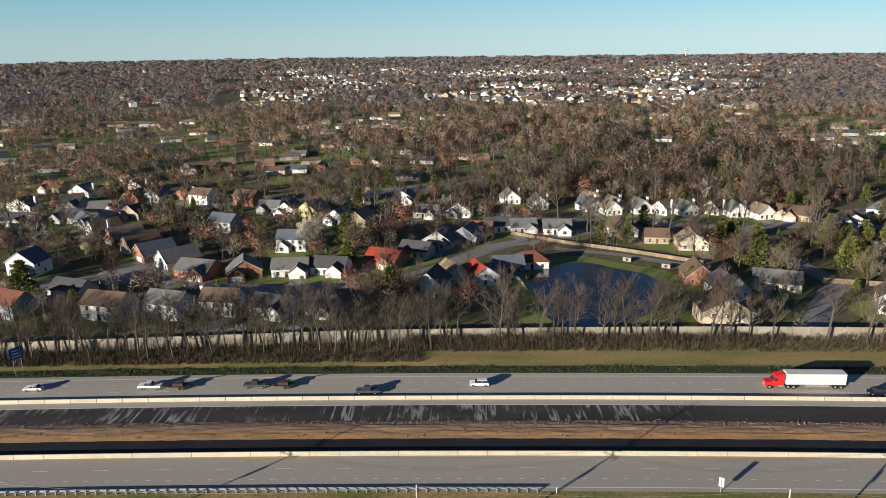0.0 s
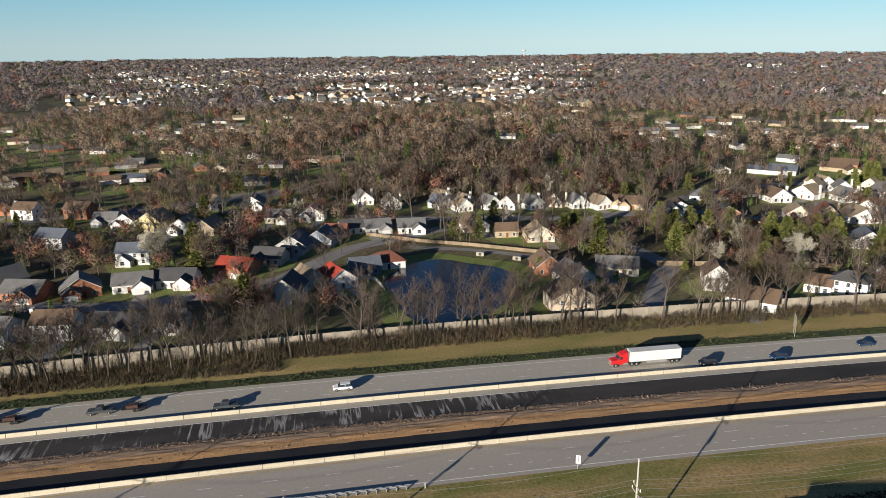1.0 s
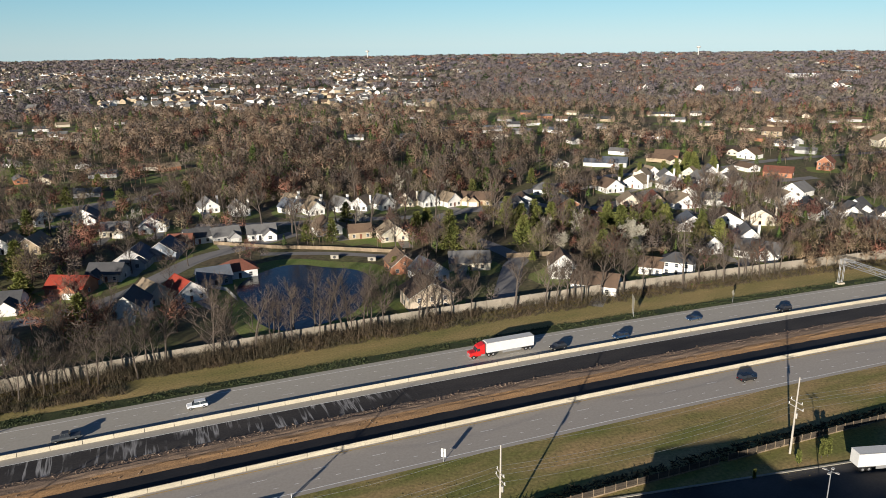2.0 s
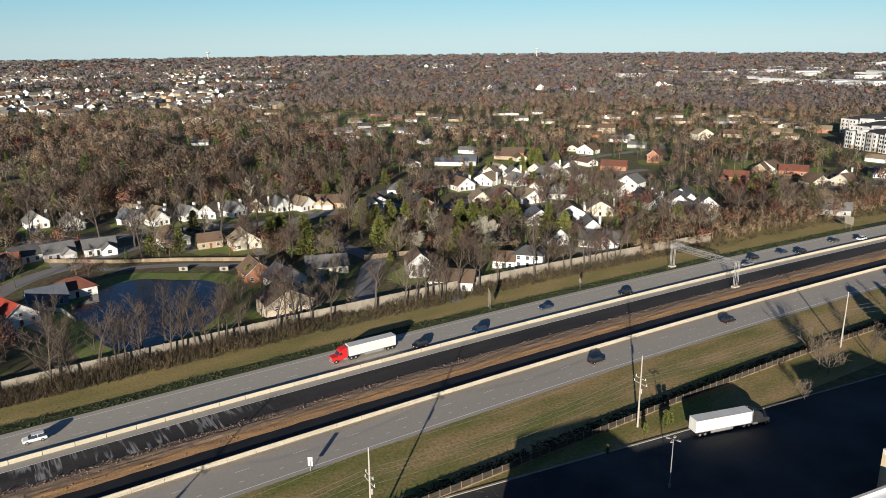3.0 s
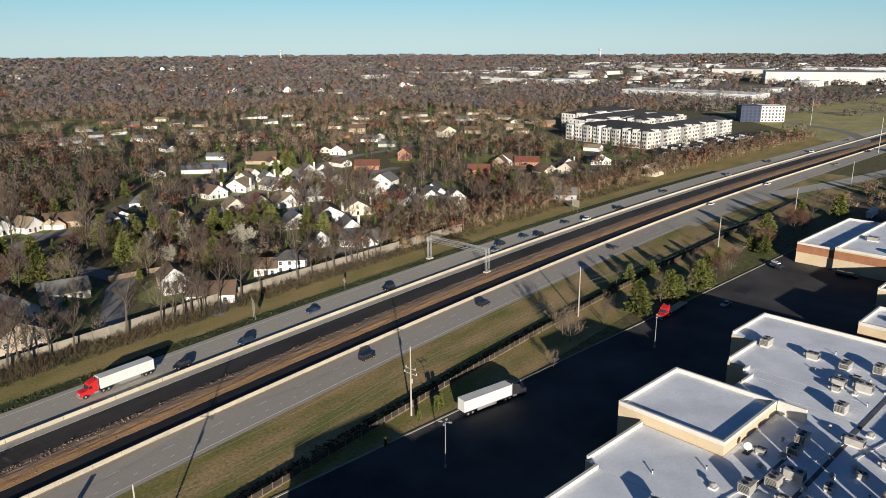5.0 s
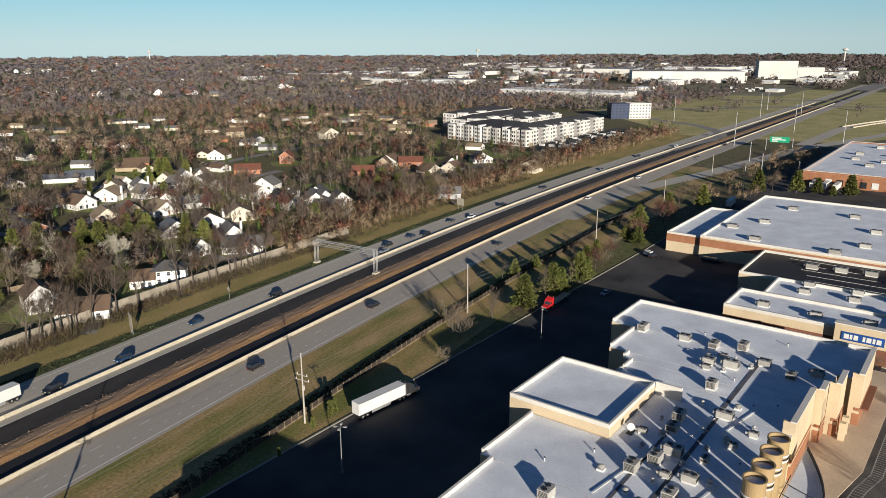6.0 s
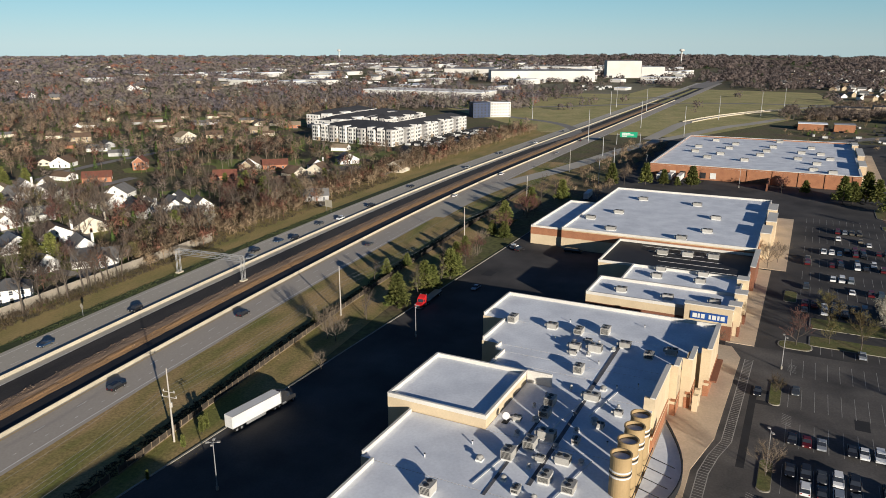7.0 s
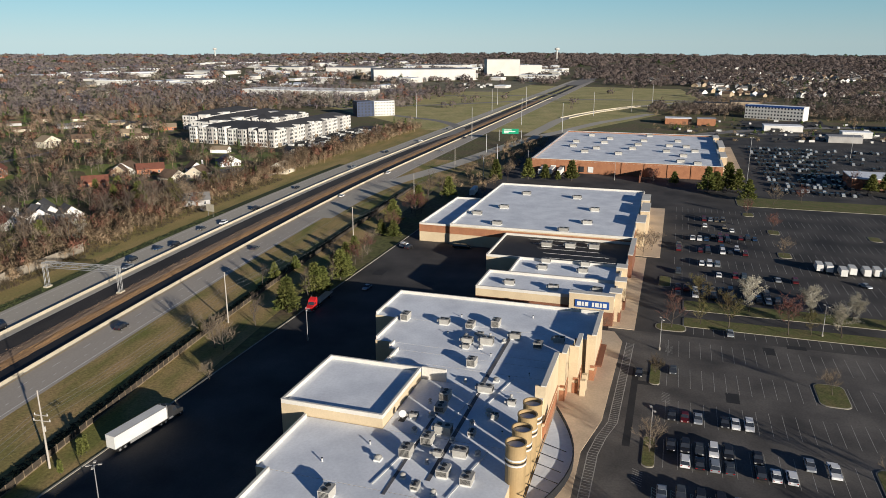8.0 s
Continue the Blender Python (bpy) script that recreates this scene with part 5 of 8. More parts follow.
def make_gantry(x, off0, off1, h):
    a, b = Vector(on_road(x, off0)), Vector(on_road(x, off1))
    L = (b - a).length
    ob = thing("sign_gantry", pose(a.x, a.y, 0, 0, 0, math.degrees(math.atan2(b.y - a.y, b.x - a.x))), "galvanised steel truss sign gantry spanning the far carriageway", "gantry")
    for px in (0.0, L):
        leg = Build()
        for dy in (-0.9, 0.9):
            for dx in (-0.25, 0.25):
                leg.tube((px + dx, dy, 0.4), (px + dx, dy, h), 0.09, 0.09, 6)
        for k in range(6):
            z = 0.6 + (h - 1.2) * k / 6
            leg.tube((px, -0.9 if k % 2 else 0.9, z), (px, 0.9 if k % 2 else -0.9, z + (h - 1.2) / 6), 0.06, 0.06, 5)
        leg.obj("leg", M_STEEL, ob)
        Build().box(px - 0.8, px + 0.8, -1.3, 1.3, 0, 0.7).obj("footing", M_CONC, ob, "concrete footing")
    for dy in (-0.9, 0.9):
        for z in (h - 1.7, h):
            Build().tube((-0.4, dy, z), (L + 0.4, dy, z), 0.11, 0.11, 6).obj("chord", M_STEEL, ob)

    def bar(a, b, r):
        Build().tube(a, b, r, r, 5).obj("truss_bar", M_STEEL, ob)

    n = 14
    for k in range(n):
        p, q = L * k / n, L * (k + 1) / n
        for dy in (-0.9, 0.9):
            bar((p, dy, h - 1.7 if k % 2 else h), (q, dy, h if k % 2 else h - 1.7), 0.07)
        bar((p, -0.9, h), (q, 0.9, h), 0.05)
        bar((p, -0.9, h - 1.7), (p, -0.9, h), 0.06)


make_gantry(214.0, 13.4, 41.5, 9.2)


# ---------- guard rail, back fence ----------
def make_guard_rail():
    ob = thing("guard_rail", Matrix(), "galvanised steel guard rail on posts beside the near carriageway", "guard rail")
    post = Build().box(-0.09, 0.09, -0.25, 0.08, 0, 0.78).mesh("post", M_STEEL)
    for i in range(60):
        x = 15 - 1.905 * i
        s = math.degrees(math.atan(bend(x)[1]))
        put("post", post, ob, "", pose(*on_road(x, -12.55), 0, 0, s))
    rail = Build()
    for i in range(29):
        x0, x1 = 15 - 3.81 * i, 15 - 3.81 * (i + 1)
        prof = ((0, 0.46), (0.09, 0.54), (0.02, 0.62), (0.09, 0.70), (0, 0.78))
        for (o0, z0), (o1, z1) in zip(prof[:-1], prof[1:]):
            rail.face(on_road(x0, -12.42 + o0, z0), on_road(x1, -12.42 + o0, z0), on_road(x1, -12.42 + o1, z1), on_road(x0, -12.42 + o1, z1))
    rail.obj("rail", M_STEEL, ob)


make_guard_rail()
cab = thing("marker_post", pose(18.5, 119.3, 0), "short white marker post", "post")
Build().tube((0, 0, 0), (0, 0, 1.2), 0.08, 0.08, 8, True).obj("post", M_WHITE, cab)


def back_fence():
    """A low board fence between the highway verge and the back lot, with vines and weeds behind it."""
    ob = thing("board_fence", Matrix(), "low weathered board fence with dark vines behind the stores", "fence")
    post = Build().box(-0.07, 0.07, -0.07, 0.07, 0, 1.75).mesh("post", M_WOOD)
    dark_wood = mat("dark_fence_wood", (0.075, 0.058, 0.042), (0.045, 0.036, 0.028), 2, 0.2, 0.9, 0.25, rand=0.2)
    board = Build().box(0.03, 2.42, -0.03, 0.03, 0, 0.40).mesh("board", dark_wood)
    foot = Build().box(0.03, 2.42, -0.05, 0.03, 0, 0.3).mesh("foot_board", M_WOOD)
    off = lambda q: -33.6 - 0.6 * math.sin(q / 40)
    rest = Build()
    for i in range(150):
        x = 56 + 2.45 * i
        a, c = Vector(on_road(x, off(x))), Vector(on_road(x + 2.45, off(x + 2.45)))
        m = pose(*a, 0, 0, math.degrees(math.atan2(c.y - a.y, c.x - a.x)))
        if i >= 85:
            rest.box(0, 2.45, -0.03, 0.03, 0.02, 1.6, m)
            continue
        if i != 18:
            put("foot_board", foot, ob, "", m @ pose(0, 0, 0.02))
            for z in (0.35, 0.79, 1.23):
                put("board", board, ob, "", m @ pose(0, 0, z))
        put("post", post, ob, "", m)
    tagged(rest.obj("board_run", dark_wood, ob), kind="stuff")
    vines = Build()
    rnd = random.Random(15)
    state = random.getstate()
    random.seed(15)
    for _ in range(8000):
        x = rnd.uniform(40, 400)
        p = on_road(x, off(x) + rnd.uniform(0.2, 4.2))
        vines.sliver((p[0], p[1], 0), (rnd.gauss(0, 0.8), rnd.gauss(0, 0.5), rnd.uniform(0.15, 0.75)), 0.35)
    random.setstate(state)
    tagged(vines.obj("vines", mat("dark_vines", (0.035, 0.032, 0.018), (0.055, 0.045, 0.025), 5, 0.4, 0.95, 0.3, island=0.3)), "dark dead vines and weeds along the fence", "brush", kind="stuff")


back_fence()

# ---------- houses ----------
WALLS = {
    "white": mat("white_siding", (0.78, 0.76, 0.72), (0.68, 0.655, 0.61), 3, 0.25, 0.7, 0.06),
    "cream": mat("cream_siding", (0.62, 0.55, 0.43), (0.54, 0.47, 0.37), 3, 0.25, 0.8, 0.06),
    "tan": mat("tan_siding", (0.42, 0.33, 0.22), None, 3, 0.25, 0.8, 0.08),
    "tanbrick": mat("tan_brick", (0.50, 0.41, 0.31), (0.41, 0.33, 0.24), 2, 0.2, 0.9, 0.15),
    "yellow": mat("yellow_siding", (0.66, 0.54, 0.28), None, 3, 0.25, 0.8, 0.06),
    "grey": mat("grey_siding", (0.42, 0.41, 0.40), None, 3, 0.25, 0.8, 0.08),
    "bluegrey": mat("blue_grey_siding", (0.22, 0.25, 0.29), None, 3, 0.25, 0.8, 0.08),
    "brick": mat("house_brick", (0.38, 0.17, 0.095), (0.29, 0.125, 0.072), 2, 0.2, 0.9, 0.2),
}
ROOFS = {
    "grey": mat("grey_shingles", (0.17, 0.165, 0.16), (0.13, 0.125, 0.12), 3, 0.3, 0.95, 0.15),
    "darkgrey": mat("dark_grey_shingles", (0.085, 0.083, 0.085), (0.06, 0.06, 0.062), 3, 0.3, 0.95, 0.15),
    "slate": mat("blue_grey_shingles", (0.12, 0.135, 0.16), (0.09, 0.10, 0.12), 3, 0.3, 0.95, 0.15),
    "brown": mat("brown_shingles", (0.16, 0.105, 0.07), (0.12, 0.08, 0.055), 3, 0.3, 0.95, 0.18),
    "tan": mat("tan_shingles", (0.29, 0.22, 0.15), (0.23, 0.18, 0.12), 3, 0.3, 0.95, 0.15),
    "red": mat("red_shingles", (0.33, 0.050, 0.028), (0.26, 0.04, 0.024), 3, 0.3, 0.95, 0.15),
    "redbrown": mat("red_brown_shingles", (0.20, 0.075, 0.05), (0.15, 0.06, 0.04), 3, 0.3, 0.95, 0.18),
}
WORD = {"bluegrey": "blue-grey", "tanbrick": "tan brick", "brick": "orange brick", "darkgrey": "dark grey", "redbrown": "red-brown", "slate": "slate-grey"}
M_TRIM = mat("house_trim", (0.60, 0.58, 0.54), (0.55, 0.53, 0.49), 2, 0.2, 0.6, 0.04)
M_SHADE_GLASS = glassy("house_window_glass", (0.05, 0.055, 0.065), 0.12)


def gable_roof(b, w, d, z, rise, over=0.45, thick=0.18):
    """Two roof slabs, ridge along local y, over a body w wide and d deep."""
    h, e = w / 2 + over, d / 2 + over
    drop = rise * over / (w / 2)
    for s in (-1, 1):
        lo, hi = (s * h, z - drop), (0.0, z + rise)
        pts = [(lo[0], -e, lo[1]), (hi[0], -e, hi[1]), (hi[0], e, hi[1]), (lo[0], e, lo[1])]
        n = len(b.v)
        b.v += pts + [(x, y, q + thick) for x, y, q in pts]
        b.f += [tuple(n + i for i in f) for f in ((0, 1, 2, 3), (7, 6, 5, 4), (0, 4, 5, 1), (1, 5, 6, 2), (2, 6, 7, 3), (3, 7, 4, 0))]
    return b


def gable_body(b, w, d, z, rise):
    x, y = w / 2, d / 2
    b.box(-x, x, -y, y, 0, z)
    for s in (-1, 1):
        b.face((-x, s * (y - 0.001), z), (x, s * (y - 0.001), z), (0, s * (y - 0.001), z + rise))
    return b


def hip_roof(b, w, d, z, rise, over=0.5):
    x, y = w / 2 + over, d / 2 + over
    k = min(x, y)
    if x > y:
        r0, r1 = (-(x - k), 0, z + rise), (x - k, 0, z + rise)
        b.face((-x, -y, z), (x, -y, z), r1, r0).face((x, y, z), (-x, y, z), r0, r1).face((-x, y, z), (-x, -y, z), r0).face((x, -y, z), (x, y, z), r1)
    else:
        r0, r1 = (0, -(y - k), z + rise), (0, y - k, z + rise)
        b.face((x, -y, z), (x, y, z), r1, r0).face((-x, y, z), (-x, -y, z), r0, r1).face((-x, -y, z), (x, -y, z), r0).face((x, y, z), (-x, y, z), r1)
    b.box(-x, x, -y, y, z - 0.2, z)
    return b


def window(parent, x, y, z, w, h, side):
    """A framed window on a wall that faces local -y (side f), +x (side r) or -x (side l)."""
    turn = {"f": 0, "r": 90, "l": -90}[side]
    m = pose(x, y, z, 0, 0, turn)
    fr = Build()
    for x0, x1, z0, z1 in ((-w / 2 - 0.1, w / 2 + 0.1, -0.1, 0.0), (-w / 2 - 0.1, w / 2 + 0.1, h, h + 0.1), (-w / 2 - 0.1, -w / 2, 0, h), (w / 2, w / 2 + 0.1, 0, h), (-w / 2, w / 2, h / 2 - 0.03, h / 2 + 0.03)):
        fr.box(x0, x1, -0.09, 0.02, z0, z1)
    ob = fr.obj("window", M_TRIM, parent, "white framed window", m)
    Build().box(-w / 2, w / 2, -0.045, -0.02, 0, h).obj("pane", M_SHADE_GLASS, ob, "dark glass pane")


def house(x, y, turn, w, d, floors, style, wall, roof, extra=""):
    """A house whose front looks along local -y. style: g gable to the front, r ridge across, h hipped roof."""
    mw, mr = WALLS[wall], ROOFS[roof]
    kind = {"g": "front-gabled", "r": "side-gabled", "h": "hip-roofed"}[style]
    ob = thing("house", pose(x, y, 0, 0, 0, turn), f"{WORD.get(wall, wall)} {'two' if floors == 2 else 'one'}-storey {kind} house with {WORD.get(roof, roof)} shingle roof", "house", "suburban houses")
    z = 2.55 * floors + (0.15 if floors == 2 else 0.65)
    if style == "g":
        rise = min(w * 0.42, 4.0)
        gable_body(Build(), w, d, z, rise).obj("wall", mw, ob)
        gable_roof(Build(), w, d, z, rise).obj("roof", mr, ob)
        tr = Build()
        for s in (-1, 1):
            tr.face((s * (w / 2 + 0.45), -d / 2 - 0.47, z - 0.25), (0, -d / 2 - 0.47, z + rise - 0.02), (0, -d / 2 - 0.47, z + rise + 0.2), (s * (w / 2 + 0.45), -d / 2 - 0.47, z - 0.02))
        tr.obj("bargeboard", M_TRIM, ob, "white bargeboard")
    elif style == "r":
        rise = min(d * 0.37, 3.0)
        t = pose(0, 0, 0, 0, 0, 90)
        gable_body(Build(), d, w, z, rise).obj("wall", mw, ob, "", t)
        gable_roof(Build(), d, w, z, rise).obj("roof", mr, ob, "", t)
    else:
        rise = min(w, d) * 0.34
        Build().box(-w / 2, w / 2, -d / 2, d / 2, 0, z).obj("wall", mw, ob)
        hip_roof(Build(), w, d, z, rise).obj("roof", mr, ob)
    front = -d / 2
    rr = random.Random(int(x * 7 + y * 13))
    side = 1 if rr.random() < 0.5 else -1
    if "w" in extra:
        ww, wd, wz = w * 0.46, 3.2, 2.5
        wx = side * (w / 2 - ww / 2 - 0.3)
        m = pose(wx, front - wd / 2 + 0.6, 0)
        gable_body(Build(), ww, wd, wz, ww * 0.40).obj("wing_wall", mw if wall != "brick" else WALLS["brick"], ob, "", m)
        gable_roof(Build(), ww, wd + 3.0, wz, ww * 0.40, 0.35).obj("wing_roof", mr, ob, "", m @ pose(0, 1.5, 0))
        fy = front - wd + 0.6
        if "g" in extra or rr.random() < 0.4:
            gd = Build().box(wx - ww * 0.36, wx + ww * 0.36, fy - 0.06, fy + 0.05, 0, 2.2)
            for k in range(4):
                gd.box(wx - ww * 0.36, wx + ww * 0.36, fy - 0.075, fy - 0.06, 0.06 + 0.54 * k, 0.52 + 0.54 * k)
            gd.obj("garage_door", M_TRIM, ob, "white panelled garage door")
        else:
            window(ob, wx, fy, 0.9, 1.5, 1.4, "f")
        others = (-side * w * 0.32, -side * w * 0.08)
    else:
        others = (-w * 0.30, 0.0, w * 0.30)
    if "g" in extra and "w" not in extra:
        Build().box(-w * 0.30, w * 0.30, front - 0.06, front + 0.05, 0, 2.2).obj("garage_door", M_TRIM, ob, "white garage door")
        others = (-w * 0.38, w * 0.38)
    for f in range(floors):
        for k, px in enumerate(others):
            if f == 0 and k == 1 and len(others) > 1:
                Build().box(px - 0.5, px + 0.5, front - 0.06, front + 0.04, 0.15, 2.25).obj("door", M_BRICK_D if rr.random() < 0.5 else M_DARK, ob, "dark front door")
            else:
                window(ob, px, front, 0.8 + 2.55 * f, 1.1, 1.35, "f")
        for s, nm in ((-1, "l"), (1, "r")):
            if f == 0 or floors == 2:
                window(ob, s * w / 2, rr.uniform(-d / 4, d / 4), 0.8 + 2.55 * f, 1.0, 1.3, nm)
    if style == "g" and floors == 1 and w > 9:
        window(ob, 0, front, z + 0.3, 0.8, 0.9, "f")
    if "c" in extra:
        cx = -w / 2 - 0.35 if style != "g" else w / 2 + 0.1
        h = z + rise + 0.35
        Build().box(cx - 0.45, cx + 0.45, -0.6, 0.6, 0, h).obj("chimney", mw, ob)
        Build().box(cx - 0.55, cx + 0.55, -0.7, 0.7, h, h + 0.15).obj("chimney_cap", M_TRIM, ob)
    # soffit line and driveway stub
    return ob


house(-142.2, 216.4, -22, 13.0, 9.5, 2, "r", "bluegrey", "redbrown", "w")
house(-109.8, 214.5, -14, 13.4, 10.2, 2, "r", "white", "brown", "")
house(-90.8, 214.9, -16, 12.4, 9.4, 2, "r", "white", "grey", "")
house(-74.7, 217.0, -8, 12.0, 8.4, 2, "r", "white", "brown", "c")
house(-57.8, 216.6, -18, 13.1, 9.4, 1, "r", "white", "darkgrey", "w")
house(-42.6, 216.6, -12, 9.6, 8.0, 1, "r", "white", "darkgrey", "w")
house(-131.6, 234.1, -20, 13.4, 9.6, 1, "r", "grey", "darkgrey", "w")
house(-161.9, 260.8, -8, 11.9, 9.6, 2, "g", "white", "slate", "w")
house(-95.8, 256.9, -16, 14.0, 11.0, 1, "r", "brick", "grey", "wg")
house(-78.5, 255.5, 16, 12.6, 10.0, 1, "g", "brick", "grey", "wg")
house(-61.7, 257.8, 4, 13.0, 9.2, 1, "r", "white", "grey", "wg")
house(-46.9, 259.5, -10, 13.0, 9.6, 1, "r", "white", "darkgrey", "wg")
house(-27.2, 269.2, -28, 13.6, 9.8, 1, "r", "brick", "red", "w")
house(-15.8, 280.7, -22, 12.2, 8.8, 1, "r", "grey", "darkgrey", "w")
house(-6.1, 297.1, -19, 12.4, 12.0, 1, "g", "grey", "slate", "w")
house(5.0, 304.0, -21, 11.8, 12.0, 1, "g", "bluegrey", "slate", "w")
house(11.5, 314.8, -17, 9.7, 7.5, 1, "r", "brick", "redbrown", "")
house(-160.7, 319.4, -42, 10.4, 13.0, 1, "g", "white", "brown", "c")
house(-145.1, 305.6, -44, 10.8, 14.0, 1, "g", "brick", "tan", "g")
house(-131.6, 291.1, -44, 10.8, 14.0, 1, "g", "tan", "brown", "g")
house(-121.4, 279.7, -44, 10.8, 14.0, 1, "g", "brick", "slate", "g")
house(-108.6, 270.0, -44, 10.8, 14.0, 1, "g", "white", "grey", "g")
house(-210.7, 339.5, -10, 15.0, 11.9, 1, "r", "grey", "darkgrey", "w")
house(-189.6, 347.1, -14, 14.5, 11.9, 1, "r", "grey", "darkgrey", "w")
house(-181.8, 365.5, 8, 14.5, 11.9, 1, "r", "white", "grey", "w")
house(-176.7, 393.2, -20, 10.9, 12.0, 1, "g", "brick", "brown", "")
house(-166.3, 395.8, -15, 9.9, 12.0, 1, "g", "white", "slate", "")
house(-112.1, 382.5, -20, 12.7, 9.2, 2, "r", "brick", "brown", "")
house(-95.2, 363.7, -10, 11.1, 8.0, 1, "r", "grey", "grey", "w")
house(-84.0, 357.6, -12, 10.9, 12.0, 1, "g", "white", "slate", "w")
house(-70.0, 347.6, -24, 11.6, 12.0, 2, "g", "yellow", "tan", "")
house(-55.8, 340.2, -18, 11.3, 12.0, 1, "g", "white", "tan", "w")
house(-45.1, 335.4, -20, 10.2, 12.0, 1, "g", "tan", "tan", "")
house(-68.0, 292.3, -6, 12.5, 8.3, 2, "r", "white", "slate", "w")
house(-106.8, 325.0, -22, 12.8, 9.2, 2, "r", "grey", "slate", "")
house(-8.3, 233.0, -14, 10.2, 12.0, 2, "g", "white", "darkgrey", "")
house(-1.6, 248.3, 25, 8.8, 10.9, 1, "g", "cream", "tan", "")
house(8.1, 246.8, 20, 11.1, 12.0, 1, "g", "white", "red", "")
house(19.0, 259.0, 6, 11.3, 8.2, 1, "r", "bluegrey", "slate", "")
house(28.0, 264.8, 4, 12.7, 9.1, 1, "h", "white", "redbrown", "")
house(34.7, 449.3, 6, 13.5, 12.0, 2, "g", "cream", "tan", "")
house(28.8, 383.0, 6, 9.5, 11.8, 1, "g", "white", "grey", "c")
house(42.4, 368.6, 3, 9.1, 11.4, 1, "g", "white", "grey", "c")
house(-28.2, 385.2, -6, 11.7, 12.0, 1, "g", "white", "grey", "w")
house(-50.5, 391.9, 45, 9.7, 12.0, 1, "g", "white", "tan", "")
house(67.1, 362.7, 28, 9.0, 9.5, 1, "g", "white", "slate", "c")
house(76.7, 354.0, 12, 8.3, 9.5, 1, "g", "white", "tan", "c")
house(91.4, 356.7, 18, 9.0, 9.5, 1, "g", "white", "grey", "c")
house(102.5, 353.8, -42, 9.0, 9.5, 1, "g", "white", "tan", "c")
house(112.7, 350.8, 20, 9.0, 9.5, 1, "g", "white", "grey", "c")
house(127.7, 352.6, -46, 9.0, 9.5, 1, "g", "cream", "brown", "c")
house(135.8, 347.4, 3, 9.0, 9.5, 1, "g", "white", "grey", "c")
house(146.1, 342.5, 15, 9.0, 9.5, 1, "g", "white", "tan", "")
house(162.3, 338.4, -31, 13.1, 9.4, 1, "r", "tan", "brown", "w")
house(73.4, 313.2, 2, 11.3, 12.0, 1, "g", "white", "brown", "")
house(84.7, 299.5, -6, 10.0, 7.5, 1, "r", "tan", "brown", "")
house(96.9, 290.8, -6, 11.7, 12.0, 1, "g", "cream", "tan", "")
house(18.6, 321.0, 7, 11.2, 8.1, 1, "r", "white", "darkgrey", "")
house(30.0, 318.7, 5, 11.5, 8.3, 1, "r", "grey", "grey", "w")
house(45.0, 316.6, -3, 12.3, 8.9, 1, "r", "white", "grey", "w")
house(85.1, 246.3, -4, 9.7, 12.0, 1, "g", "brick", "brown", "")
house(79.8, 206.5, -3, 14.3, 12.0, 2, "g", "tanbrick", "brown", "")
house(90.6, 232.1, 9, 10.4, 12.0, 1, "g", "white", "slate", "")
house(109.9, 239.0, -20, 15.1, 10.9, 1, "r", "cream", "grey", "")
house(164.0, 300.9, -4, 12.5, 12.0, 1, "g", "white", "darkgrey", "c")
house(136.1, 216.0, -24, 8.9, 11.1, 2, "g", "white", "brown", "")
house(138.2, 196.9, -45, 15.3, 11.0, 1, "r", "white", "brown", "")
house(175.2, 199.6, -49, 11.2, 8.1, 2, "h", "white", "darkgrey", "")
house(167.3, 204.3, -47, 8.2, 7.5, 1, "r", "white", "brown", "")
house(204.6, 218.6, -11, 9.2, 11.5, 1, "g", "white", "darkgrey", "c")
house(218.3, 204.2, -55, 16.1, 11.6, 1, "r", "white", "grey", "w")
house(207.0, 347.2, -31, 13.8, 9.9, 1, "h", "white", "grey", "")
house(171.0, 312.0, -19, 11.6, 12.0, 1, "g", "white", "darkgrey", "")
house(194.4, 307.4, -12, 13.9, 12.0, 1, "g", "brick", "darkgrey", "")
house(190.9, 282.0, -14, 13.1, 12.0, 1, "g", "brick", "darkgrey", "")
house(178.6, 321.5, -19, 15.0, 12.0, 1, "g", "white", "brown", "w")
house(219.8, 274.7, -29, 15.5, 12.0, 1, "g", "white", "red", "c")
house(227.6, 298.8, -27, 11.4, 12.0, 1, "g", "cream", "tan", "")
house(194.3, 272.9, -20, 11.6, 12.0, 1, "g", "white", "brown", "")
house(243.0, 337.5, -4, 11.4, 12.0, 1, "g", "white", "brown", "c")
house(264.5, 341.0, -64, 13.0, 12.0, 1, "g", "white", "tan", "c")
house(278.4, 328.5, -2, 11.8, 12.0, 1, "g", "white", "grey", "c")
house(289.9, 364.6, -0, 11.5, 12.0, 1, "g", "white", "tan", "")
house(306.0, 333.5, -5, 12.4, 12.0, 1, "g", "white", "grey", "c")
house(315.9, 324.4, -70, 13.6, 12.0, 1, "g", "white", "grey", "")
house(252.1, 288.0, -9, 14.7, 12.0, 1, "g", "white", "tan", "c")
house(271.4, 285.6, -44, 15.1, 10.9, 1, "r", "white", "grey", "")
house(242.6, 247.9, -34, 14.3, 12.0, 1, "g", "white", "brown", "c")
house(259.8, 245.4, -37, 14.7, 12.0, 1, "g", "cream", "tan", "c")
house(303.4, 271.7, -16, 13.8, 12.0, 1, "g", "white", "tan", "")
house(326.9, 284.0, -75, 12.9, 12.0, 1, "g", "white", "grey", "")
house(292.5, 240.1, -13, 12.3, 12.0, 1, "g", "white", "brown", "c")
house(308.2, 233.3, -15, 10.4, 12.0, 1, "g", "white", "darkgrey", "")
house(223.7, 249.6, -27, 12.1, 12.0, 1, "g", "white", "slate", "")
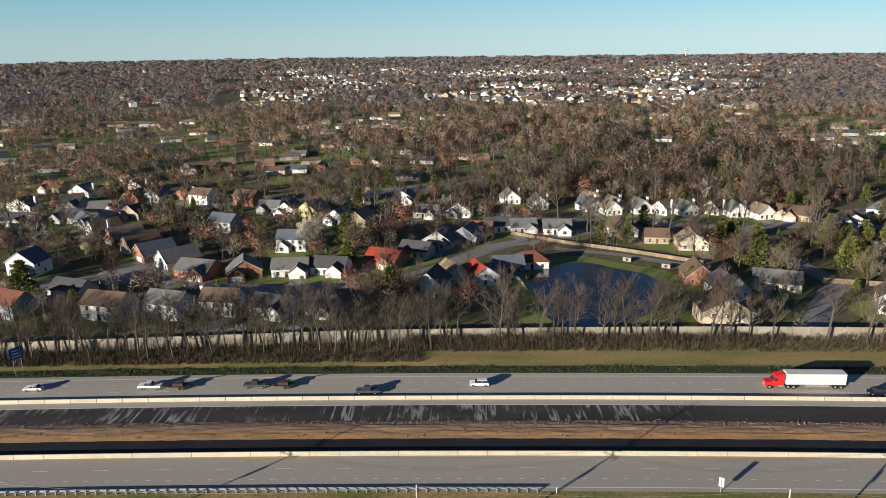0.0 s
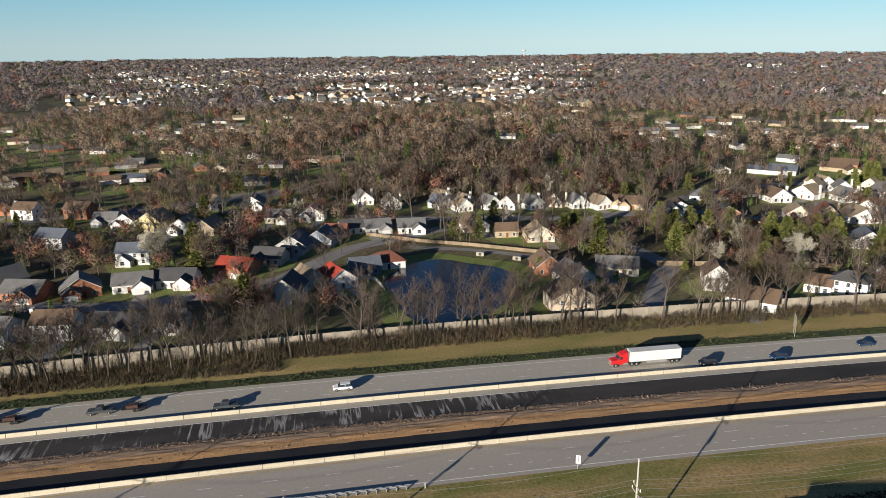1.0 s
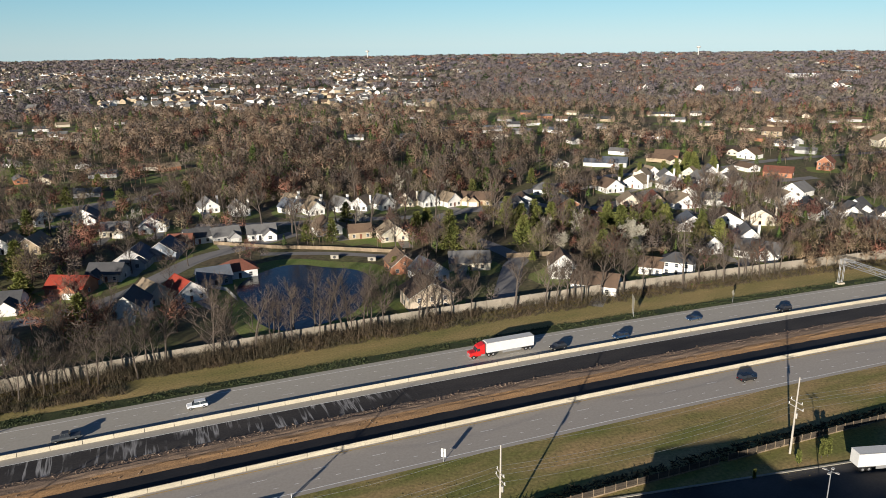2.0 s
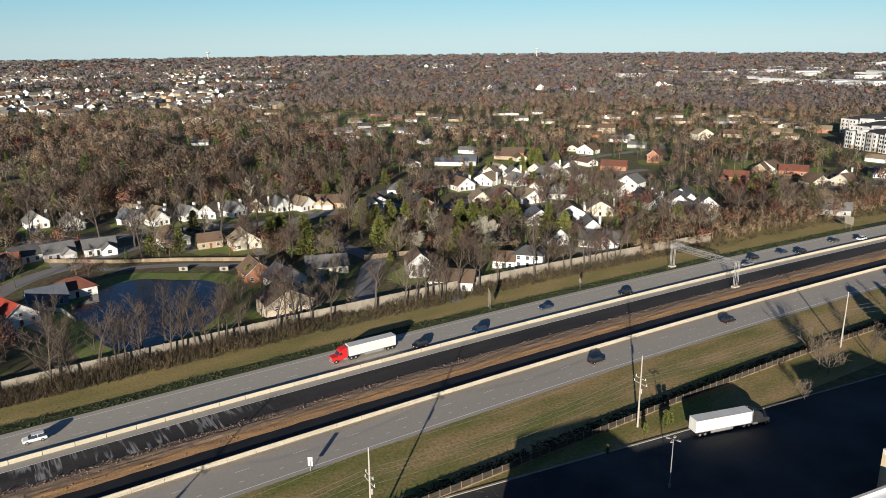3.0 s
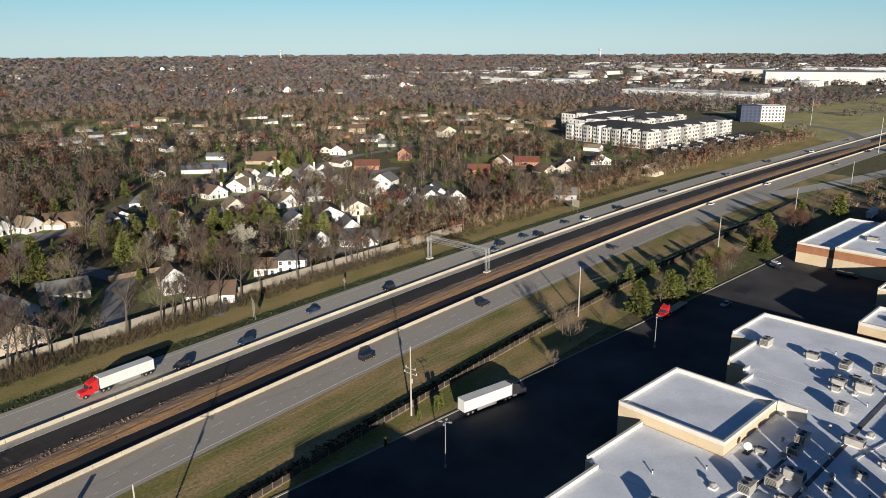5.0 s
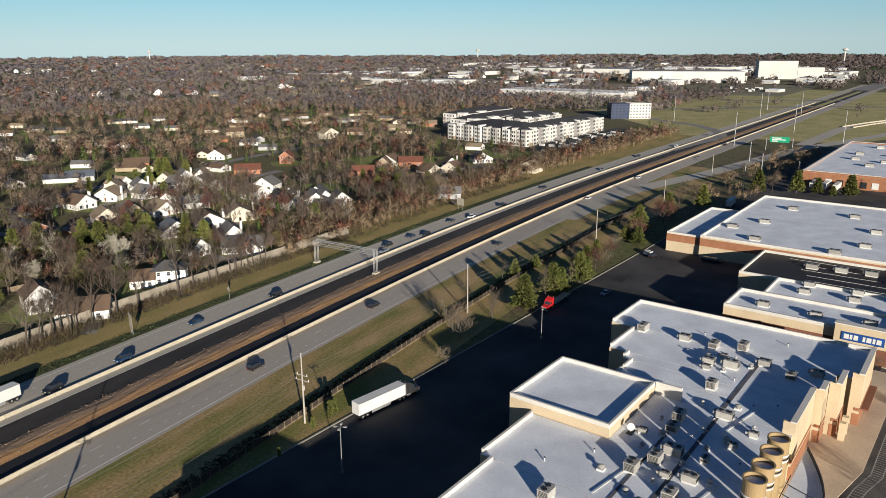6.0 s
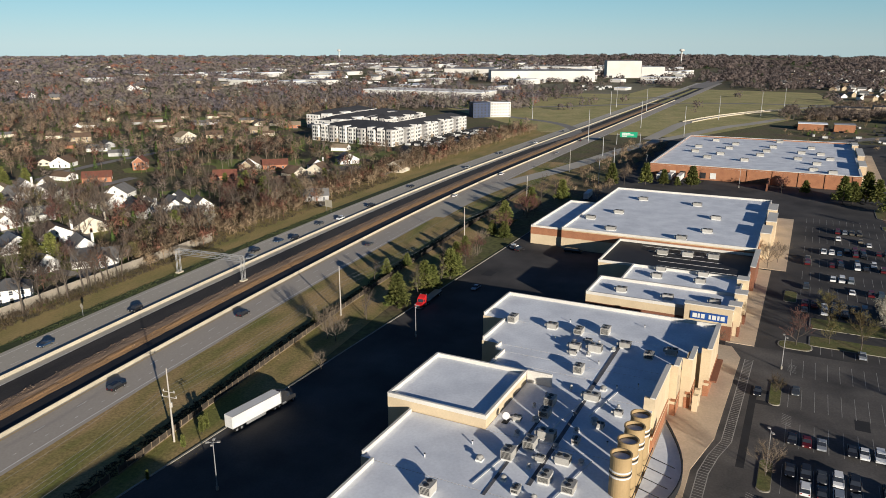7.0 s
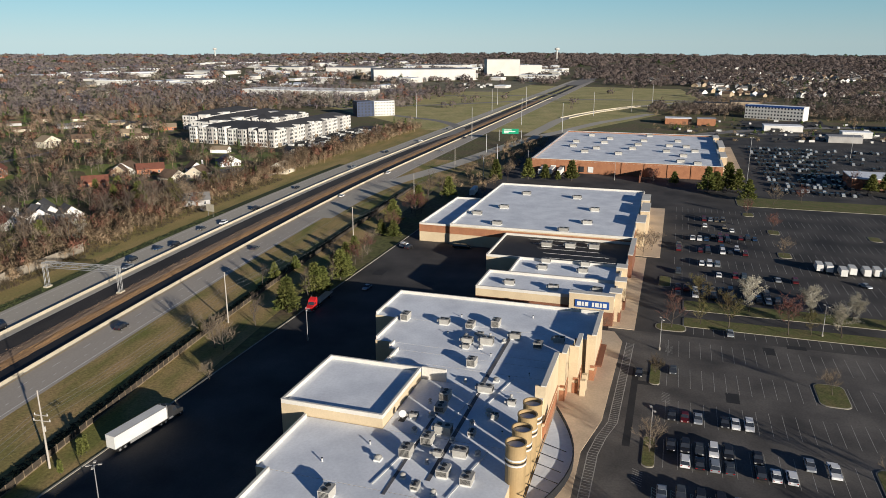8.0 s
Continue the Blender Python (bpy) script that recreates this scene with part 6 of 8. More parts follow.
house(297.6, 409.1, -41, 16.5, 11.9, 1, "r", "grey", "slate", "")
house(350.7, 420.2, -45, 16.5, 11.9, 1, "r", "brick", "brown", "")
house(363.9, 331.6, -53, 16.5, 11.9, 1, "r", "brick", "redbrown", "")
house(403.5, 394.6, -72, 13.7, 12.0, 1, "g", "white", "brown", "")
house(435.4, 265.1, -85, 15.1, 12.0, 1, "g", "white", "brown", "")
house(438.3, 250.3, -60, 16.5, 11.9, 1, "r", "brick", "redbrown", "")
house(411.0, 221.2, -24, 11.8, 12.0, 1, "g", "cream", "brown", "")
house(426.8, 211.8, -90, 11.9, 12.0, 1, "g", "cream", "brown", "")
house(473.0, 212.3, -51, 14.0, 12.0, 1, "g", "white", "slate", "")
house(449.9, 166.1, -96, 12.5, 12.0, 1, "g", "cream", "tan", "")
house(357.3, 178.8, -63, 11.1, 8.0, 1, "r", "white", "brown", "")
house(512.1, 479.0, -47, 16.5, 11.9, 2, "r", "tan", "brown", "")
house(539.1, 393.6, -22, 14.9, 12.0, 2, "g", "cream", "tan", "")
house(575.0, 387.3, -56, 16.5, 11.9, 1, "r", "tan", "brown", "")
house(619.1, 368.5, -59, 16.5, 11.9, 1, "r", "tan", "tan", "")
house(667.8, 359.2, -62, 16.5, 11.9, 1, "r", "brick", "tan", "")
house(161.3, 341.4, -35, 15.2, 10.9, 1, "r", "tan", "brown", "w")
house(70.4, 375.2, 27, 9.0, 9.5, 1, "g", "white", "tan", "c")
house(80.6, 366.0, 20, 7.4, 9.3, 1, "g", "white", "tan", "c")
house(274.5, 349.7, -52, 8.2, 10.5, 2, "g", "cream", "tan", "")
house(292.0, 349.3, -28, 8.9, 12.0, 1, "g", "white", "grey", "c")
house(312.0, 350.4, -56, 9.6, 10.5, 1, "g", "cream", "tan", "")
house(318.9, 341.9, -31, 8.2, 12.0, 2, "g", "white", "grey", "c")
house(333.3, 341.0, -58, 8.9, 10.5, 1, "g", "white", "tan", "")
house(240.9, 296.1, -27, 9.6, 12.0, 1, "g", "tan", "redbrown", "c")
house(264.2, 295.3, -56, 8.2, 10.5, 2, "g", "white", "redbrown", "")
house(299.5, 251.7, -38, 8.9, 12.0, 1, "g", "white", "darkgrey", "c")
house(318.4, 240.8, -67, 9.6, 10.5, 1, "g", "white", "darkgrey", "")
house(224.8, 216.8, -34, 8.2, 12.0, 2, "g", "white", "grey", "c")
house(424.7, 263.4, -72, 8.9, 10.5, 1, "g", "tan", "brown", "")
house(442.9, 222.0, -51, 9.6, 12.0, 1, "g", "white", "brown", "c")
house(409.3, 335.8, -65, 8.2, 10.5, 2, "g", "brick", "redbrown", "")


house(-198.0, 300.0, -12, 13.0, 9.6, 1, "r", "grey", "darkgrey", "w")
house(-216.0, 318.0, -8, 14.0, 10.0, 1, "r", "tan", "darkgrey", "w")
house(-176.0, 338.0, -25, 13.0, 10.0, 1, "r", "grey", "slate", "w")
house(-160.0, 352.0, -20, 12.0, 10.0, 1, "g", "tan", "darkgrey", "w")
house(-205.0, 378.0, -10, 14.0, 10.0, 1, "r", "grey", "darkgrey", "w")
house(-228.0, 372.0, -6, 13.0, 10.0, 1, "g", "white", "darkgrey", "c")
house(-150.0, 400.0, -18, 12.0, 10.0, 1, "g", "brick", "redbrown", "")
house(-138.0, 388.0, -20, 12.0, 10.0, 2, "r", "white", "brown", "c")
house(-215.0, 410.0, -12, 13.0, 10.0, 1, "g", "white", "grey", "c")
house(-240.0, 425.0, -12, 13.0, 10.0, 1, "r", "tan", "redbrown", "w")
house(-190.0, 425.0, -12, 12.0, 10.0, 1, "g", "cream", "grey", "c")
house(2.0, 352.0, -10, 12.0, 10.0, 1, "g", "white", "slate", "w")
house(-14.0, 350.0, -16, 12.0, 9.0, 1, "r", "cream", "grey", "w")

house(299.0, 243.8, -48, 11, 12, 1, "g", "white", "grey", "")
house(304.3, 230.7, -60, 11, 12, 1, "g", "white", "grey", "")
house(310.3, 221.0, -40, 10, 11, 1, "g", "white", "darkgrey", "")
house(293.8, 216.4, -70, 12, 9, 1, "r", "white", "grey", "")
house(350.5, 176.6, -60, 13, 9, 1, "r", "grey", "grey", "")
house(391.2, 258.9, -58, 14, 10, 1, "r", "brick", "redbrown", "")
house(379.8, 213.1, -62, 13, 10, 1, "r", "cream", "brown", "")


# ---------- streets, drives, lawns ----------
ribbon([(-150.9, 243.7), (-134.5, 251.8), (-118.4, 258.4), (-97.5, 247.8), (-64.8, 239.6), (-41.6, 243.6), (-22.1, 249.6), (-8.1, 261.0), (2.7, 275.9), (17.2, 294.0), (37.3, 304.6), (60, 318)], 8.5, 0.06, "road_court", M_STREET, "grey residential street")
structure(Build().prism([(-122 + 13 * math.cos(k * 0.4), 259 + 13 * math.sin(k * 0.4)) for k in range(16)], 0.0, 0.07).obj("road_cul_de_sac", M_STREET), "grey round end of a cul-de-sac", "road")
ribbon([(-240, 285), (-196, 298), (-180, 305), (-167, 314), (-144, 308), (-122, 284), (-121, 262)], 9, 0.065, "road_upper", M_STREET, "grey residential street")
ribbon([(-190, 355), (-120, 385), (-78, 399), (-54, 406), (-22, 417), (1, 433), (10, 444), (40, 470)], 9, 0.06, "road_back", M_STREET, "grey residential street")
structure(Build().prism([(-40, 410), (5, 428), (0, 442), (-44, 424)], 0, 0.075).obj("road_court_lot", M_STREET), "grey asphalt court", "road")
ribbon([(103.0, 197.5), (114.3, 215.6), (125, 232), (131.9, 243), (128, 275), (121, 303), (133, 320), (146, 326), (163, 325), (187, 336)], 8, 0.06, "road_lane", M_STREET, "grey residential lane in the shade")
ribbon([(20, 352), (59, 339), (86, 334), (128, 322)], 7.5, 0.062, "road_row", M_STREET, "grey residential street")
ribbon([(146, 326), (179, 335), (199, 306), (220, 305), (270, 328), (319, 321), (380, 318)], 8, 0.064, "road_loop", M_STREET, "grey residential street")
ribbon([(187, 336), (201, 356), (273, 378), (331, 367), (412, 379), (520, 372)], 8, 0.062, "road_ridge", M_STREET, "grey residential street")
ribbon([(40.3, 289.9), (65.8, 279.2), (91.3, 261.1)], 4.5, 0.07, "road_bank", M_STREET, "narrow paved path above the pond")


lawns, drives = Build(), Build()
lr = random.Random(17)
for o in [o for o in scene.objects if o.parent is None and o.name.startswith("house")]:
    m = o.matrix_basis
    k = 12
    ph = lr.uniform(0, 6)
    pts = [m @ Vector((lr.uniform(9, 14) * math.cos(6.283 * i / k + ph), lr.uniform(9, 15) * math.sin(6.283 * i / k + ph) - 2, 0)) for i in range(k)]
    z = 0.02 + lr.uniform(0, 0.02)
    lawns.face(*[(p.x, p.y, z) for p in pts])
    if lr.random() < 0.6:
        s = lr.choice((-3, 3))
        a = [m @ Vector(v) for v in ((s - 2.4, -17, 0), (s + 2.4, -17, 0), (s + 2.2, -4, 0), (s - 2.2, -4, 0))]
        drives.face(*[(p.x, p.y, 0.055) for p in a])
structure(lawns.obj("lawn", M_LAWN), "green lawns round the houses", "grass")
structure(drives.obj("driveway", M_DRIVE), "pale concrete driveways before the garages", "driveway")


def bridge_rails(pts, width, name, label):
    """Low concrete walls along both edges of a ramp."""
    ob = thing(name, Matrix(), label, "barrier", kind="structure")
    for side in (-1, 1):
        b = Build()
        for (x0, y0), (x1, y1) in zip(pts[:-1], pts[1:]):
            L = math.hypot(x1 - x0, y1 - y0)
            b.box(0, L, side * width / 2 - 0.2, side * width / 2 + 0.2, 0, 1.1, pose(x0, y0, 0.1, 0, 0, math.degrees(math.atan2(y1 - y0, x1 - x0))))
        b.obj("rail_wall", M_CONC, ob)


bridge_rails([(831, -26), (876, -46), (921, -70), (968, -101), (1014, -136)], 10, "ramp_barrier", "pale concrete barrier walls along the ramp")

# pond with a grassy bank, culvert heads and a board fence
def pond_outline(grow, n=40):
    pts = []
    for k in range(n):
        a = 2 * math.pi * k / n
        r = 1 + 0.08 * math.sin(3 * a + 1) + 0.05 * math.sin(5 * a)
        pts.append((46.5 + (22.5 + grow) * r * math.cos(a) + 0.10 * 30 * math.sin(a), 236 + (33 + grow) * r * math.sin(a)))
    return pts


structure(Build().prism(pond_outline(9), 0.0, 0.10).obj("bank", M_LAWN), "grassy bank round the pond", "grass")
structure(Build().prism(pond_outline(0), 0.0, 0.14).obj("water", M_WATER), "dark blue still pond water", "water")
for x, y in ((66.0, 270.5), (78.5, 261.5)):
    ob = thing("culvert_head", pose(x, y, 0.05, 0, 0, -30), "pale concrete culvert mouth in the pond bank", "culvert", "culverts")
    Build().box(-1.6, 1.6, -0.2, 0.6, 0, 1.5).obj("head_wall", M_KERB, ob)
    Build().tube((0, -0.26, 0.75), (0, 0.4, 0.75), 0.6, 0.6, 14, True).obj("pipe", M_DARK, ob, "dark pipe mouth")


def run_fence(pts, name, material, h, label, pitch=2.4):
    ob = thing(name, Matrix(), label, "fence", kind="structure")
    me = Build().box(0, pitch - 0.02, -0.03, 0.03, 0.05, h).box(0, pitch, 0.03, 0.07, h * 0.25, h * 0.25 + 0.1).box(0, pitch, 0.03, 0.07, h * 0.8, h * 0.8 + 0.1).mesh("panel", material)
    po = Build().box(-0.07, 0.07, -0.07, 0.07, 0, h + 0.1).mesh("post", material)
    for (x0, y0), (x1, y1) in zip(pts[:-1], pts[1:]):
        L = math.hypot(x1 - x0, y1 - y0)
        n = max(1, round(L / pitch))
        a = math.degrees(math.atan2(y1 - y0, x1 - x0))
        for k in range(n):
            m = pose(x0 + (x1 - x0) * k / n, y0 + (y1 - y0) * k / n, 0, 0, 0, a) @ Matrix.Diagonal((L / n / pitch, 1, 1, 1))
            put("panel", me, ob, "", m), put("post", po, ob, "", m)


run_fence([(24.5, 313.7), (45.9, 296.9), (67.1, 284.9), (94.0, 266.1)], "board_fence", M_WOOD, 1.5, "tan wooden board fence above the pond")
run_fence([(128, 243), (165, 233), (190, 225)], "board_fence", M_WOOD, 1.9, "weathered wooden board fence behind gardens")
run_fence([(-165, 225), (-120, 232)], "board_fence", M_WOOD, 1.8, "weathered wooden garden fence")
run_fence([(10, 262), (22, 248), (24, 236)], "board_fence", M_WHITE, 1.4, "white garden fence beside the pond")
run_fence([(215, 345), (260, 352), (300, 350)], "board_fence", M_WHITE, 1.6, "white garden fence")

# ---------- apartments, hotels, sheds beyond ----------
def long_block(name, m, L, W, floors, wall, roof, label, category, bays, per=3.1, accent=None):
    """A flat-roofed block with rows of windows along both long sides and set-back bays."""
    ob = thing(name, m, label, category)
    h = per * floors
    Build().box(0, L, 0, W, 0, h).obj("wall", wall, ob)
    Build().box(0.4, L - 0.4, 0.4, W - 0.4, h, h + 0.3).obj("roof", roof, ob, "dark flat roof")
    rim(Build(), 0, L, 0, W, h, h + 0.5, 0.3).obj("parapet", wall, ob)
    if accent:
        hip_roof(Build(), L * 0.96, W * 0.8, 0, 2.2, 0).obj("upper_roof", roof, ob, "dark low hipped roof", pose(L / 2, W / 2, h + 0.3))
    pane = Build().box(-0.85, 0.85, -0.06, 0.03, 0, 1.6).mesh("window", M_GLASS)
    pitch = L / bays
    for k in range(bays):
        if accent and k % 3 == 1:
            Build().box(pitch * k + 0.3, pitch * (k + 1) - 0.3, -0.9, 2.5, 0, h + (0.6, 1.6, 2.2)[(k // 3) % 3]).obj("bay", accent, ob, "projecting bay")
        y = -0.92 if accent and k % 3 == 1 else 0
        for f in range(floors):
            put("window", pane, ob, "", pose(pitch * (k + 0.5), y, per * f + 0.9))
            if f and accent and k % 3 == 2:
                Build().box(pitch * k + 0.8, pitch * (k + 1) - 0.8, -1.3, 0, per * f, per * f + 0.12).obj("balcony", M_DARK, ob, "dark balcony")
    for k in range(max(2, int(W / 5))):
        for f in range(floors):
            put("window", pane, ob, "", pose(0, W - (k + 0.5) * W / max(2, int(W / 5)), per * f + 0.9, 0, 0, -90))
    return ob


M_APT = mat("apartment_white", (0.66, 0.64, 0.60), (0.57, 0.55, 0.51), 6, 0.5, 0.8, 0.05)
M_APT_D = mat("apartment_grey", (0.40, 0.38, 0.36), None, 6, 0.5, 0.8, 0.08)
M_APT_K = mat("dark_core_wall", (0.060, 0.058, 0.060), None, 4, 0.5, 0.7, 0.1)
M_APT_ROOF = mat("charcoal_shingles", (0.050, 0.050, 0.054), (0.036, 0.036, 0.040), 8, 0.6, 0.9, 0.15)
M_APT_B = mat("tan_brick_base", (0.36, 0.28, 0.20), None, 3, 0.3, 0.9, 0.15)


def apartments(m, L, W, label, bays, end_bays, floors=4, per=3.2):
    """A white apartment block: projecting bays with paired windows, dark balcony recesses between, dark hipped roof, white roof gables."""
    ob = thing("apartment_building", m, label, "apartment building")
    h = per * floors
    # one near-black core, set back behind the white bays
    Build().box(1.4, L - 1.4, 1.4, W - 1.4, 0, h).obj("wall", M_APT_K, ob, "dark wall of the recesses")
    hip_roof(Build(), L - 1.4, W - 1.4, 0, 4.2, 0.3).obj("roof", M_APT_ROOF, ob, "dark shingled hipped roof", pose(L / 2, W / 2, h + 0.2))
    pane = Build().box(-0.6, 0.6, -0.05, 0.03, 0, 1.7).mesh("window", M_GLASS)
    slab_ = Build().box(-1.1, 1.1, -1.2, 0.0, 0, 0.16).box(-1.1, 1.1, -1.2, -1.14, 0.16, 1.1).mesh("balcony", M_APT_D)
    rr = random.Random(int(L))

    def front(n, length, place):
        pitch = length / n
        for k in range(n):
            top = h + (0.5, 0.5, 1.9, 0.5, 1.1)[k % 5]
            w = pitch - (2.6 if k % 2 else 0.9)
            x0 = pitch * k + 0.2
            depth = (7.0 if k % 5 == 2 else 2.4)
            out = (0.0, -1.3, -0.4)[k % 3]
            Build().box(x0, x0 + w, out, depth, per if k % 4 == 1 else 0, top).obj("bay", M_APT if k % 6 != 4 else M_APT_D, ob, "white projecting bay", place)
            if k % 4 == 1:
                Build().box(x0, x0 + w, out, depth, 0, per).obj("brick_base", M_APT_B, ob, "tan brick ground storey", place)
            for f in range(floors):
                for s in (0.27, 0.73) if w > 3 else (0.5,):
                    put("window", pane, ob, "", place @ pose(x0 + w * s, out, per * f + 0.8))
                if k % 2 and f:
                    put("balcony", slab_, ob, "grey balcony with railing", place @ pose(x0 + w + 1.2, 1.4, per * f))

    front(bays, L, Matrix())
    front(end_bays, W, pose(0, W, 0, 0, 0, -90))
    return ob


apartments(pose(583, 294, 0, 0, 0, -105.7), 66, 56, "white apartment wing with balconies and dark hipped roof", 13, 11)
apartments(pose(560.5, 211, 0, 0, 0, -10.5), 142, 24, "long white apartment building with balconies and dark hipped roof", 27, 5)
apartments(pose(646, 247, 0, 0, 0, -10.5), 74, 28, "white apartment wing behind with dark hipped roof", 14, 6)
apartments(pose(618, 283, 0, 0, 0, -10.5), 118, 30, "rear white apartment wing with dark hipped roof", 9, 3)
apartments(pose(668, 318, 0, 0, 0, -10.5), 90, 28, "far white apartment wing with dark hipped roof", 7, 3)
long_block("office_building", pose(817.2, 207.9, 0, 0, 0, -58), 20.5, 16, 5, mat("blue_cladding", (0.008, 0.024, 0.075), None, 4, 0.5, 0.5, 0.1), M_ROOF_K, "dark blue clad hotel wing", "hotel", 5, 3.3)
long_block("office_building", pose(828.2, 190.2, 0, 0, 0, -58), 24.5, 16, 5, M_APT, M_ROOF_K, "cream hotel block with window rows", "hotel", 7, 3.3)
hotel = long_block("hotel", pose(866, -227, 0, 0, 0, -125), 62, 18, 4, M_APT, M_ROOF_W, "white hotel with a blue top band and window rows", "hotel", 18, 3.6)
Build().box(-0.2, 62.2, -0.2, 0.0, 13.2, 15.2).obj("blue_band", M_BLUE, hotel, "blue painted band")


def shed(x, y, turn, L, W, h, wall, roof, label):
    ob = thing("warehouse", pose(x, y, 0, 0, 0, turn), label, "warehouse", "warehouses")
    Build().box(0, L, 0, W, 0, h).obj("wall", wall, ob)
    Build().box(-0.2, L + 0.2, -0.2, W + 0.2, h, h + 0.5).obj("roof", roof, ob, "flat roof")
    for k in range(int(L / 30)):
        Build().box(30 * k + 6, 30 * k + 14, -0.15, 0.1, 0, min(6, h * 0.6)).obj("loading_door", M_DARK, ob)
    return ob


M_ROOF_F = mat("grey_membrane_roof", (0.28, 0.28, 0.29), (0.22, 0.22, 0.23), 15, 2, 0.8, 0.08)
M_SHED = mat("white_cladding", (0.56, 0.54, 0.50), (0.50, 0.475, 0.435), 25, 2, 0.7, 0.06)
ribbed = shed(1099, 461, -100, 205, 60, 12, M_SHED, M_ROOF_W, "long low white warehouse with ribbed roof")
for k in range(20):
    Build().box(10 * k + 3, 10 * k + 7, 0.5, 59.5, 12.5, 13.3).obj("roof_rib", M_ROOF_F, ribbed, "grey roof rib")
shed(1844, 547, -91.4, 124, 80, 21, M_SHED, M_ROOF_F, "long white factory hall with blue base")
shed(1616, 371, -73.8, 230, 110, 24, M_SHED, M_ROOF_F, "large white factory hall with loading doors")
shed(1896, 141, -79.0, 84, 60, 41, M_SHED, M_ROOF_F, "tall cream factory block")
shed(1912, 58, -79.0, 56, 50, 27, M_SHED, M_ROOF_F, "low cream factory wing")
shed(1790, 620, -94, 120, 80, 10, M_SHED, M_ROOF_F, "white warehouse with flat roof")
shed(2150, 860, -100, 150, 90, 12, M_SHED, M_ROOF_F, "white warehouse far off")
shed(2250, 640, -100, 130, 90, 11, M_SHED, M_ROOF_F, "white warehouse far off")
shed(2420, 420, -96, 160, 90, 12, M_SHED, M_ROOF_F, "long white warehouse far off")
shed(1900, 930, -110, 110, 60, 10, M_SHED, M_ROOF_F, "white warehouse with flat roof far off")
shed(1450, 760, -112, 90, 50, 9, M_SHED, M_ROOF_F, "white warehouse with flat roof")
shed(-560, 815, 25, 70, 26, 8, M_SHED, M_ROOF_F, "low white school building")
shed(-500, 800, 25, 40, 24, 7, M_SHED, M_ROOF_F, "low white school wing")
shed(500, 1430, -20, 90, 30, 8, M_SHED, M_ROOF_F, "low white building with flat roof")
shed(441, -179, -100, 40, 26, 6, M_BRICK_D, M_ROOF_W, "small brick restaurant with a white roof band")
shed(787, -128, -98, 26, 16, 6, M_BRICK, M_ROOF_W, "small brick restaurant with pale roof")
shed(776, -158, -98, 18, 14, 7, M_BRICK, M_ROOF_F, "small orange brick restaurant")
shed(735, -212, -100, 34, 18, 5, M_APT, M_ROOF_W, "small pale store with flat roof")
shed(655, -242, -100, 26, 16, 5, M_APT_D, M_ROOF_F, "small grey store with flat roof")
shed(690, -266, -100, 24, 14, 5, M_APT, M_ROOF_W, "small cream store with pale roof")
shed(960, -190, -98, 40, 20, 9, M_APT_B, M_APT_ROOF, "tan brick town houses with dark roof")
shed(985, -240, -98, 34, 20, 9, M_APT_B, M_APT_ROOF, "tan brick town houses with dark roof")
shed(740, -330, -100, 60, 30, 7, M_SHED, M_ROOF_F, "low white store with flat roof")
shed(640, -320, -120, 50, 25, 6, M_BRICK, M_ROOF_K, "low brick store with dark roof")

structure(Build().face((560, 160, 0.05), (720, 150, 0.05), (730, 180, 0.05), (570, 205, 0.05)).obj("parking_lot_far", M_LOT), "asphalt lot beside the apartments", "parking lot")
structure(Build().face((690, -25, 0.04), (830, -105, 0.04), (1060, -230, 0.04), (1400, -250, 0.04), (1500, 40, 0.04), (1000, 320, 0.04), (700, 110, 0.04)).obj("meadow", mat("interchange_grass", (0.46, 0.37, 0.17), (0.28, 0.27, 0.095), 24, 3, 0.95, 0.25, detail=7)), "mown grass inside the interchange", "grass")
structure(Build().face((1280, 60, 0.05), (2000, -60, 0.05), (2600, 300, 0.05), (2300, 1000, 0.05), (1500, 800, 0.05), (1300, 300, 0.05)).obj("industrial_ground", mat("industrial_ground", (0.24, 0.205, 0.15), (0.15, 0.145, 0.07), 60, 5, 0.95, 0.3, detail=8)), "asphalt and turf of an industrial district", "ground")


ribbon([(640, -112), (700, -150), (748, -215), (775, -300), (790, -400)], 15, 0.05, "road_strip", M_STREET, "grey street past the restaurants")
ribbon([(650, -420), (690, -330), (700, -270), (715, -180)], 12, 0.055, "road_strip_back", M_STREET, "grey street behind the lots")
structure(Build().face((760, -290, 0.045), (830, -292, 0.045), (832, -212, 0.045), (770, -205, 0.045)).obj("parking_lot_hotel", M_LOT), "asphalt lot before the hotel", "parking lot")
structure(Build().face((655, -330, 0.045), (735, -330, 0.045), (728, -190, 0.045), (648, -200, 0.045)).obj("parking_lot_strip", M_LOT), "asphalt lot of the commercial strip", "parking lot")


# trailers and cars in the industrial yards, cars beside the apartments
yr = random.Random(44)
pale_rows, dark_rows = Build(), Build()
for _ in range(34):
    x, y, a, n = yr.uniform(1120, 2000), yr.uniform(90, 760), yr.choice((-10, 80)), yr.randrange(8, 26)
    m = pose(x, y, 0.05, 0, 0, a)
    for k in range(n):
        if yr.random() < 0.8:
            (pale_rows if yr.random() < 0.55 else dark_rows).box(4.5 * k, 4.5 * k + 2.6, 0, yr.choice((4.6, 4.6, 13)), 0.1, yr.choice((1.5, 1.8, 3.8)), m)
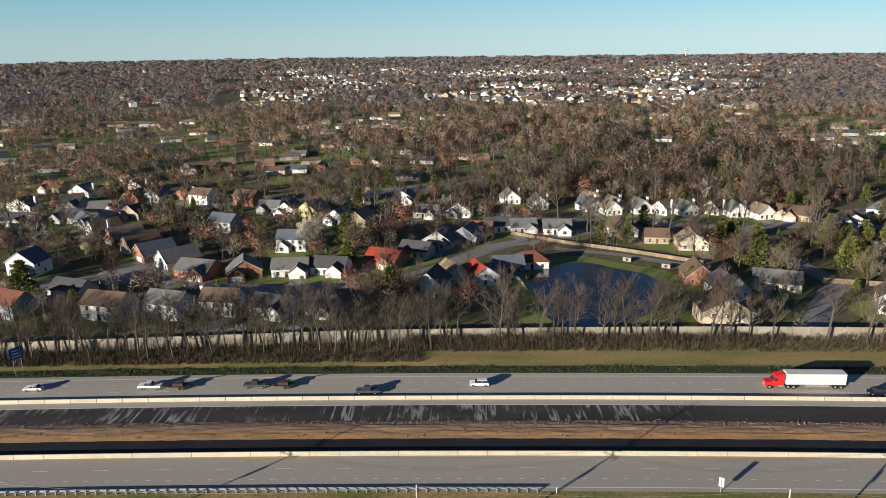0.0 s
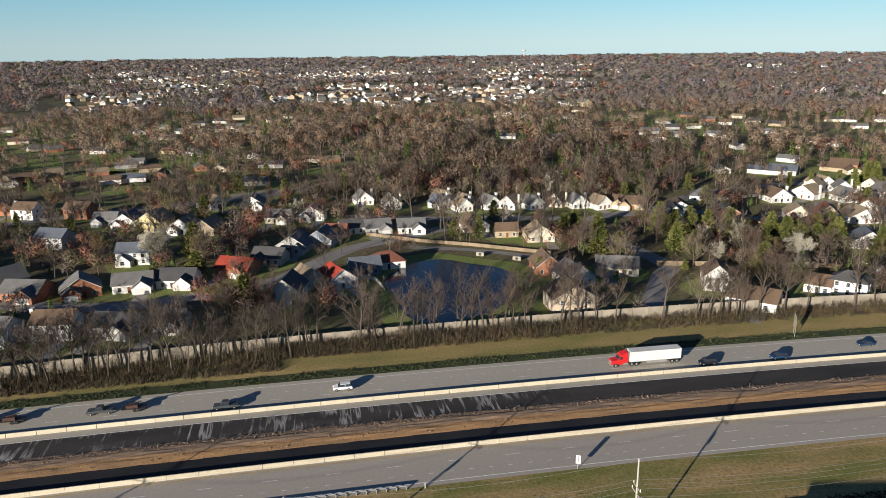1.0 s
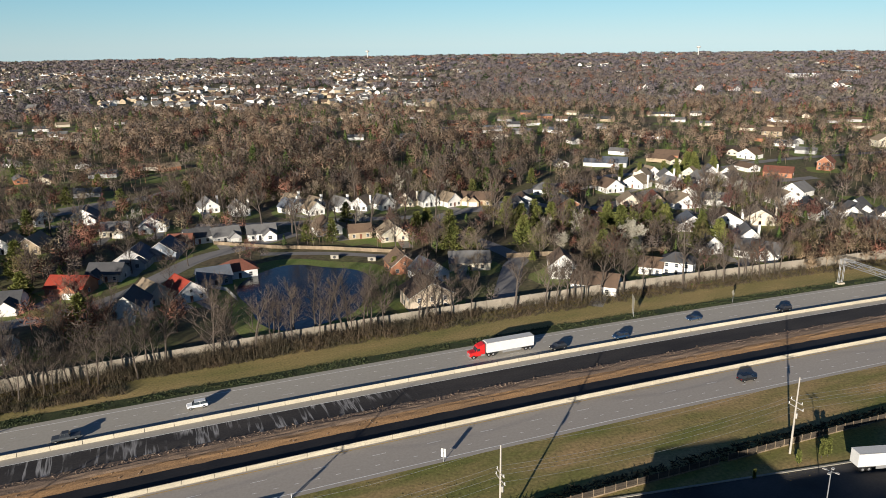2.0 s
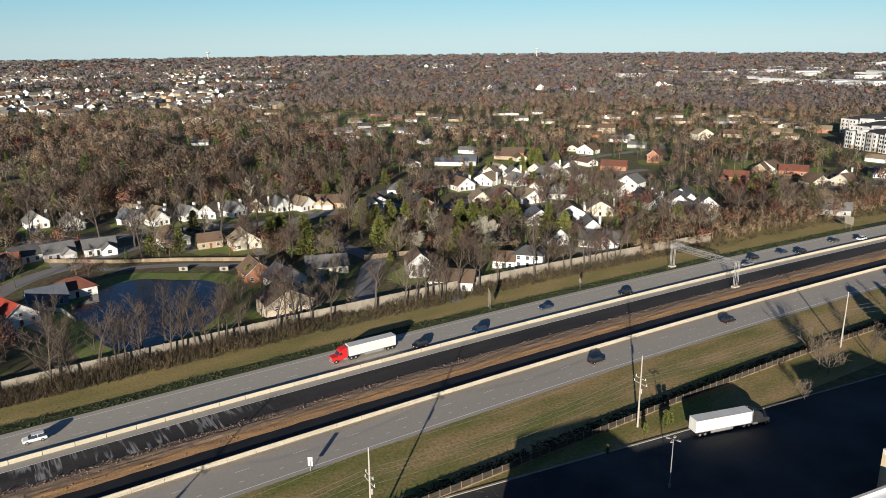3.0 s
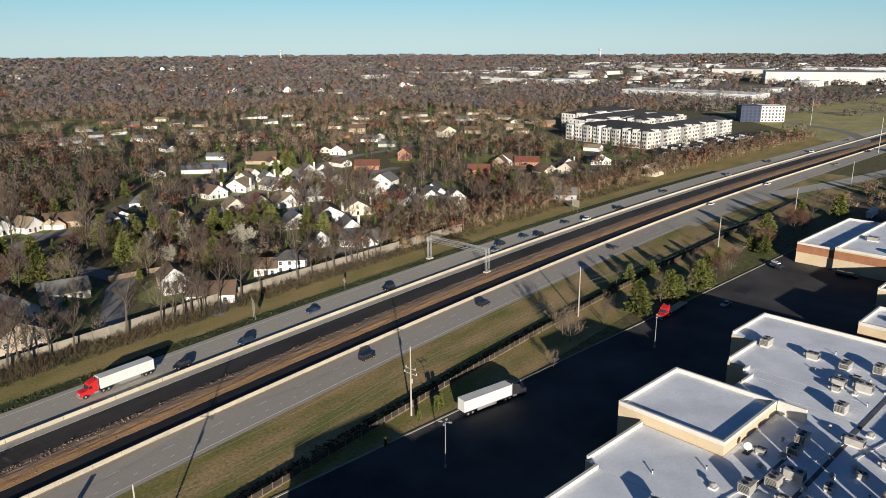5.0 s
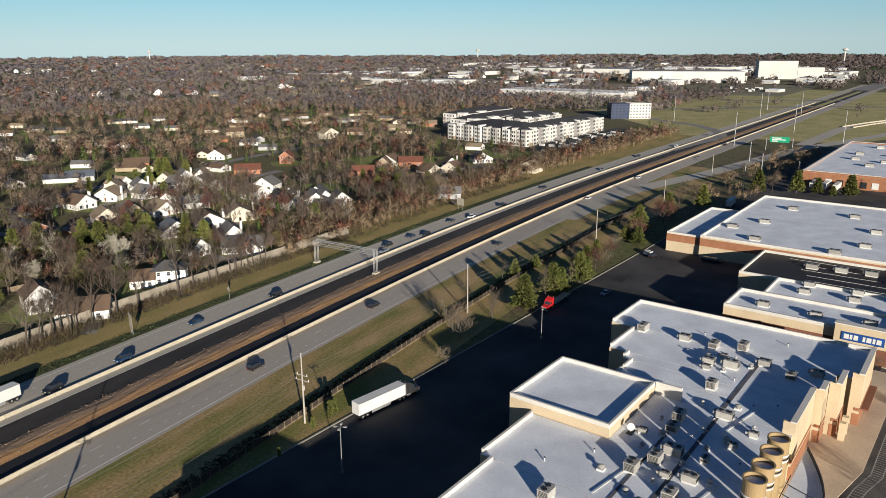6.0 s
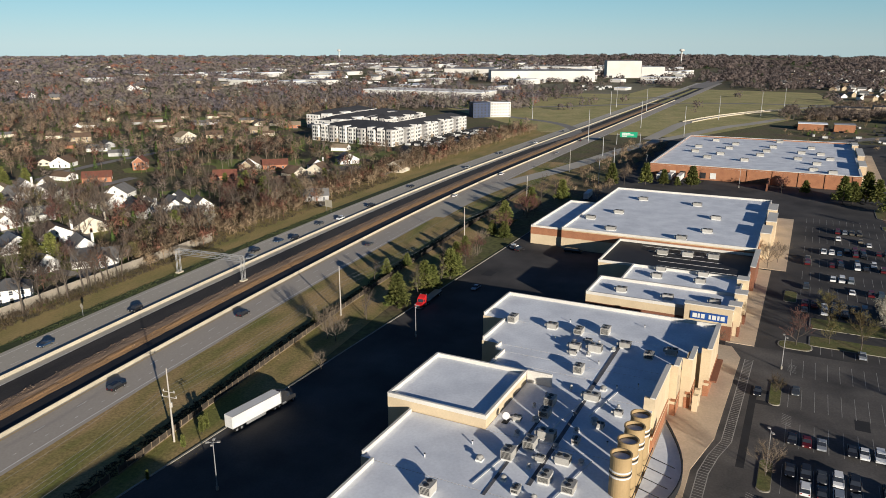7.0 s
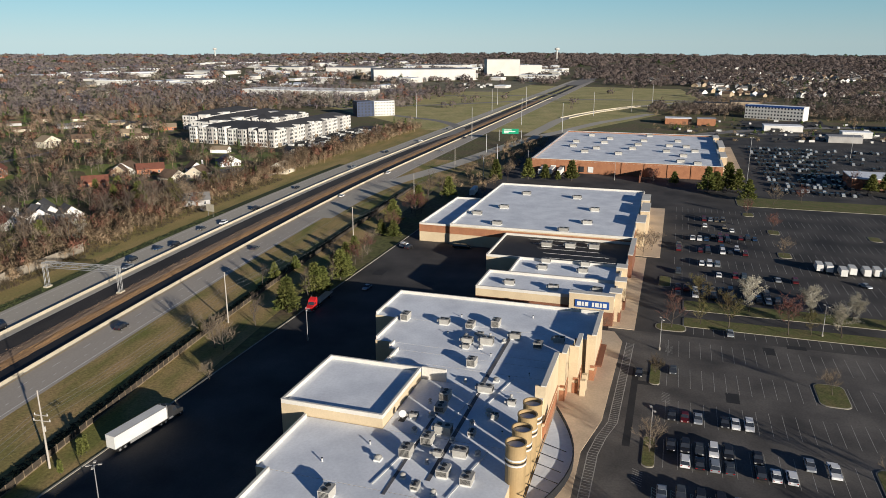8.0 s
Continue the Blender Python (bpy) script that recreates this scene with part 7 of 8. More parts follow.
for row in range(4):
    for k in range(40):
        if yr.random() < 0.75:
            (pale_rows if yr.random() < 0.4 else dark_rows).box(3.0 * k, 3.0 * k + 1.9, -9.0 * row, -9.0 * row + 4.6, 0.1, yr.uniform(1.4, 1.8), pose(572, 200, 0, 0, 0, -10.5))
for _ in range(120):
    x, y = yr.uniform(650, 832), yr.uniform(-330, -130)
    (pale_rows if yr.random() < 0.25 else dark_rows).box(0, 4.5, 0, 1.9, 0.1, yr.uniform(1.4, 1.8), pose(x, y, 0.05, 0, 0, yr.choice((-10, 80)) + yr.uniform(-4, 4)))
tagged(pale_rows.obj("yard_trailers", M_WHITE), "pale trailers and cars in far yards", "vehicles", kind="stuff")
tagged(dark_rows.obj("yard_cars", M_DARK), "dark cars in far yards", "vehicles", kind="stuff")


def water_tower(x, y, h):
    ob = thing("water_tower", pose(x, y, ground_height(math.hypot(x, y))), "white water tower on a tall stem", "water tower", "water towers")
    Build().tube((0, 0, 0), (0, 0, h - 8), 3, 2.6, 12).obj("stem", M_SHED, ob)
    bl = Build()
    for k in range(6):
        a, c = math.pi * k / 6, math.pi * (k + 1) / 6
        bl.tube((0, 0, h - 5 - 6 * math.cos(a)), (0, 0, h - 5 - 6 * math.cos(c)), max(0.1, 11 * math.sin(a)), max(0.1, 11 * math.sin(c)), 16)
    bl.obj("tank", M_SHED, ob)


for yaw, r, h in ((-41.5, 4300, 52), (-65.5, 4200, 50), (-17.0, 4300, 48), (-91.0, 3300, 60)):
    water_tower(-r * math.sin(radians(yaw)), r * math.cos(radians(yaw)), h)
mast = thing("radio_mast", pose(-620, 930, 0), "red and white lattice radio mast", "mast")
for k in range(6):
    seg = Build()
    for i in range(3):
        a, c = 2.09 * i, 2.09 * (i + 1)
        seg.tube((1.2 * math.cos(a), 1.2 * math.sin(a), 12 * k), (1.2 * math.cos(a), 1.2 * math.sin(a), 12 * k + 12), 0.25, 0.25, 4)
        for q in range(4):
            seg.tube((1.2 * math.cos(a), 1.2 * math.sin(a), 12 * k + 3 * q), (1.2 * math.cos(c), 1.2 * math.sin(c), 12 * k + 3 * q + 3), 0.12, 0.12, 3)
    seg.obj("mast_section", M_RED if k % 2 == 0 else M_WHITE, mast)


# ---------- trees ----------
def branchy(seed, h, spread, trunk=0.4, limbs=9, subs=5, twigs=6, fine=4, upright=0.5, width=0.07, lean=False):
    """A bare tree: trunk, two orders of limbs and a haze of twigs. Returns trunk and crown builds and the twig tips."""
    rnd = random.Random(seed)
    state = random.getstate()
    random.seed(seed)
    t, c, tips = Build(), Build(), []
    p, d, r = Vector((0, 0, -0.1)), Vector((rnd.uniform(-0.08, 0.08), rnd.uniform(-0.08, 0.08), 1)).normalized(), h * 0.018
    nodes, n = [], 7
    for i in range(n):
        q = p + d * (h * 0.86 / n)
        r2 = h * 0.018 * (1 - 0.8 * (i + 1) / n)
        t.tube(p, q, r, r2, 4 if lean else 6)
        nodes.append((q.copy(), r2))
        d = (d + Vector((rnd.uniform(-0.14, 0.14), rnd.uniform(-0.14, 0.14), 0.08))).normalized()
        p, r = q, r2
    for i in range(limbs):
        f = trunk + (0.97 - trunk) * (i + rnd.random() * 0.7) / limbs
        k = min(int(f * n), n - 1)
        base, br = nodes[k]
        base = base - Vector((0, 0, h * 0.86 / n)) * rnd.random()
        a = i * 2.4 + rnd.uniform(-0.5, 0.5)
        lift = upright + 0.5 * f
        dirv = Vector((math.cos(a), math.sin(a), lift)).normalized()
        length = spread * (1.15 - 0.75 * max(0, f - 0.35)) * rnd.uniform(0.75, 1.1)
        b0, rr = base, max(0.05, br * 0.6)
        for s in range(2):
            b1 = b0 + dirv * length / 2
            t.tube(b0, b1, rr, rr * 0.55, 3 if lean else 4)
            rr *= 0.55
            dirv = (dirv + Vector((rnd.uniform(-0.25, 0.25), rnd.uniform(-0.25, 0.25), rnd.uniform(0.05, 0.3)))).normalized()
            for _ in range(subs // 2 + s * (subs % 2)):
                b2 = b0 + (b1 - b0) * rnd.uniform(0.3, 1)
                dv = (dirv + Vector((rnd.uniform(-0.9, 0.9), rnd.uniform(-0.9, 0.9), rnd.uniform(-0.1, 0.7)))).normalized()
                l2 = length * rnd.uniform(0.42, 0.72)
                b3 = b2 + dv * l2
                if lean:
                    t.sliver(b2, b3 - b2, 0.16)
                else:
                    t.tube(b2, b3, max(0.035, rr * 0.6), 0.02, 3)
                for _ in range(twigs):
                    b4 = b2 + (b3 - b2) * rnd.uniform(0.1, 1)
                    d3 = (dv + Vector((rnd.uniform(-0.9, 0.9), rnd.uniform(-0.9, 0.9), rnd.uniform(-0.3, 0.8)))).normalized() * (l2 * rnd.uniform(0.5, 0.9))
                    c.sliver(b4, d3, width)
                    for _ in range(fine):
                        b5 = b4 + d3 * rnd.uniform(0.2, 0.95)
                        d4 = (d3.normalized() + Vector((rnd.uniform(-1, 1), rnd.uniform(-1, 1), rnd.uniform(-0.4, 0.8)))).normalized() * (l2 * rnd.uniform(0.25, 0.5))
                        c.sliver(b5, d4, width * 0.75)
                        tips.append(b5 + d4 * rnd.uniform(0.3, 1))
            b0 = b1
    random.setstate(state)
    return t, c, tips


def add_leaves(c, tips, size, per, seed, keep=1.0):
    rnd = random.Random(seed)
    for p in tips:
        if rnd.random() > keep:
            continue
        for _ in range(per):
            q = p + Vector((rnd.gauss(0, size), rnd.gauss(0, size), rnd.gauss(0, size * 0.8)))
            d = Vector((rnd.uniform(-1, 1), rnd.uniform(-1, 1), rnd.uniform(-1, 1))).normalized() * size
            s = d.orthogonal().normalized() * (size * 0.45)
            c.face(q - s, q + s, q + d)


def conifer(seed, h, w, droop=0.15, layers=17, per=9, dense=10):
    rnd = random.Random(seed)
    t, c = Build(), Build()
    t.tube((0, 0, -0.1), (0, 0, h * 0.97), h * 0.018, 0.03, 6)
    for i in range(layers):
        f = (i + 0.6) / layers
        z = h * (0.10 + 0.88 * f)
        r = w * (1 - f) ** 0.75 * rnd.uniform(0.8, 1.15) + 0.2
        for k in range(per):
            a = 2.4 * i + 2 * math.pi * k / per + rnd.uniform(-0.3, 0.3)
            L = r * rnd.uniform(0.7, 1.15)
            d = Vector((math.cos(a), math.sin(a), rnd.uniform(0.0, 0.45) - droop))
            base = Vector((0, 0, z))
            t.tube(base, base + d * L * 0.8, 0.05, 0.015, 3)
            for _ in range(dense):
                q = base + d * (L * rnd.uniform(0.25, 1.0)) + Vector((rnd.gauss(0, 0.18), rnd.gauss(0, 0.18), rnd.gauss(0, 0.14)))
                e = (d + Vector((rnd.uniform(-0.9, 0.9), rnd.uniform(-0.9, 0.9), rnd.uniform(-0.2, 0.8)))).normalized() * rnd.uniform(0.6, 1.1)
                s = e.cross(Vector((rnd.uniform(-1, 1), rnd.uniform(-1, 1), rnd.uniform(-1, 1)))).normalized() * 0.3
                c.face(q - s, q + s, q + e)
    return t, c


TREES = {}


def tree_kind(name, t, c, crown_mat, label, category="tree"):
    TREES.setdefault(name, []).append((t.mesh("trunk", M_BARK), c.mesh("crown", crown_mat), label, category, c))


for s in range(6):
    t, c, _ = branchy(100 + s, 13, 3.8 + 0.4 * (s % 3), 0.28, 11, 5, 6, 3, 0.75, 0.07)
    tree_kind("bare", t, c, M_TWIG, "bare brown deciduous tree with a fine twiggy crown")
for s in range(5):
    t, c, _ = branchy(130 + s, 15, 3.4, 0.30, 13, 4, 5, 3, 1.0, 0.05)
    tree_kind("tall", t, c, M_TWIG, "tall slender bare tree with grey-brown twigs")
for s in range(3):
    t, c, _ = branchy(150 + s, 9, 4.2, 0.22, 11, 5, 6, 4, 0.45)
    tree_kind("round", t, c, M_TWIG_P, "low spreading bare tree with pale twigs")
for s in range(3):
    t, c, tips = branchy(160 + s, 9, 3.4, 0.25, 9, 5, 5, 4, 0.6)
    add_leaves(c, tips, 0.20, 1, s, 0.9)
    tree_kind("red", t, c, M_TWIG_R, "small tree hazed with dark red buds")
for s in range(3):
    t, c, tips = branchy(170 + s, 9.5, 3.3, 0.18, 10, 5, 5, 4, 0.8)
    add_leaves(c, tips, 0.27, 3, s)
    tree_kind("blossom", t, c, M_BLOSSOM, "pear tree covered in white blossom")
for s in range(3):
    t, c, tips = branchy(180 + s, 10, 3.4, 0.22, 9, 5, 5, 4, 0.7)
    add_leaves(c, tips, 0.24, 2, s, 0.8)
    tree_kind("buds", t, c, M_BUDS, "tree breaking into yellow-green leaf")
for s in range(4):
    t, c = conifer(190 + s, 9 + s, 3.5 + 0.3 * s, 0.1, 17, 9, 17)
    tree_kind("pine", t, c, M_PINE, "dark green evergreen pine")
t, c = conifer(199, 7.0, 0.55, -0.8, 16, 7)
tree_kind("cypress", t, c, M_PINE, "narrow green conical evergreen shrub", "shrub")
for s in range(2):
    t, c, _ = branchy(210 + s, 3.6, 2.6, 0.08, 12, 5, 6, 4, 0.6, 0.06)
    tree_kind("shrub", t, c, M_BRUSH, "leafless brown shrub on turf", "shrub")

tree_rng = random.Random(5)


def tree(kind, x, y, size=1.0, z=0.0, group="trees"):
    t, c, label, category, _ = TREES[kind][tree_rng.randrange(len(TREES[kind]))]
    s = size * tree_rng.uniform(0.9, 1.1)
    ob = thing("shrub" if category == "shrub" else "tree", pose(x, y, z, 0, 0, tree_rng.uniform(0, 360)) @ Matrix.Diagonal((s, s, s * tree_rng.uniform(0.92, 1.08), 1)), label, category, group)
    put("trunk", t, ob), put("crown", c, ob)
    return ob


# row along the sound wall, on the road side
wall_rng = random.Random(8)
x = -150.0
while x < 205:
    dense = 1.0 if x < -5 else (0.8 if x < 75 else 0.45)
    if wall_rng.random() < dense:
        off = wall_line(x) - wall_rng.uniform(1.0, 7.0 if x < -5 else 3.0)
        px, py, _ = on_road(x, off)
        tree(wall_rng.choice(("tall", "tall", "bare", "bare") if x < -5 else ("tall", "tall", "bare", "tall")), px, py, wall_rng.uniform(0.85, 1.35) if not -5 < x < 75 else wall_rng.uniform(0.95, 1.4), group="trees along the sound wall")
    x += wall_rng.uniform(1.5, 3.2) if x < -5 else wall_rng.uniform(1.8, 4.2)
# low brush below the wall and along the verges
def make_brush():
    b = Build()
    rnd = random.Random(31)
    state = random.getstate()
    random.seed(31)
    for i in range(8200):
        x = rnd.uniform(-170, 420) if i < 5200 else rnd.uniform(-170, 30)
        lim = 46 if x < -10 else 53
        o = (rnd.uniform(lim, wall_line(x) - 0.4) if i > 5200 else min(wall_line(x) - 0.4, lim + abs(rnd.gauss(0, 1)) * 5)) if x < 250 else rnd.uniform(52, 70)
        px, py, _ = on_road(x, o)
        hgt = rnd.uniform(0.5, 2.1 if x > 30 else 2.7) * (0.6 + 0.8 * abs(noise.noise((x / 12, o / 5, 0))))
        for _ in range(7):
            b.sliver((px + rnd.gauss(0, 0.35), py + rnd.gauss(0, 0.35), 0), (rnd.gauss(0, 0.5), rnd.gauss(0, 0.5), hgt * rnd.uniform(0.6, 1.1)), 0.13)
    for i in range(4200):
        x = rnd.uniform(-170, 215) if i < 2600 else rnd.uniform(-15, 90)
        o = wall_line(x) - rnd.uniform(0.8, 7.0 if x < 75 else 4.0)
        px, py, _ = on_road(x, o)
        hgt = rnd.uniform(1.5, 4.6) * (0.5 + 1.1 * abs(noise.noise((x / 16, 3.3, 0)))) * (1.2 if x < 75 else 0.8)
        p, d = Vector((px, py, 0)), Vector((rnd.gauss(0, 0.35), rnd.gauss(0, 0.35), hgt))
        b.sliver(p, d, 0.12)
        for _ in range(7):
            b.sliver(p + d * rnd.uniform(0.3, 0.9), (rnd.gauss(0, 0.6), rnd.gauss(0, 0.6), rnd.uniform(0.4, 1.4)), 0.08)
    random.setstate(state)
    tagged(b.obj("brush", M_BRUSH), "dry brown brush and saplings below the sound wall", "brush", kind="stuff")
    g = Build()
    random.seed(32)
    tufts = Build()
    for i in range(17000):
        x, o = rnd.uniform(-150, 430), rnd.uniform(43.0, 56.0)
        if i % 2:
            x, o = rnd.uniform(-60, 330), rnd.uniform(-44, -13)
        if noise.noise((x / 9, o / 5, 2.2)) < -0.05:
            continue
        px, py, _ = on_road(x, o)
        for _ in range(2):
            tufts.sliver((px + rnd.gauss(0, 0.2), py + rnd.gauss(0, 0.2), 0.02), (rnd.gauss(0, 0.25), rnd.gauss(0, 0.25), rnd.uniform(0.05, 0.17)), 0.12)
    tagged(tufts.obj("grass_tufts", M_TUFT), "rough dry grass tufts on the verges", "grass", kind="stuff")
    for _ in range(9000):
        x = rnd.uniform(-170, 330)
        o = rnd.uniform(39.2, 43.4)
        if noise.noise((x / 7, o / 2, 5)) < -0.12:
            continue
        px, py, _ = on_road(x, o)
        for _ in range(2):
            g.sliver((px + rnd.gauss(0, 0.2), py + rnd.gauss(0, 0.2), 0.1), (rnd.gauss(0, 0.3), rnd.gauss(0, 0.3), rnd.uniform(0.15, 0.45)), 0.25)
    random.setstate(state)
    tagged(g.obj("ground_cover_leaves", M_IVY), "leafy dark green ground cover by the shoulder", "ground cover", kind="stuff")


make_brush()

# trees behind the stores, round the pond and in the lots
for kind, x, y, s in (("pine", 204, 76, 0.95), ("tall", 218, 74, 0.5), ("pine", 226, 75, 0.55), ("tall", 240, 71, 0.5), ("bare", 247, 73, 0.5), ("round", 175.5, 87, 0.75), ("round", 156, 79.5, 0.4), ("tall", 196, 84, 0.5), ("red", 300, 62, 0.8), ("pine", 320, 66, 0.8), ("pine", 330, 68, 0.6), ("red", 345, 62, 0.9), ("bare", 310, 70, 0.6), ("pine", 262, 73, 0.5), ("pine", 268, 71, 0.55), ("tall", 255, 76, 0.45), ("round", 285, 68, 0.5), ("pine", 356, 60, 0.8), ("bare", 372, 58, 0.7), ("bare", 384, 52, 0.7), ("red", 390, 50, 0.8),
                      ("pine", 223.0, 73.2, 0.85), ("pine", 225.4, 71.3, 0.75), ("pine", 238.2, 68.6, 0.8), ("pine", 245.3, 68.4, 0.7), ("red", 257.4, 68.2, 0.75), ("red", 270.4, 66.4, 0.7), ("pine", 297.5, 61.3, 0.75), ("pine", 302.0, 67.6, 0.6), ("red", 337.9, 58.8, 0.9), ("red", 346.5, 57.0, 0.8), ("round", 174.4, 84.0, 0.75), ("tall", 192.5, 82.1, 0.5), ("pine", 385.1, 48.3, 0.9), ("tall", 222.4, 74.3, 0.55), ("tall", 233.3, 70.3, 0.55), ("round", 260.2, 66.1, 0.5),
                      ("cypress", 113.2, 90.3, 0.36), ("cypress", 119.5, 90.2, 0.45), ("cypress", 121.0, 90.0, 0.4), ("cypress", 101.3, 89.8, 0.25), ("pine", 186, 96, 0.25), ("pine", 236, 92, 0.45), ("tall", 229, 94, 0.45), ("pine", 247, 88, 0.4)):
    tree(kind, x, y, s * 1.25, group="trees behind the stores")
for u, v, kind, s in ((211.8, -3.8, "red", 0.75), (216.8, -12.1, "buds", 0.55), (216.0, -19.9, "buds", 0.7), (232.4, -26.7, "blossom", 0.8), (215.5, -35.9, "red", 0.9), (217.3, -42.1, "buds", 0.55), (217.8, -50.2, "blossom", 0.75), (232, -44, "blossom", 0.75), (231, -12, "buds", 0.7), (233, -56, "blossom", 0.7), (217, -64, "buds", 0.7), (232, -70, "blossom", 0.7), (217, -82, "blossom", 0.7),
                      (178, -41, "round", 0.42), (139, -0.4, "round", 0.5), (178, -0.4, "shrub", 0.6), (139, -46, "round", 0.6), (100, -18, "bare", 0.55), (92, -44, "bare", 0.6), (108, -62, "round", 0.7), (72, -30, "bare", 0.7), (118, -80, "bare", 0.6), (150, -92, "round", 0.7), (200.5, 15.6, "round", 0.4), (287, 8, "round", 0.6), (296, 5, "round", 0.6), (304, -45, "round", 0.5), (341, -45, "red", 0.6), (375, -37, "red", 0.6), (410, -40, "pine", 0.7), (404, -52, "round", 0.6), (412, -66, "red", 0.7), (428, -20, "pine", 0.9), (432, -25, "pine", 0.9), (436, -31, "pine", 1.0), (432, -36, "pine", 0.9), (440, -25, "pine", 0.8), (446, 10, "red", 0.6), (448, -2, "pine", 0.6), (438, 84, "pine", 0.8), (441, 74, "pine", 0.7), (440, 66, "pine", 0.4), (442, 58, "pine", 0.9), (430, 95, "bare", 0.7), (424, 101, "pine", 0.8), (461, -100, "red", 0.8), (456, -108, "pine", 0.8), (458, -116, "pine", 0.8)):
    p = at_grid(u, v).translation
    tree(kind, p.x, p.y, s * 1.35, 0.2, group="trees in the lots")
for kind, x, y, s in (("tall", 30, 201, 0.95), ("tall", 36, 203, 1.0), ("tall", 42, 200, 1.1), ("tall", 47, 202, 0.9), ("tall", 52, 201, 1.0), ("tall", 58, 200, 0.95), ("tall", 64, 202, 0.9), ("bare", 25, 210, 0.7), ("bare", 20, 220, 0.6), ("bare", 82, 232, 0.7), ("pine", 82, 244, 0.6), ("bare", 79, 222, 0.6), ("red", 86, 226, 0.7), ("tall", 15, 214, 0.8), ("red", 100, 262, 0.8), ("round", 112, 240, 0.9), ("round", 140, 238, 0.9), ("round", 108, 226, 0.7), ("blossom", -58, 285, 1.2), ("blossom", -62, 290, 1.1), ("buds", -72, 318, 0.9), ("buds", -83, 300, 1.0), ("blossom", 176, 232, 1.05), ("blossom", 179, 229, 0.9), ("buds", 168, 232, 0.8), ("buds", 197, 214, 0.95), ("pine", 150, 285, 0.9), ("pine", 155, 281, 0.9), ("pine", 161, 277, 0.9), ("pine", 167, 275, 0.9), ("pine", 174, 270, 0.9), ("pine", 181, 268, 0.9), ("pine", 188, 262, 0.8), ("pine", 196, 258, 0.8), ("pine", 203, 254, 0.9), ("pine", 210, 250, 0.9), ("pine", 106, 284, 1.0), ("pine", 113, 290, 1.0), ("pine", 119, 279, 0.9), ("pine", 216, 262, 0.8), ("pine", 222, 240, 0.9), ("red", -30, 236, 0.9), ("red", -25, 262, 0.8), ("bare", -20, 222, 0.8), ("red", -20, 330, 1.0), ("red", 2, 335, 1.0), ("pine", -42, 268, 0.8), ("red", -130, 262, 0.7), ("red", -125, 300, 0.8), ("bare", 12, 285, 0.8), ("bare", -8, 284, 0.8), ("bare", 4, 264, 0.7), ("pine", 300, 350, 0.9), ("cypress", 268, 362, 1.0), ("cypress", 282, 362, 1.1), ("cypress", 300, 362, 1.1), ("cypress", 310, 362, 1.2), ("pine", 320, 364, 1.0), ("pine", 327, 366, 1.0), ("pine", -25, 470, 1.0), ("pine", 135, 235, 0.35)):
    tree(kind, x, y, s * 1.2, group="garden trees")

for x, y, s in ((111, 260, 0.95), (119, 257, 1.07), (142, 255, 1.19), (148, 252, 0.95), (185, 257, 1.07), (188, 252, 1.19), (194, 250, 0.95), (199, 248, 1.07), (206, 249, 1.19), (201, 220, 0.95), (210, 217, 1.07), (316, 352, 1.19), (338, 360, 0.95)):
    tree("pine", x, y, s, group="garden trees")

# ---------- scattered woods ----------
HOUSES = [o.matrix_basis.translation.copy() for o in scene.objects if o.name.startswith("house") and o.parent is None]
ROADS = [(o.name, [o.data.vertices[i].co.copy() for i in range(0, len(o.data.vertices), 2)]) for o in scene.objects if o.type == "MESH" and o.parent is None and (o.name.startswith("road_") and o.data.vertices[0].co.length < 700 and "carriage" not in o.get("label", "")) and not o.name.startswith(("road_near", "road_far", "road_new", "road_shoulder", "road_exit", "road_second"))]
CELL = 6.0
blocked = set()
for h in HOUSES:
    for i in range(-2, 3):
        for j in range(-2, 3):
            blocked.add((int((h.x + i * 4) // CELL), int((h.y + j * 4) // CELL)))
for _, pts in ROADS:
    for p in pts:
        for i in (-1, 0, 1):
            for j in (-1, 0, 1):
                blocked.add((int((p.x + i * 3.5) // CELL), int((p.y + j * 3.5) // CELL)))


def free_spot(x, y):
    if (int(x // CELL), int(y // CELL)) in blocked:
        return False
    yb, s = bend(x)
    if y - yb < 64 + (14 if x < 200 else 0) * 0:
        return False
    if ((x - 49) / 33) ** 2 + ((y - 236) / 42) ** 2 < 1:
        return False
    if 545 < x < 770 and 150 < y < 340:
        return False
    if 700 < x < 1500 and y < 330:
        return False
    return True


def spots(count, r0, r1, a0, a1, seed, power=0.5):
    rnd = random.Random(seed)
    for _ in range(count):
        r = math.sqrt(rnd.uniform(r0 * r0, r1 * r1))
        a = radians(rnd.uniform(a0, a1))
        yield r * math.cos(a), r * math.sin(a), rnd


def wooded(x, y):
    """How thickly trees stand: a tall wood beyond the pond, gardens elsewhere."""
    r, az = math.hypot(x, y), math.degrees(math.atan2(x, y))
    grow = noise.noise((x / 90, y / 90, 4.5)) + 0.35 * noise.noise((x / 25, y / 25, 2))
    core = max(0, 1 - ((az - 12) / 24) ** 2) * max(0, 1 - ((r - 560) / 260) ** 2)
    return grow + 0.8 * core


# ---------- far houses ----------
@lru_cache(maxsize=None)
def far_house_meshes(wall, roof, w, d):
    z, rise = 2.8, w * 0.24
    return gable_body(Build(), w, d, z, rise).mesh("wall", WALLS[wall]), gable_roof(Build(), w, d, z, rise).mesh("roof", ROOFS[roof]), Build().box(-0.7, 0.7, -0.06, 0.02, 0, 1.2).mesh("window", M_SHADE_GLASS)


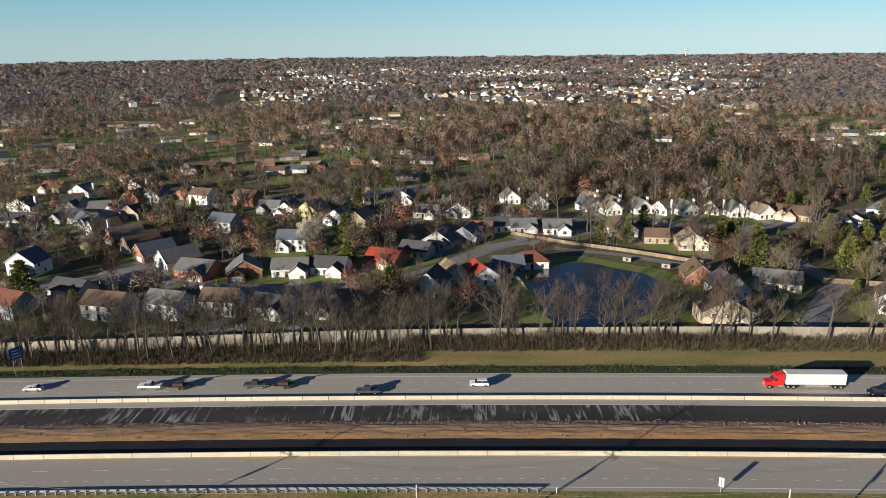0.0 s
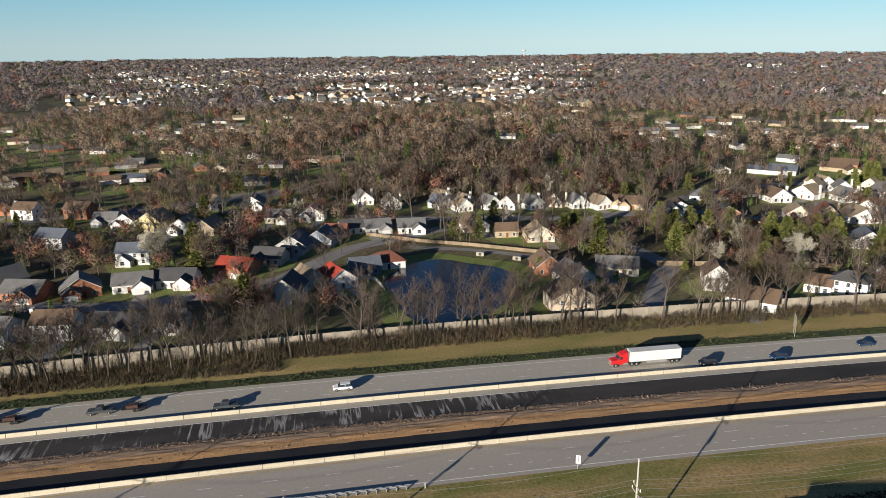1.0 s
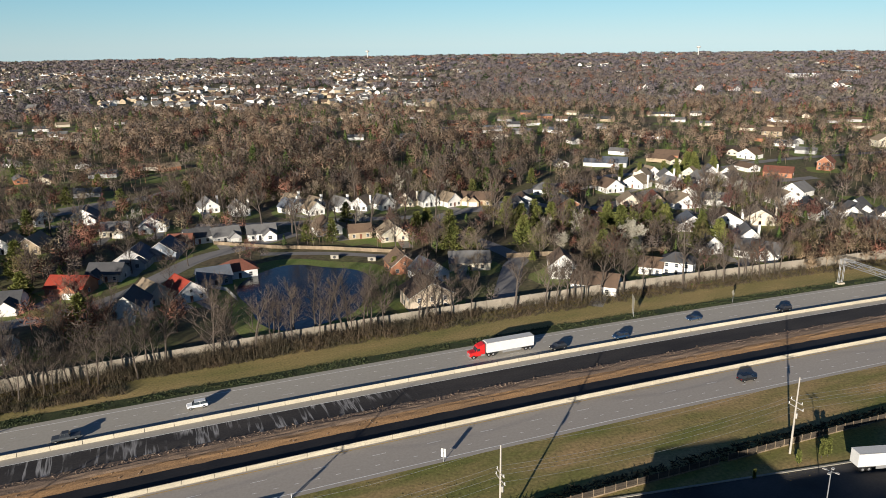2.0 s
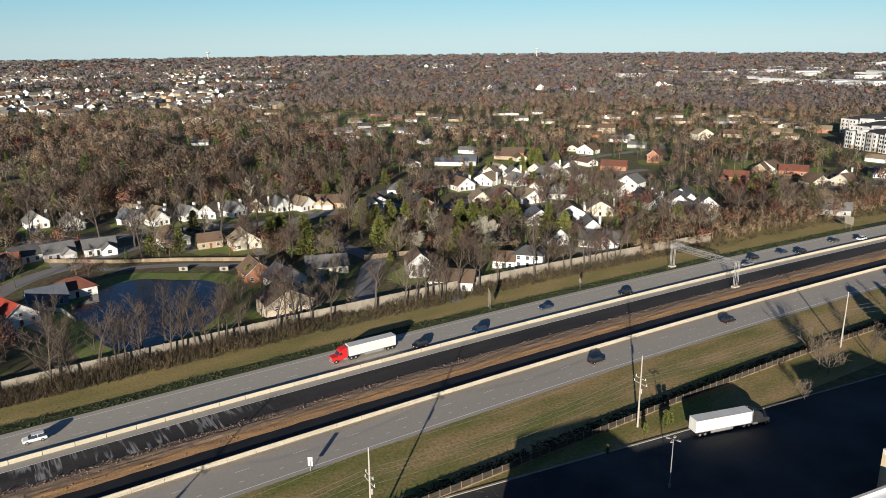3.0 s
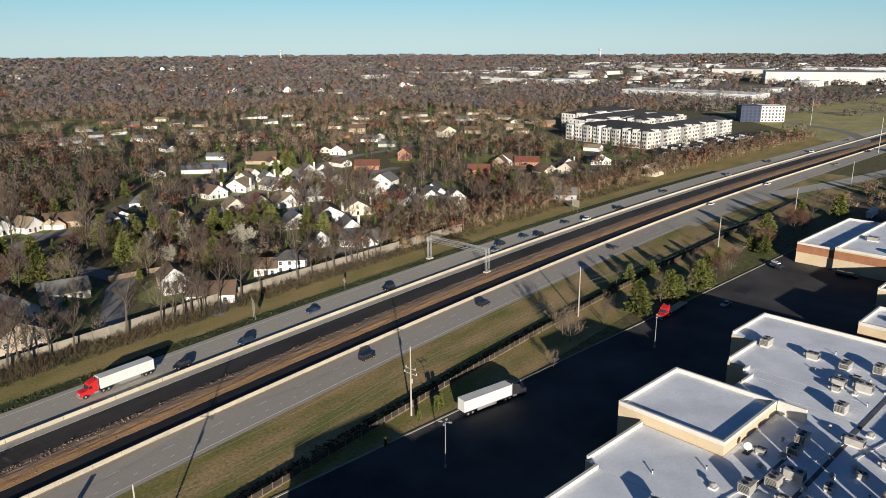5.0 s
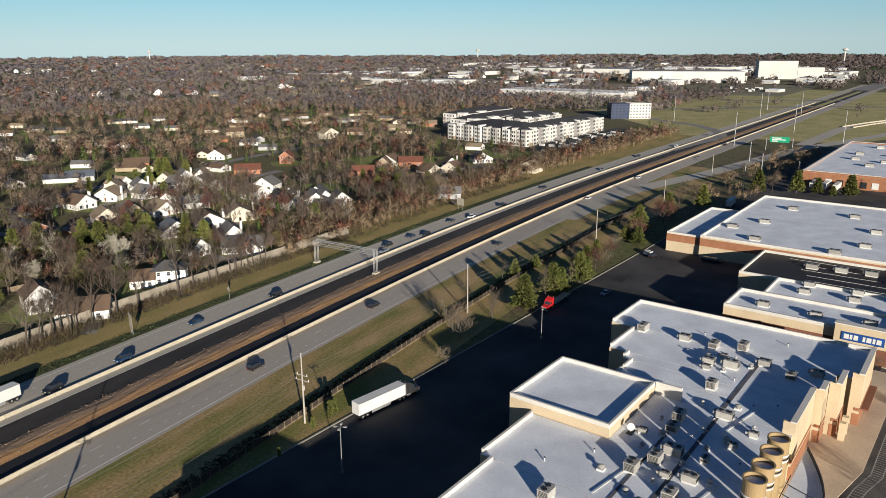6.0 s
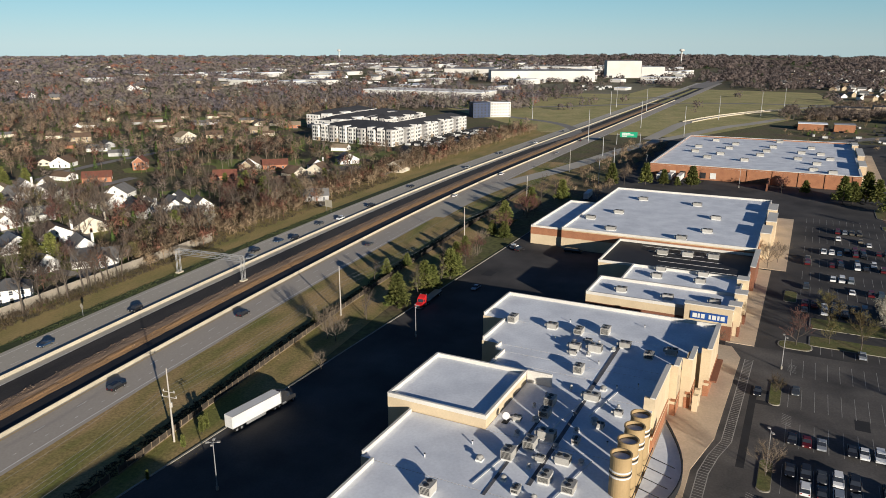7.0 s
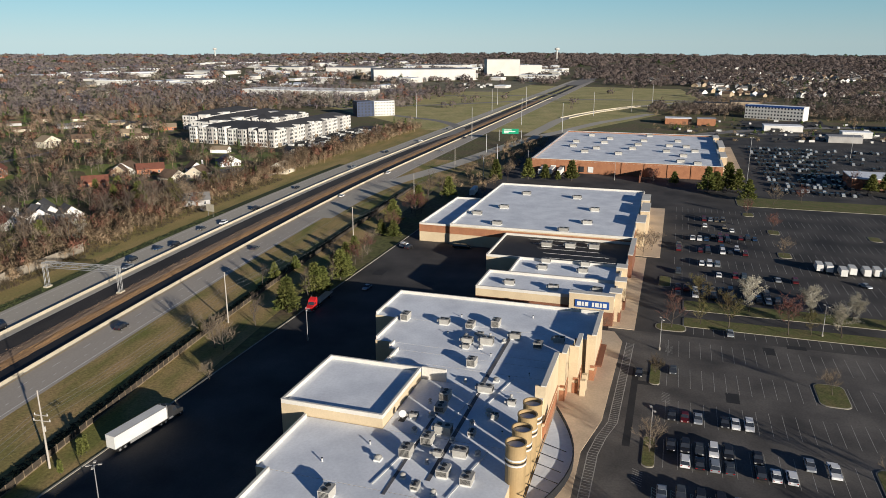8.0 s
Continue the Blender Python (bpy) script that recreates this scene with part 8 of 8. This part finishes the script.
def far_house(x, y, turn, wall, roof, w, d):
    mw, mr, mg = far_house_meshes(wall, roof, w, d)
    ob = thing("house", pose(x, y, 0, 0, 0, turn), f"low {WORD.get(wall, wall)} house with {WORD.get(roof, roof)} roof among bare trees", "house", "far houses")
    put("wall", mw, ob), put("roof", mr, ob)
    if math.hypot(x, y) < 600:
        put("window", mg, ob, "", pose(-w * 0.22, -d / 2, 1.0)), put("window", mg, ob, "", pose(w * 0.22, -d / 2, 1.0))
    for i in range(-1, 2):
        for j in range(-1, 2):
            blocked.add((int((x + i * 5) // CELL), int((y + j * 5) // CELL)))
    for k in (10, 17, 24, 31, 38):
        q = 1 - k / math.hypot(x, y)
        for i in (-5, 0, 5):
            yards.add((int((x * q + i) // CELL), int((y * q) // CELL)))


yards = set()
MID_HOUSES = (
    (335.4, 865.5, 59, "cream", "brown", 9, 16),
    (370.9, 774.9, -6, "cream", "tan", 9, 13),
    (318.1, 634.8, 53, "grey", "slate", 9, 18),
    (289.2, 571.1, -17, "cream", "tan", 8.5, 11),
    (296.4, 742.5, -7, "white", "brown", 8, 12),
    (222.9, 611.6, 55, "grey", "grey", 9, 16),
    (330.9, 600.2, 51, "grey", "grey", 9, 17),
    (361.2, 598.3, 29, "white", "slate", 9, 15),
    (336.3, 520.4, -8, "white", "grey", 9, 14),
    (415.2, 602.0, 50, "grey", "grey", 9, 18),
    (288.1, 413.7, 45, "white", "slate", 9, 20),
    (331.9, 452.3, 34, "white", "grey", 8.5, 13),
    (336.9, 410.9, 31, "tan", "brown", 10, 16),
    (338.7, 399.1, -20, "cream", "brown", 8, 12),
    (362.3, 355.6, -6, "white", "brown", 9, 14),
    (474.1, 427.6, 27, "white", "grey", 10, 16),
    (263.8, 423.6, -12, "white", "grey", 8, 11),
    (559.2, 976.8, 40, "white", "grey", 9, 16),
    (271.6, 578.5, 60, "brick", "redbrown", 9, 18),
    (-109.2, 485.9, 95, "white", "slate", 9, 17),
    (81.1, 440.8, 70, "white", "grey", 9, 16),
    (54.3, 642.7, 55, "yellow", "tan", 9, 12),
    (-30.4, 454.5, 84, "grey", "grey", 8.5, 14),
    (-106.0, 612.8, 70, "yellow", "brown", 8.5, 12),
    (-86.4, 600.0, 38, "white", "grey", 8.5, 12),
    (-155.5, 675.6, 43, "brick", "tan", 9, 13),
    (-144.1, 810.6, 30, "white", "grey", 9, 13),
    (-117.5, 757.4, 59, "white", "grey", 9, 13),
    (-159.1, 761.5, 22, "white", "slate", 9, 13),
    (154.2, 685.3, 67, "grey", "slate", 9, 15),
    (153.3, 602.4, 61, "white", "grey", 8.5, 13),
    (18.5, 772.4, 14, "white", "grey", 9, 13),
)
for x, y, turn, wall, roof, w, d in MID_HOUSES:
    far_house(x, y, turn, wall, roof, w, d)
count = 0
for x, y, rnd in spots(2600, 425, 900, 3, 126, 61):
    if count >= 150 or not free_spot(x, y) or wooded(x, y) > 0.45 or (int(x // CELL), int(y // CELL)) in yards or noise.noise((x / 120, y / 120, 8)) < -0.12:
        continue
    a = math.degrees(math.atan2(y, x)) - 90 + rnd.choice((0, 90, 70, 100)) + rnd.uniform(-12, 12)
    wall, roof = rnd.choice(("white", "cream", "cream", "tan", "brick", "grey", "white")), rnd.choice(("brown", "grey", "darkgrey", "tan", "brown"))
    w, d = rnd.choice(((7.5, 14), (8.5, 17), (9, 13)))
    far_house(x, y, a, wall, roof, w, d)
    count += 1



# garden and street trees of the nearer blocks; those by the camera are things of their own
def stamp(b, src, m):
    n = len(b.v)
    pts = np.array(src.v) @ np.array(m.to_3x3()).T + np.array(m.translation)
    b.v += [tuple(p) for p in pts.tolist()]
    b.f += [tuple(i + n for i in f) for f in src.f]


LEAN = {}
for key, count, h, spread, low in (("bare", 5, 13.5, 4.4, 0.30), ("tall", 3, 19, 4.2, 0.4), ("round", 3, 9, 4.3, 0.2)):
    LEAN[key] = [branchy(400 + i + len(key) * 10, h, spread, low, 9, 4, 6, 2, 0.7, 0.14, True)[:2] for i in range(count)]
for key, size in (("red", 0.34), ("blossom", 0.36), ("buds", 0.34)):
    LEAN[key] = []
    for i in range(2):
        t, c, tips = branchy(460 + i + len(key), 9, 3.4, 0.2, 7, 4, 4, 2, 0.7, 0.12, True)
        add_leaves(c, tips, size, 2, i)
        LEAN[key].append((t, c))
LEAN["pine"] = [conifer(480 + i, 10, 3.0, 0.15, 12, 7) for i in range(2)]
grove_stems = Build()
groves = {k: Build() for k in LEAN}
n = made = 0
for x, y, rnd in spots(3700, 212, 440, 0, 126, 51):
    wood = noise.noise((x / 60, y / 60, 1.5)) + 0.3 * max(0, wooded(x, y))
    k_ = 1 - 9 / math.hypot(x, y)
    if any((x / k_ - q.x) ** 2 + (y / k_ - q.y) ** 2 < 81 for q in HOUSES) and rnd.random() < 0.7:
        continue
    if free_spot(x, y) and rnd.random() < (0.52 if x > 10 else 0.36) + 0.55 * wood:
        kind = rnd.choices(("bare", "tall", "round", "red", "blossom", "buds", "pine"), (42, 12, 12, 12, 4, 8, 12))[0]
        if math.hypot(x, y) < 300 and n < 70:
            tree(kind, x, y, rnd.uniform(0.75, 1.25), group="garden trees")
            n += 1
        else:
            t, c = rnd.choice(LEAN[kind])
            q = rnd.uniform(0.75, 1.3)
            m = pose(x, y, 0, 0, 0, rnd.uniform(0, 360)) @ Matrix.Diagonal((q, q, q, 1))
            stamp(grove_stems, t, m), stamp(groves[kind], c, m)
            made += 1
for kind, m in (("bare", M_TWIG), ("tall", M_TWIG), ("round", M_TWIG_P), ("red", M_TWIG_R), ("blossom", M_BLOSSOM), ("buds", M_BUDS), ("pine", M_PINE)):
    tagged(groves[kind].obj("grove_crowns", m), "crowns of garden trees between the houses", "trees", kind="stuff")
tagged(grove_stems.obj("grove_stems", M_BARK), "stems of garden trees between the houses", "trees", kind="stuff")


def make_stand(name, trees, count, twig, low, material, label, seed, cone=False, shell=False):
    """Trees as one mesh: rows of x, y, z, height, radius. A bare one has a stem, limbs and an uneven crown of thin rising twigs, or of sprays along its outline where it stands far off; an evergreen a cone of small sprays."""
    g = np.random.default_rng(seed)
    t = np.array(trees, float)
    n = len(t)
    x, y, z, h, r = (np.repeat(t[:, i], count) for i in range(5))
    m = n * count
    ph = np.repeat(g.uniform(0, 6.283, n), count)
    a, w = g.uniform(0, 6.283, m), g.uniform(-0.75, 1, m)
    c = np.sqrt(1 - w * w)
    lump = 0.86 + 0.18 * np.sin(3 * a + ph) + 0.14 * np.sin(5 * w + 2 * a + ph)
    f = lump * (0.72 + 0.33 * np.sqrt(g.random(m)) if cone or shell else 0.30 + 0.72 * np.sqrt(g.random(m)))
    if cone:
        c, rise = (1 - w) * 0.5 + 0.05, w
    else:
        rise = f * w
    ca, sa = np.cos(a), np.sin(a)
    p = np.stack((x + r * f * c * ca, y + r * f * c * sa, z + h * (1 + low) / 2 + h * (1 - low) / 2 * rise), 1)
    out = np.stack((c * ca, c * sa, np.full(m, 0.3) if cone else w + 0.12), 1)
    out /= np.linalg.norm(out, axis=1)[:, None]
    if cone or shell:
        nrm = out + g.normal(0, 0.3, (m, 3))
        nrm /= np.linalg.norm(nrm, axis=1)[:, None]
        d = np.cross(nrm, g.normal(0, 1, (m, 3)))
        d /= np.linalg.norm(d, axis=1)[:, None]
        e = np.cross(nrm, d) * (r * twig * 0.5 * g.uniform(0.6, 1.2, m))[:, None]
        d = d * (r * twig * g.uniform(0.8, 1.8, m))[:, None]
    else:
        d = out * np.array((1, 1, 0.7)) + np.array((0, 0, 0.45)) + g.normal(0, 0.6, (m, 3))
        d /= np.linalg.norm(d, axis=1)[:, None]
        e = np.cross(d, g.normal(0, 1, (m, 3)))
        e /= np.linalg.norm(e, axis=1)[:, None]
        e *= (r * twig * 0.8 * g.uniform(0.6, 1.3, m))[:, None]
        d = d * (r * g.uniform(0.22, 0.55, m))[:, None]
    crown = np.stack((p - e - d * 0.4, p + d * 0.6, p + e - d * 0.4), 1)
    turned = np.einsum("ij,ij->i", np.cross(crown[:, 1] - crown[:, 0], crown[:, 2] - crown[:, 0]), out) < 0
    crown[turned] = crown[turned][:, ::-1]
    soft = out + g.normal(0, 0.14, (m, 3))
    soft /= np.linalg.norm(soft, axis=1)[:, None]
    k = 3 if cone or shell else 8
    stems = np.zeros((n, k, 3, 3))
    spin = g.uniform(0, 6.283, n)
    wide = 0.012 * t[:, 3]
    for i in range(3):
        for j, q in ((0, i), (1, i + 1)):
            stems[:, i, j, 0], stems[:, i, j, 1], stems[:, i, j, 2] = t[:, 0] + wide * np.cos(spin + q * 2.094), t[:, 1] + wide * np.sin(spin + q * 2.094), t[:, 2]
        stems[:, i, 2] = t[:, :3]
        stems[:, i, 2, 2] += t[:, 3] * 0.85
    for i in range(3, k):
        way = spin + 1.257 * i + g.uniform(-0.4, 0.4, n)
        foot, far = t[:, 2] + t[:, 3] * g.uniform(0.25, 0.55, n), t[:, 4] * g.uniform(0.5, 0.9, n)
        for j, dz in ((0, -0.5), (1, 0.5)):
            stems[:, i, j, 0], stems[:, i, j, 1], stems[:, i, j, 2] = t[:, 0], t[:, 1], foot + dz * wide
        stems[:, i, 2, 0], stems[:, i, 2, 1], stems[:, i, 2, 2] = t[:, 0] + far * np.cos(way), t[:, 1] + far * np.sin(way), foot + t[:, 3] * g.uniform(0.15, 0.35, n)
    corners = np.concatenate((crown.reshape(-1, 3), stems.reshape(-1, 3)))
    total = len(corners) // 3
    me = bpy.data.meshes.new(name)
    me.vertices.add(total * 3), me.loops.add(total * 3), me.polygons.add(total)
    me.vertices.foreach_set("co", corners.ravel().astype(np.float32))
    me.loops.foreach_set("vertex_index", np.arange(total * 3, dtype=np.int32))
    me.polygons.foreach_set("loop_start", np.arange(0, total * 3, 3, dtype=np.int32))
    me.materials.append(material)
    me.update(calc_edges=True)
    me.polygons.foreach_set("use_smooth", np.ones(total, dtype=bool))
    me.normals_split_custom_set(np.concatenate((np.repeat(soft, 3, axis=0), np.zeros((n * k * 3, 3)))).tolist())
    return tagged(new(name, me), label, "woods", kind="stuff")


def make_woods():
    near, mid, red, pale, green, low, dark = [], [], [], [], [], [], []
    for x, y, rnd in spots(13500, 385, 1020, -4, 126, 52):
        wood = wooded(x, y)
        stand = noise.noise((x / 55, y / 55, 21))
        if not free_spot(x, y) or rnd.random() > 0.56 + 0.5 * wood:
            continue
        if (int(x // CELL), int(y // CELL)) in yards and rnd.random() < 0.7:
            continue
        h = rnd.uniform(9, 16) * (0.9 + 0.45 * max(0, min(1, wood)))
        r = h * rnd.uniform(0.24, 0.36)
        key = rnd.random()
        if key < (0.06 if stand > -0.25 else 0.40):
            green.append((x, y, 0, h * 0.85, r * 0.75))
        elif key > 0.94:
            pale.append((x, y, 0, h * 0.75, r))
        elif key > (0.86 if stand < 0.12 else 0.62):
            red.append((x, y, 0, h * 0.75, r))
        elif key > 0.60:
            dark.append((x, y, 0, h, r))
        else:
            (near if math.hypot(x, y) < 580 else mid).append((x, y, 0, h, r))
    rnd = random.Random(77)
    for _ in range(900):
        px, py, _ = on_road(rnd.uniform(215, 700), rnd.uniform(56, 84))
        (red if rnd.random() < 0.12 else low).append((px, py, 0, rnd.uniform(4.5, 10.5), rnd.uniform(1.8, 3.4)))
    for _ in range(90):
        px, py, _ = on_road(rnd.uniform(395, 640), rnd.uniform(-78, -48))
        low.append((px, py, 0, rnd.uniform(3, 8), rnd.uniform(1.8, 3.0)))
    for _ in range(420):
        r, a = rnd.uniform(900, 1000), radians(rnd.uniform(-27, -8))
        dark.append((r * math.cos(a), r * math.sin(a), 0, rnd.uniform(7, 14), rnd.uniform(2.8, 4.8)))
    for _ in range(150):
        x, y = rnd.uniform(712, 1010), rnd.uniform(-330, -105)
        clear = all(math.hypot(x - a, y - b) > c for a, b, c in ((850, -250, 60), (800, -225, 70), (770, -245, 60), (760, -195, 36), (700, -145, 34), (735, -355, 50)))
        if clear and noise.noise((x / 40, y / 40, 6)) > -0.15 and y < -0.62 * (x - 712) * 0.5 - 95:
            (green if rnd.random() < 0.2 else low).append((x, y, 0, rnd.uniform(3, 6), rnd.uniform(1.8, 3.0)))
    for _ in range(330):
        x, y = rnd.uniform(640, 1000), rnd.uniform(-340, -70)
        if noise.noise((x / 35, y / 35, 16)) > 0.02 and y < -0.55 * (x - 640) - 62 or rnd.random() < 0.12 and y < -140:
            (green if rnd.random() < 0.25 else low if rnd.random() < 0.6 else dark).append((x, y, 0, rnd.uniform(2.5, 6.5), rnd.uniform(1.6, 2.8)))
    for _ in range(260):
        x = rnd.uniform(860, 1150)
        (low if rnd.random() < 0.5 else dark).append((x, -0.42 * (x - 860) - 150 + rnd.uniform(-70, 25), 0, rnd.uniform(4, 9), rnd.uniform(2.2, 3.8)))
    make_stand("woods", near, 170, 0.045, 0.25, M_WOODS, "tall bare brown woods between the houses", 1)
    make_stand("woods", mid, 100, 0.22, 0.22, M_WOODS, "bare brown woods beyond the houses", 2, shell=True)
    make_stand("woods", dark, 90, 0.075, 0.25, M_WOODS_D, "bare grey-brown woods between the houses", 9)
    make_stand("woods", low, 170, 0.05, 0.05, M_THICKET, "thicket of bare saplings along the highway", 3)
    make_stand("woods", red, 110, 0.085, 0.2, M_WOODS_R, "red-budded trees between the houses", 4)
    make_stand("woods", pale, 110, 0.09, 0.2, M_WOODS_P, "pale bare trees between the houses", 5)
    make_stand("woods", green, 110, 0.28, 0.04, M_WOODS_G, "evergreen trees between the houses", 6, True)


make_woods()


def make_garden_trees():
    """Smaller trees and hedges that fill the gardens between the houses and along the streets."""
    kinds = {"brown": [], "grey": [], "red": [], "pale": [], "green": []}
    for x, y, rnd in spots(5200, 215, 430, -2, 126, 83):
        if not free_spot(x, y):
            continue
        k = 1 - 8 / math.hypot(x, y)
        if any((x / k - q.x) ** 2 + (y / k - q.y) ** 2 < 64 for q in HOUSES) and rnd.random() < 0.75:
            continue
        west = x < 10 and y < 400
        if rnd.random() > (0.56 if west else 0.50) + 0.5 * noise.noise((x / 40, y / 40, 9)) + 0.3 * max(0, wooded(x, y)):
            continue
        key = rnd.choices(("brown", "grey", "red", "pale", "green"), (8, 42, 20, 8, 22) if west else (34, 24, 16, 10, 16))[0]
        h = rnd.uniform(4, 13 if west else 12) * (0.6 if key == "green" else 1)
        kinds[key].append((x, y, 0, h, max(1.2, h * rnd.uniform(0.26, 0.40))))
    make_stand("garden_trees", kinds["brown"], 170, 0.05, 0.2, M_WOODS, "bare brown garden trees between the houses", 21)
    make_stand("garden_trees", kinds["grey"], 170, 0.05, 0.2, M_WOODS_D, "bare grey-brown garden trees between the houses", 22)
    make_stand("garden_trees", kinds["red"], 170, 0.06, 0.2, M_WOODS_R, "red-budded garden trees between the houses", 23)
    make_stand("garden_trees", kinds["pale"], 170, 0.06, 0.2, M_WOODS_P, "pale budding garden trees between the houses", 24)
    make_stand("garden_trees", kinds["green"], 170, 0.24, 0.0, M_WOODS_G, "evergreen garden shrubs between the houses", 25, True)


make_garden_trees()
rnd = random.Random(12)
for az, r in ((10.5, 322), (12.0, 312), (13.2, 318), (14.0, 326), (15.5, 315), (16.8, 322), (19.5, 330), (22.0, 334), (8.2, 330), (5.5, 345)):
    tree("tall", r * math.sin(radians(az)), r * math.cos(radians(az)), rnd.uniform(1.35, 1.75), group="tall trees behind the pond")


def make_far_woods():
    """Woods to the horizon: crowns that grow wider with distance."""
    rnd = random.Random(91)
    brown, grey, red, green, dusk = [], [], [], [], []
    k = 0.0085
    r = 960.0
    while r < 4880:
        step = k * r
        n = int(radians(152) * r / step)
        for i in range(n):
            a = radians(-27 + 152 * (i + rnd.random()) / n)
            q = r + rnd.uniform(-1.1, 1.1) * step
            x, y = q * math.cos(a), q * math.sin(a)
            wood = noise.noise((x / 300, y / 300, 7.5)) + 0.6 * noise.noise((x / 90, y / 90, 3.5))
            yb = bend(x)[0]
            if abs(y - yb) < 45 and x < 1700 or (700 < x < 1500 and -230 < y - yb + 100 < 260) and rnd.random() < 0.93:
                continue
            if 1300 < x < 2600 and yb + 30 < y < 950 and rnd.random() < 0.72:
                continue
            town = radians(66) < a < radians(108) and q < 2900 and noise.noise((x / 260, y / 260, 12)) > -0.08
            if rnd.random() > (0.05 if town else 0.80) + 0.8 * wood:
                continue
            z = ground_height(q) + (8 * noise.noise((x / 900, y / 900, 3)) if q > 1700 else 0)
            w, h = step * 0.66 * rnd.uniform(0.7, 1.25), rnd.uniform(9, 17) * (0.55 if town else 1) * (1 if q < 3300 else 0.75)
            key = rnd.random()
            # past 2300 m most bare crowns take the colour with haze in it
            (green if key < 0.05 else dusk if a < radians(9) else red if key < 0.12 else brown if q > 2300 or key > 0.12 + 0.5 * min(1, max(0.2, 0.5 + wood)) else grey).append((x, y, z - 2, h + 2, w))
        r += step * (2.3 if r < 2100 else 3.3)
    make_stand("far_woods", brown, 56, 0.30, 0.05, M_FAR_HAZED, "bare brown woods reaching to the horizon, distance haze in their colour", 7, shell=True)
    make_stand("far_woods", grey, 56, 0.30, 0.05, M_WOODS_D, "bare grey-brown woods reaching to the horizon", 10, shell=True)
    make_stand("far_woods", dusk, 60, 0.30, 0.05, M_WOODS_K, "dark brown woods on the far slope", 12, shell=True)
    make_stand("far_woods", red, 56, 0.30, 0.05, M_WOODS_R, "red-budded crowns among the far woods", 11, shell=True)
    make_stand("far_woods", green, 40, 0.30, 0.0, M_FAR_GREEN, "dark evergreens among the far woods", 8, True)


make_far_woods()


def make_far_houses():
    rnd = random.Random(63)
    walls = {"white": Build(), "tan": Build()}
    roofs = {"grey": Build(), "brown": Build()}
    placed = 0

    def add(x, y, big=1.0):
        z0 = ground_height(math.hypot(x, y)) + (8 * noise.noise((x / 900, y / 900, 3)) if math.hypot(x, y) > 1700 else 0)
        m = pose(x, y, z0, 0, 0, rnd.uniform(0, 180))
        w, d, h = rnd.uniform(8, 11) * big, rnd.uniform(10, 14) * big, rnd.choice((3.0, 5.4)) * big
        b, r = walls["white" if rnd.random() < 0.6 else "tan"], roofs["grey" if rnd.random() < 0.6 else "brown"]
        for q, fn, arg in ((b, gable_body, (w, d, h, w * 0.36)), (r, gable_roof, (w, d, h, w * 0.36))):
            n = len(q.v)
            fn(q, *arg)
            q.v[n:] = [tuple(m @ Vector(v)) for v in q.v[n:]]

    for _ in range(6000):
        r, a = math.sqrt(rnd.uniform(1000 ** 2, 2900 ** 2)), radians(rnd.uniform(68, 106))
        x, y = r * math.cos(a), r * math.sin(a)
        if noise.noise((x / 260, y / 260, 12)) > -0.05 and placed < 1500:
            add(x, y, 0.85)
            placed += 1
    for _ in range(2600):
        r, a = math.sqrt(rnd.uniform(980 ** 2, 3600 ** 2)), radians(rnd.uniform(-2, 124))
        x, y = r * math.cos(a), r * math.sin(a)
        if noise.noise((x / 200, y / 200, 15)) > 0.18 and not (x > 700 and y < 330):
            add(x, y, 1.15)
    for _ in range(900):
        r, a = math.sqrt(rnd.uniform(1250 ** 2, 2600 ** 2)), radians(rnd.uniform(-24, -7))
        x, y = r * math.cos(a), r * math.sin(a)
        if noise.noise((x / 260, y / 260, 18)) > 0.0:
            add(x, y, 0.95)
    flat, caps = Build(), Build()
    for _ in range(150):
        x, y = rnd.uniform(1300, 3000), rnd.uniform(-60, 1300)
        if y > bend(x)[0] + 80:
            m = pose(x, y, ground_height(math.hypot(x, y)) - 2, 0, 0, rnd.choice((-12, 78, -20)) + rnd.uniform(-6, 6))
            L, W, h = rnd.uniform(20, 90), rnd.uniform(15, 40), rnd.uniform(6, 12)
            flat.box(0, L, 0, W, 0, h, m), caps.box(-0.3, L + 0.3, -0.3, W + 0.3, h, h + 0.6, m)
    tagged(flat.obj("far_store_walls", M_SHED), "pale walls of far-off stores and sheds", "buildings", kind="stuff")
    tagged(caps.obj("far_store_roofs", M_ROOF_W), "flat roofs of far-off stores and sheds", "buildings", kind="stuff")
    for key, b in walls.items():
        tagged(b.obj("far_house_walls", WALLS[key]), "walls of far-off houses", "houses", kind="stuff")
    for key, b in roofs.items():
        tagged(b.obj("far_house_roofs", ROOFS[key]), "roofs of far-off houses", "houses", kind="stuff")


make_far_houses()


# lawns and open turf among the farther houses
turf = Build()
tr = random.Random(19)
for o in [o for o in scene.objects if o.parent is None and o.name.startswith("house") and o.get("group") == "far houses"]:
    c, ph = o.matrix_basis.translation, tr.uniform(0, 6)
    turf.face(*[(c.x + tr.uniform(11, 20) * math.cos(6.283 * i / 11 + ph), c.y + tr.uniform(11, 24) * math.sin(6.283 * i / 11 + ph), 0.025 + 0.0) for i in range(11)])
for x, y, rnd in spots(260, 400, 1000, 2, 126, 66):
    if free_spot(x, y):
        ph, z = rnd.uniform(0, 6), 0.03 + rnd.uniform(0, 0.02)
        turf.face(*[(x + rnd.uniform(10, 26) * math.cos(6.283 * i / 11 + ph), y + rnd.uniform(10, 26) * math.sin(6.283 * i / 11 + ph), z) for i in range(11)])
structure(turf.obj("lawn_far", M_LAWN), "green lawns among the farther houses", "grass")
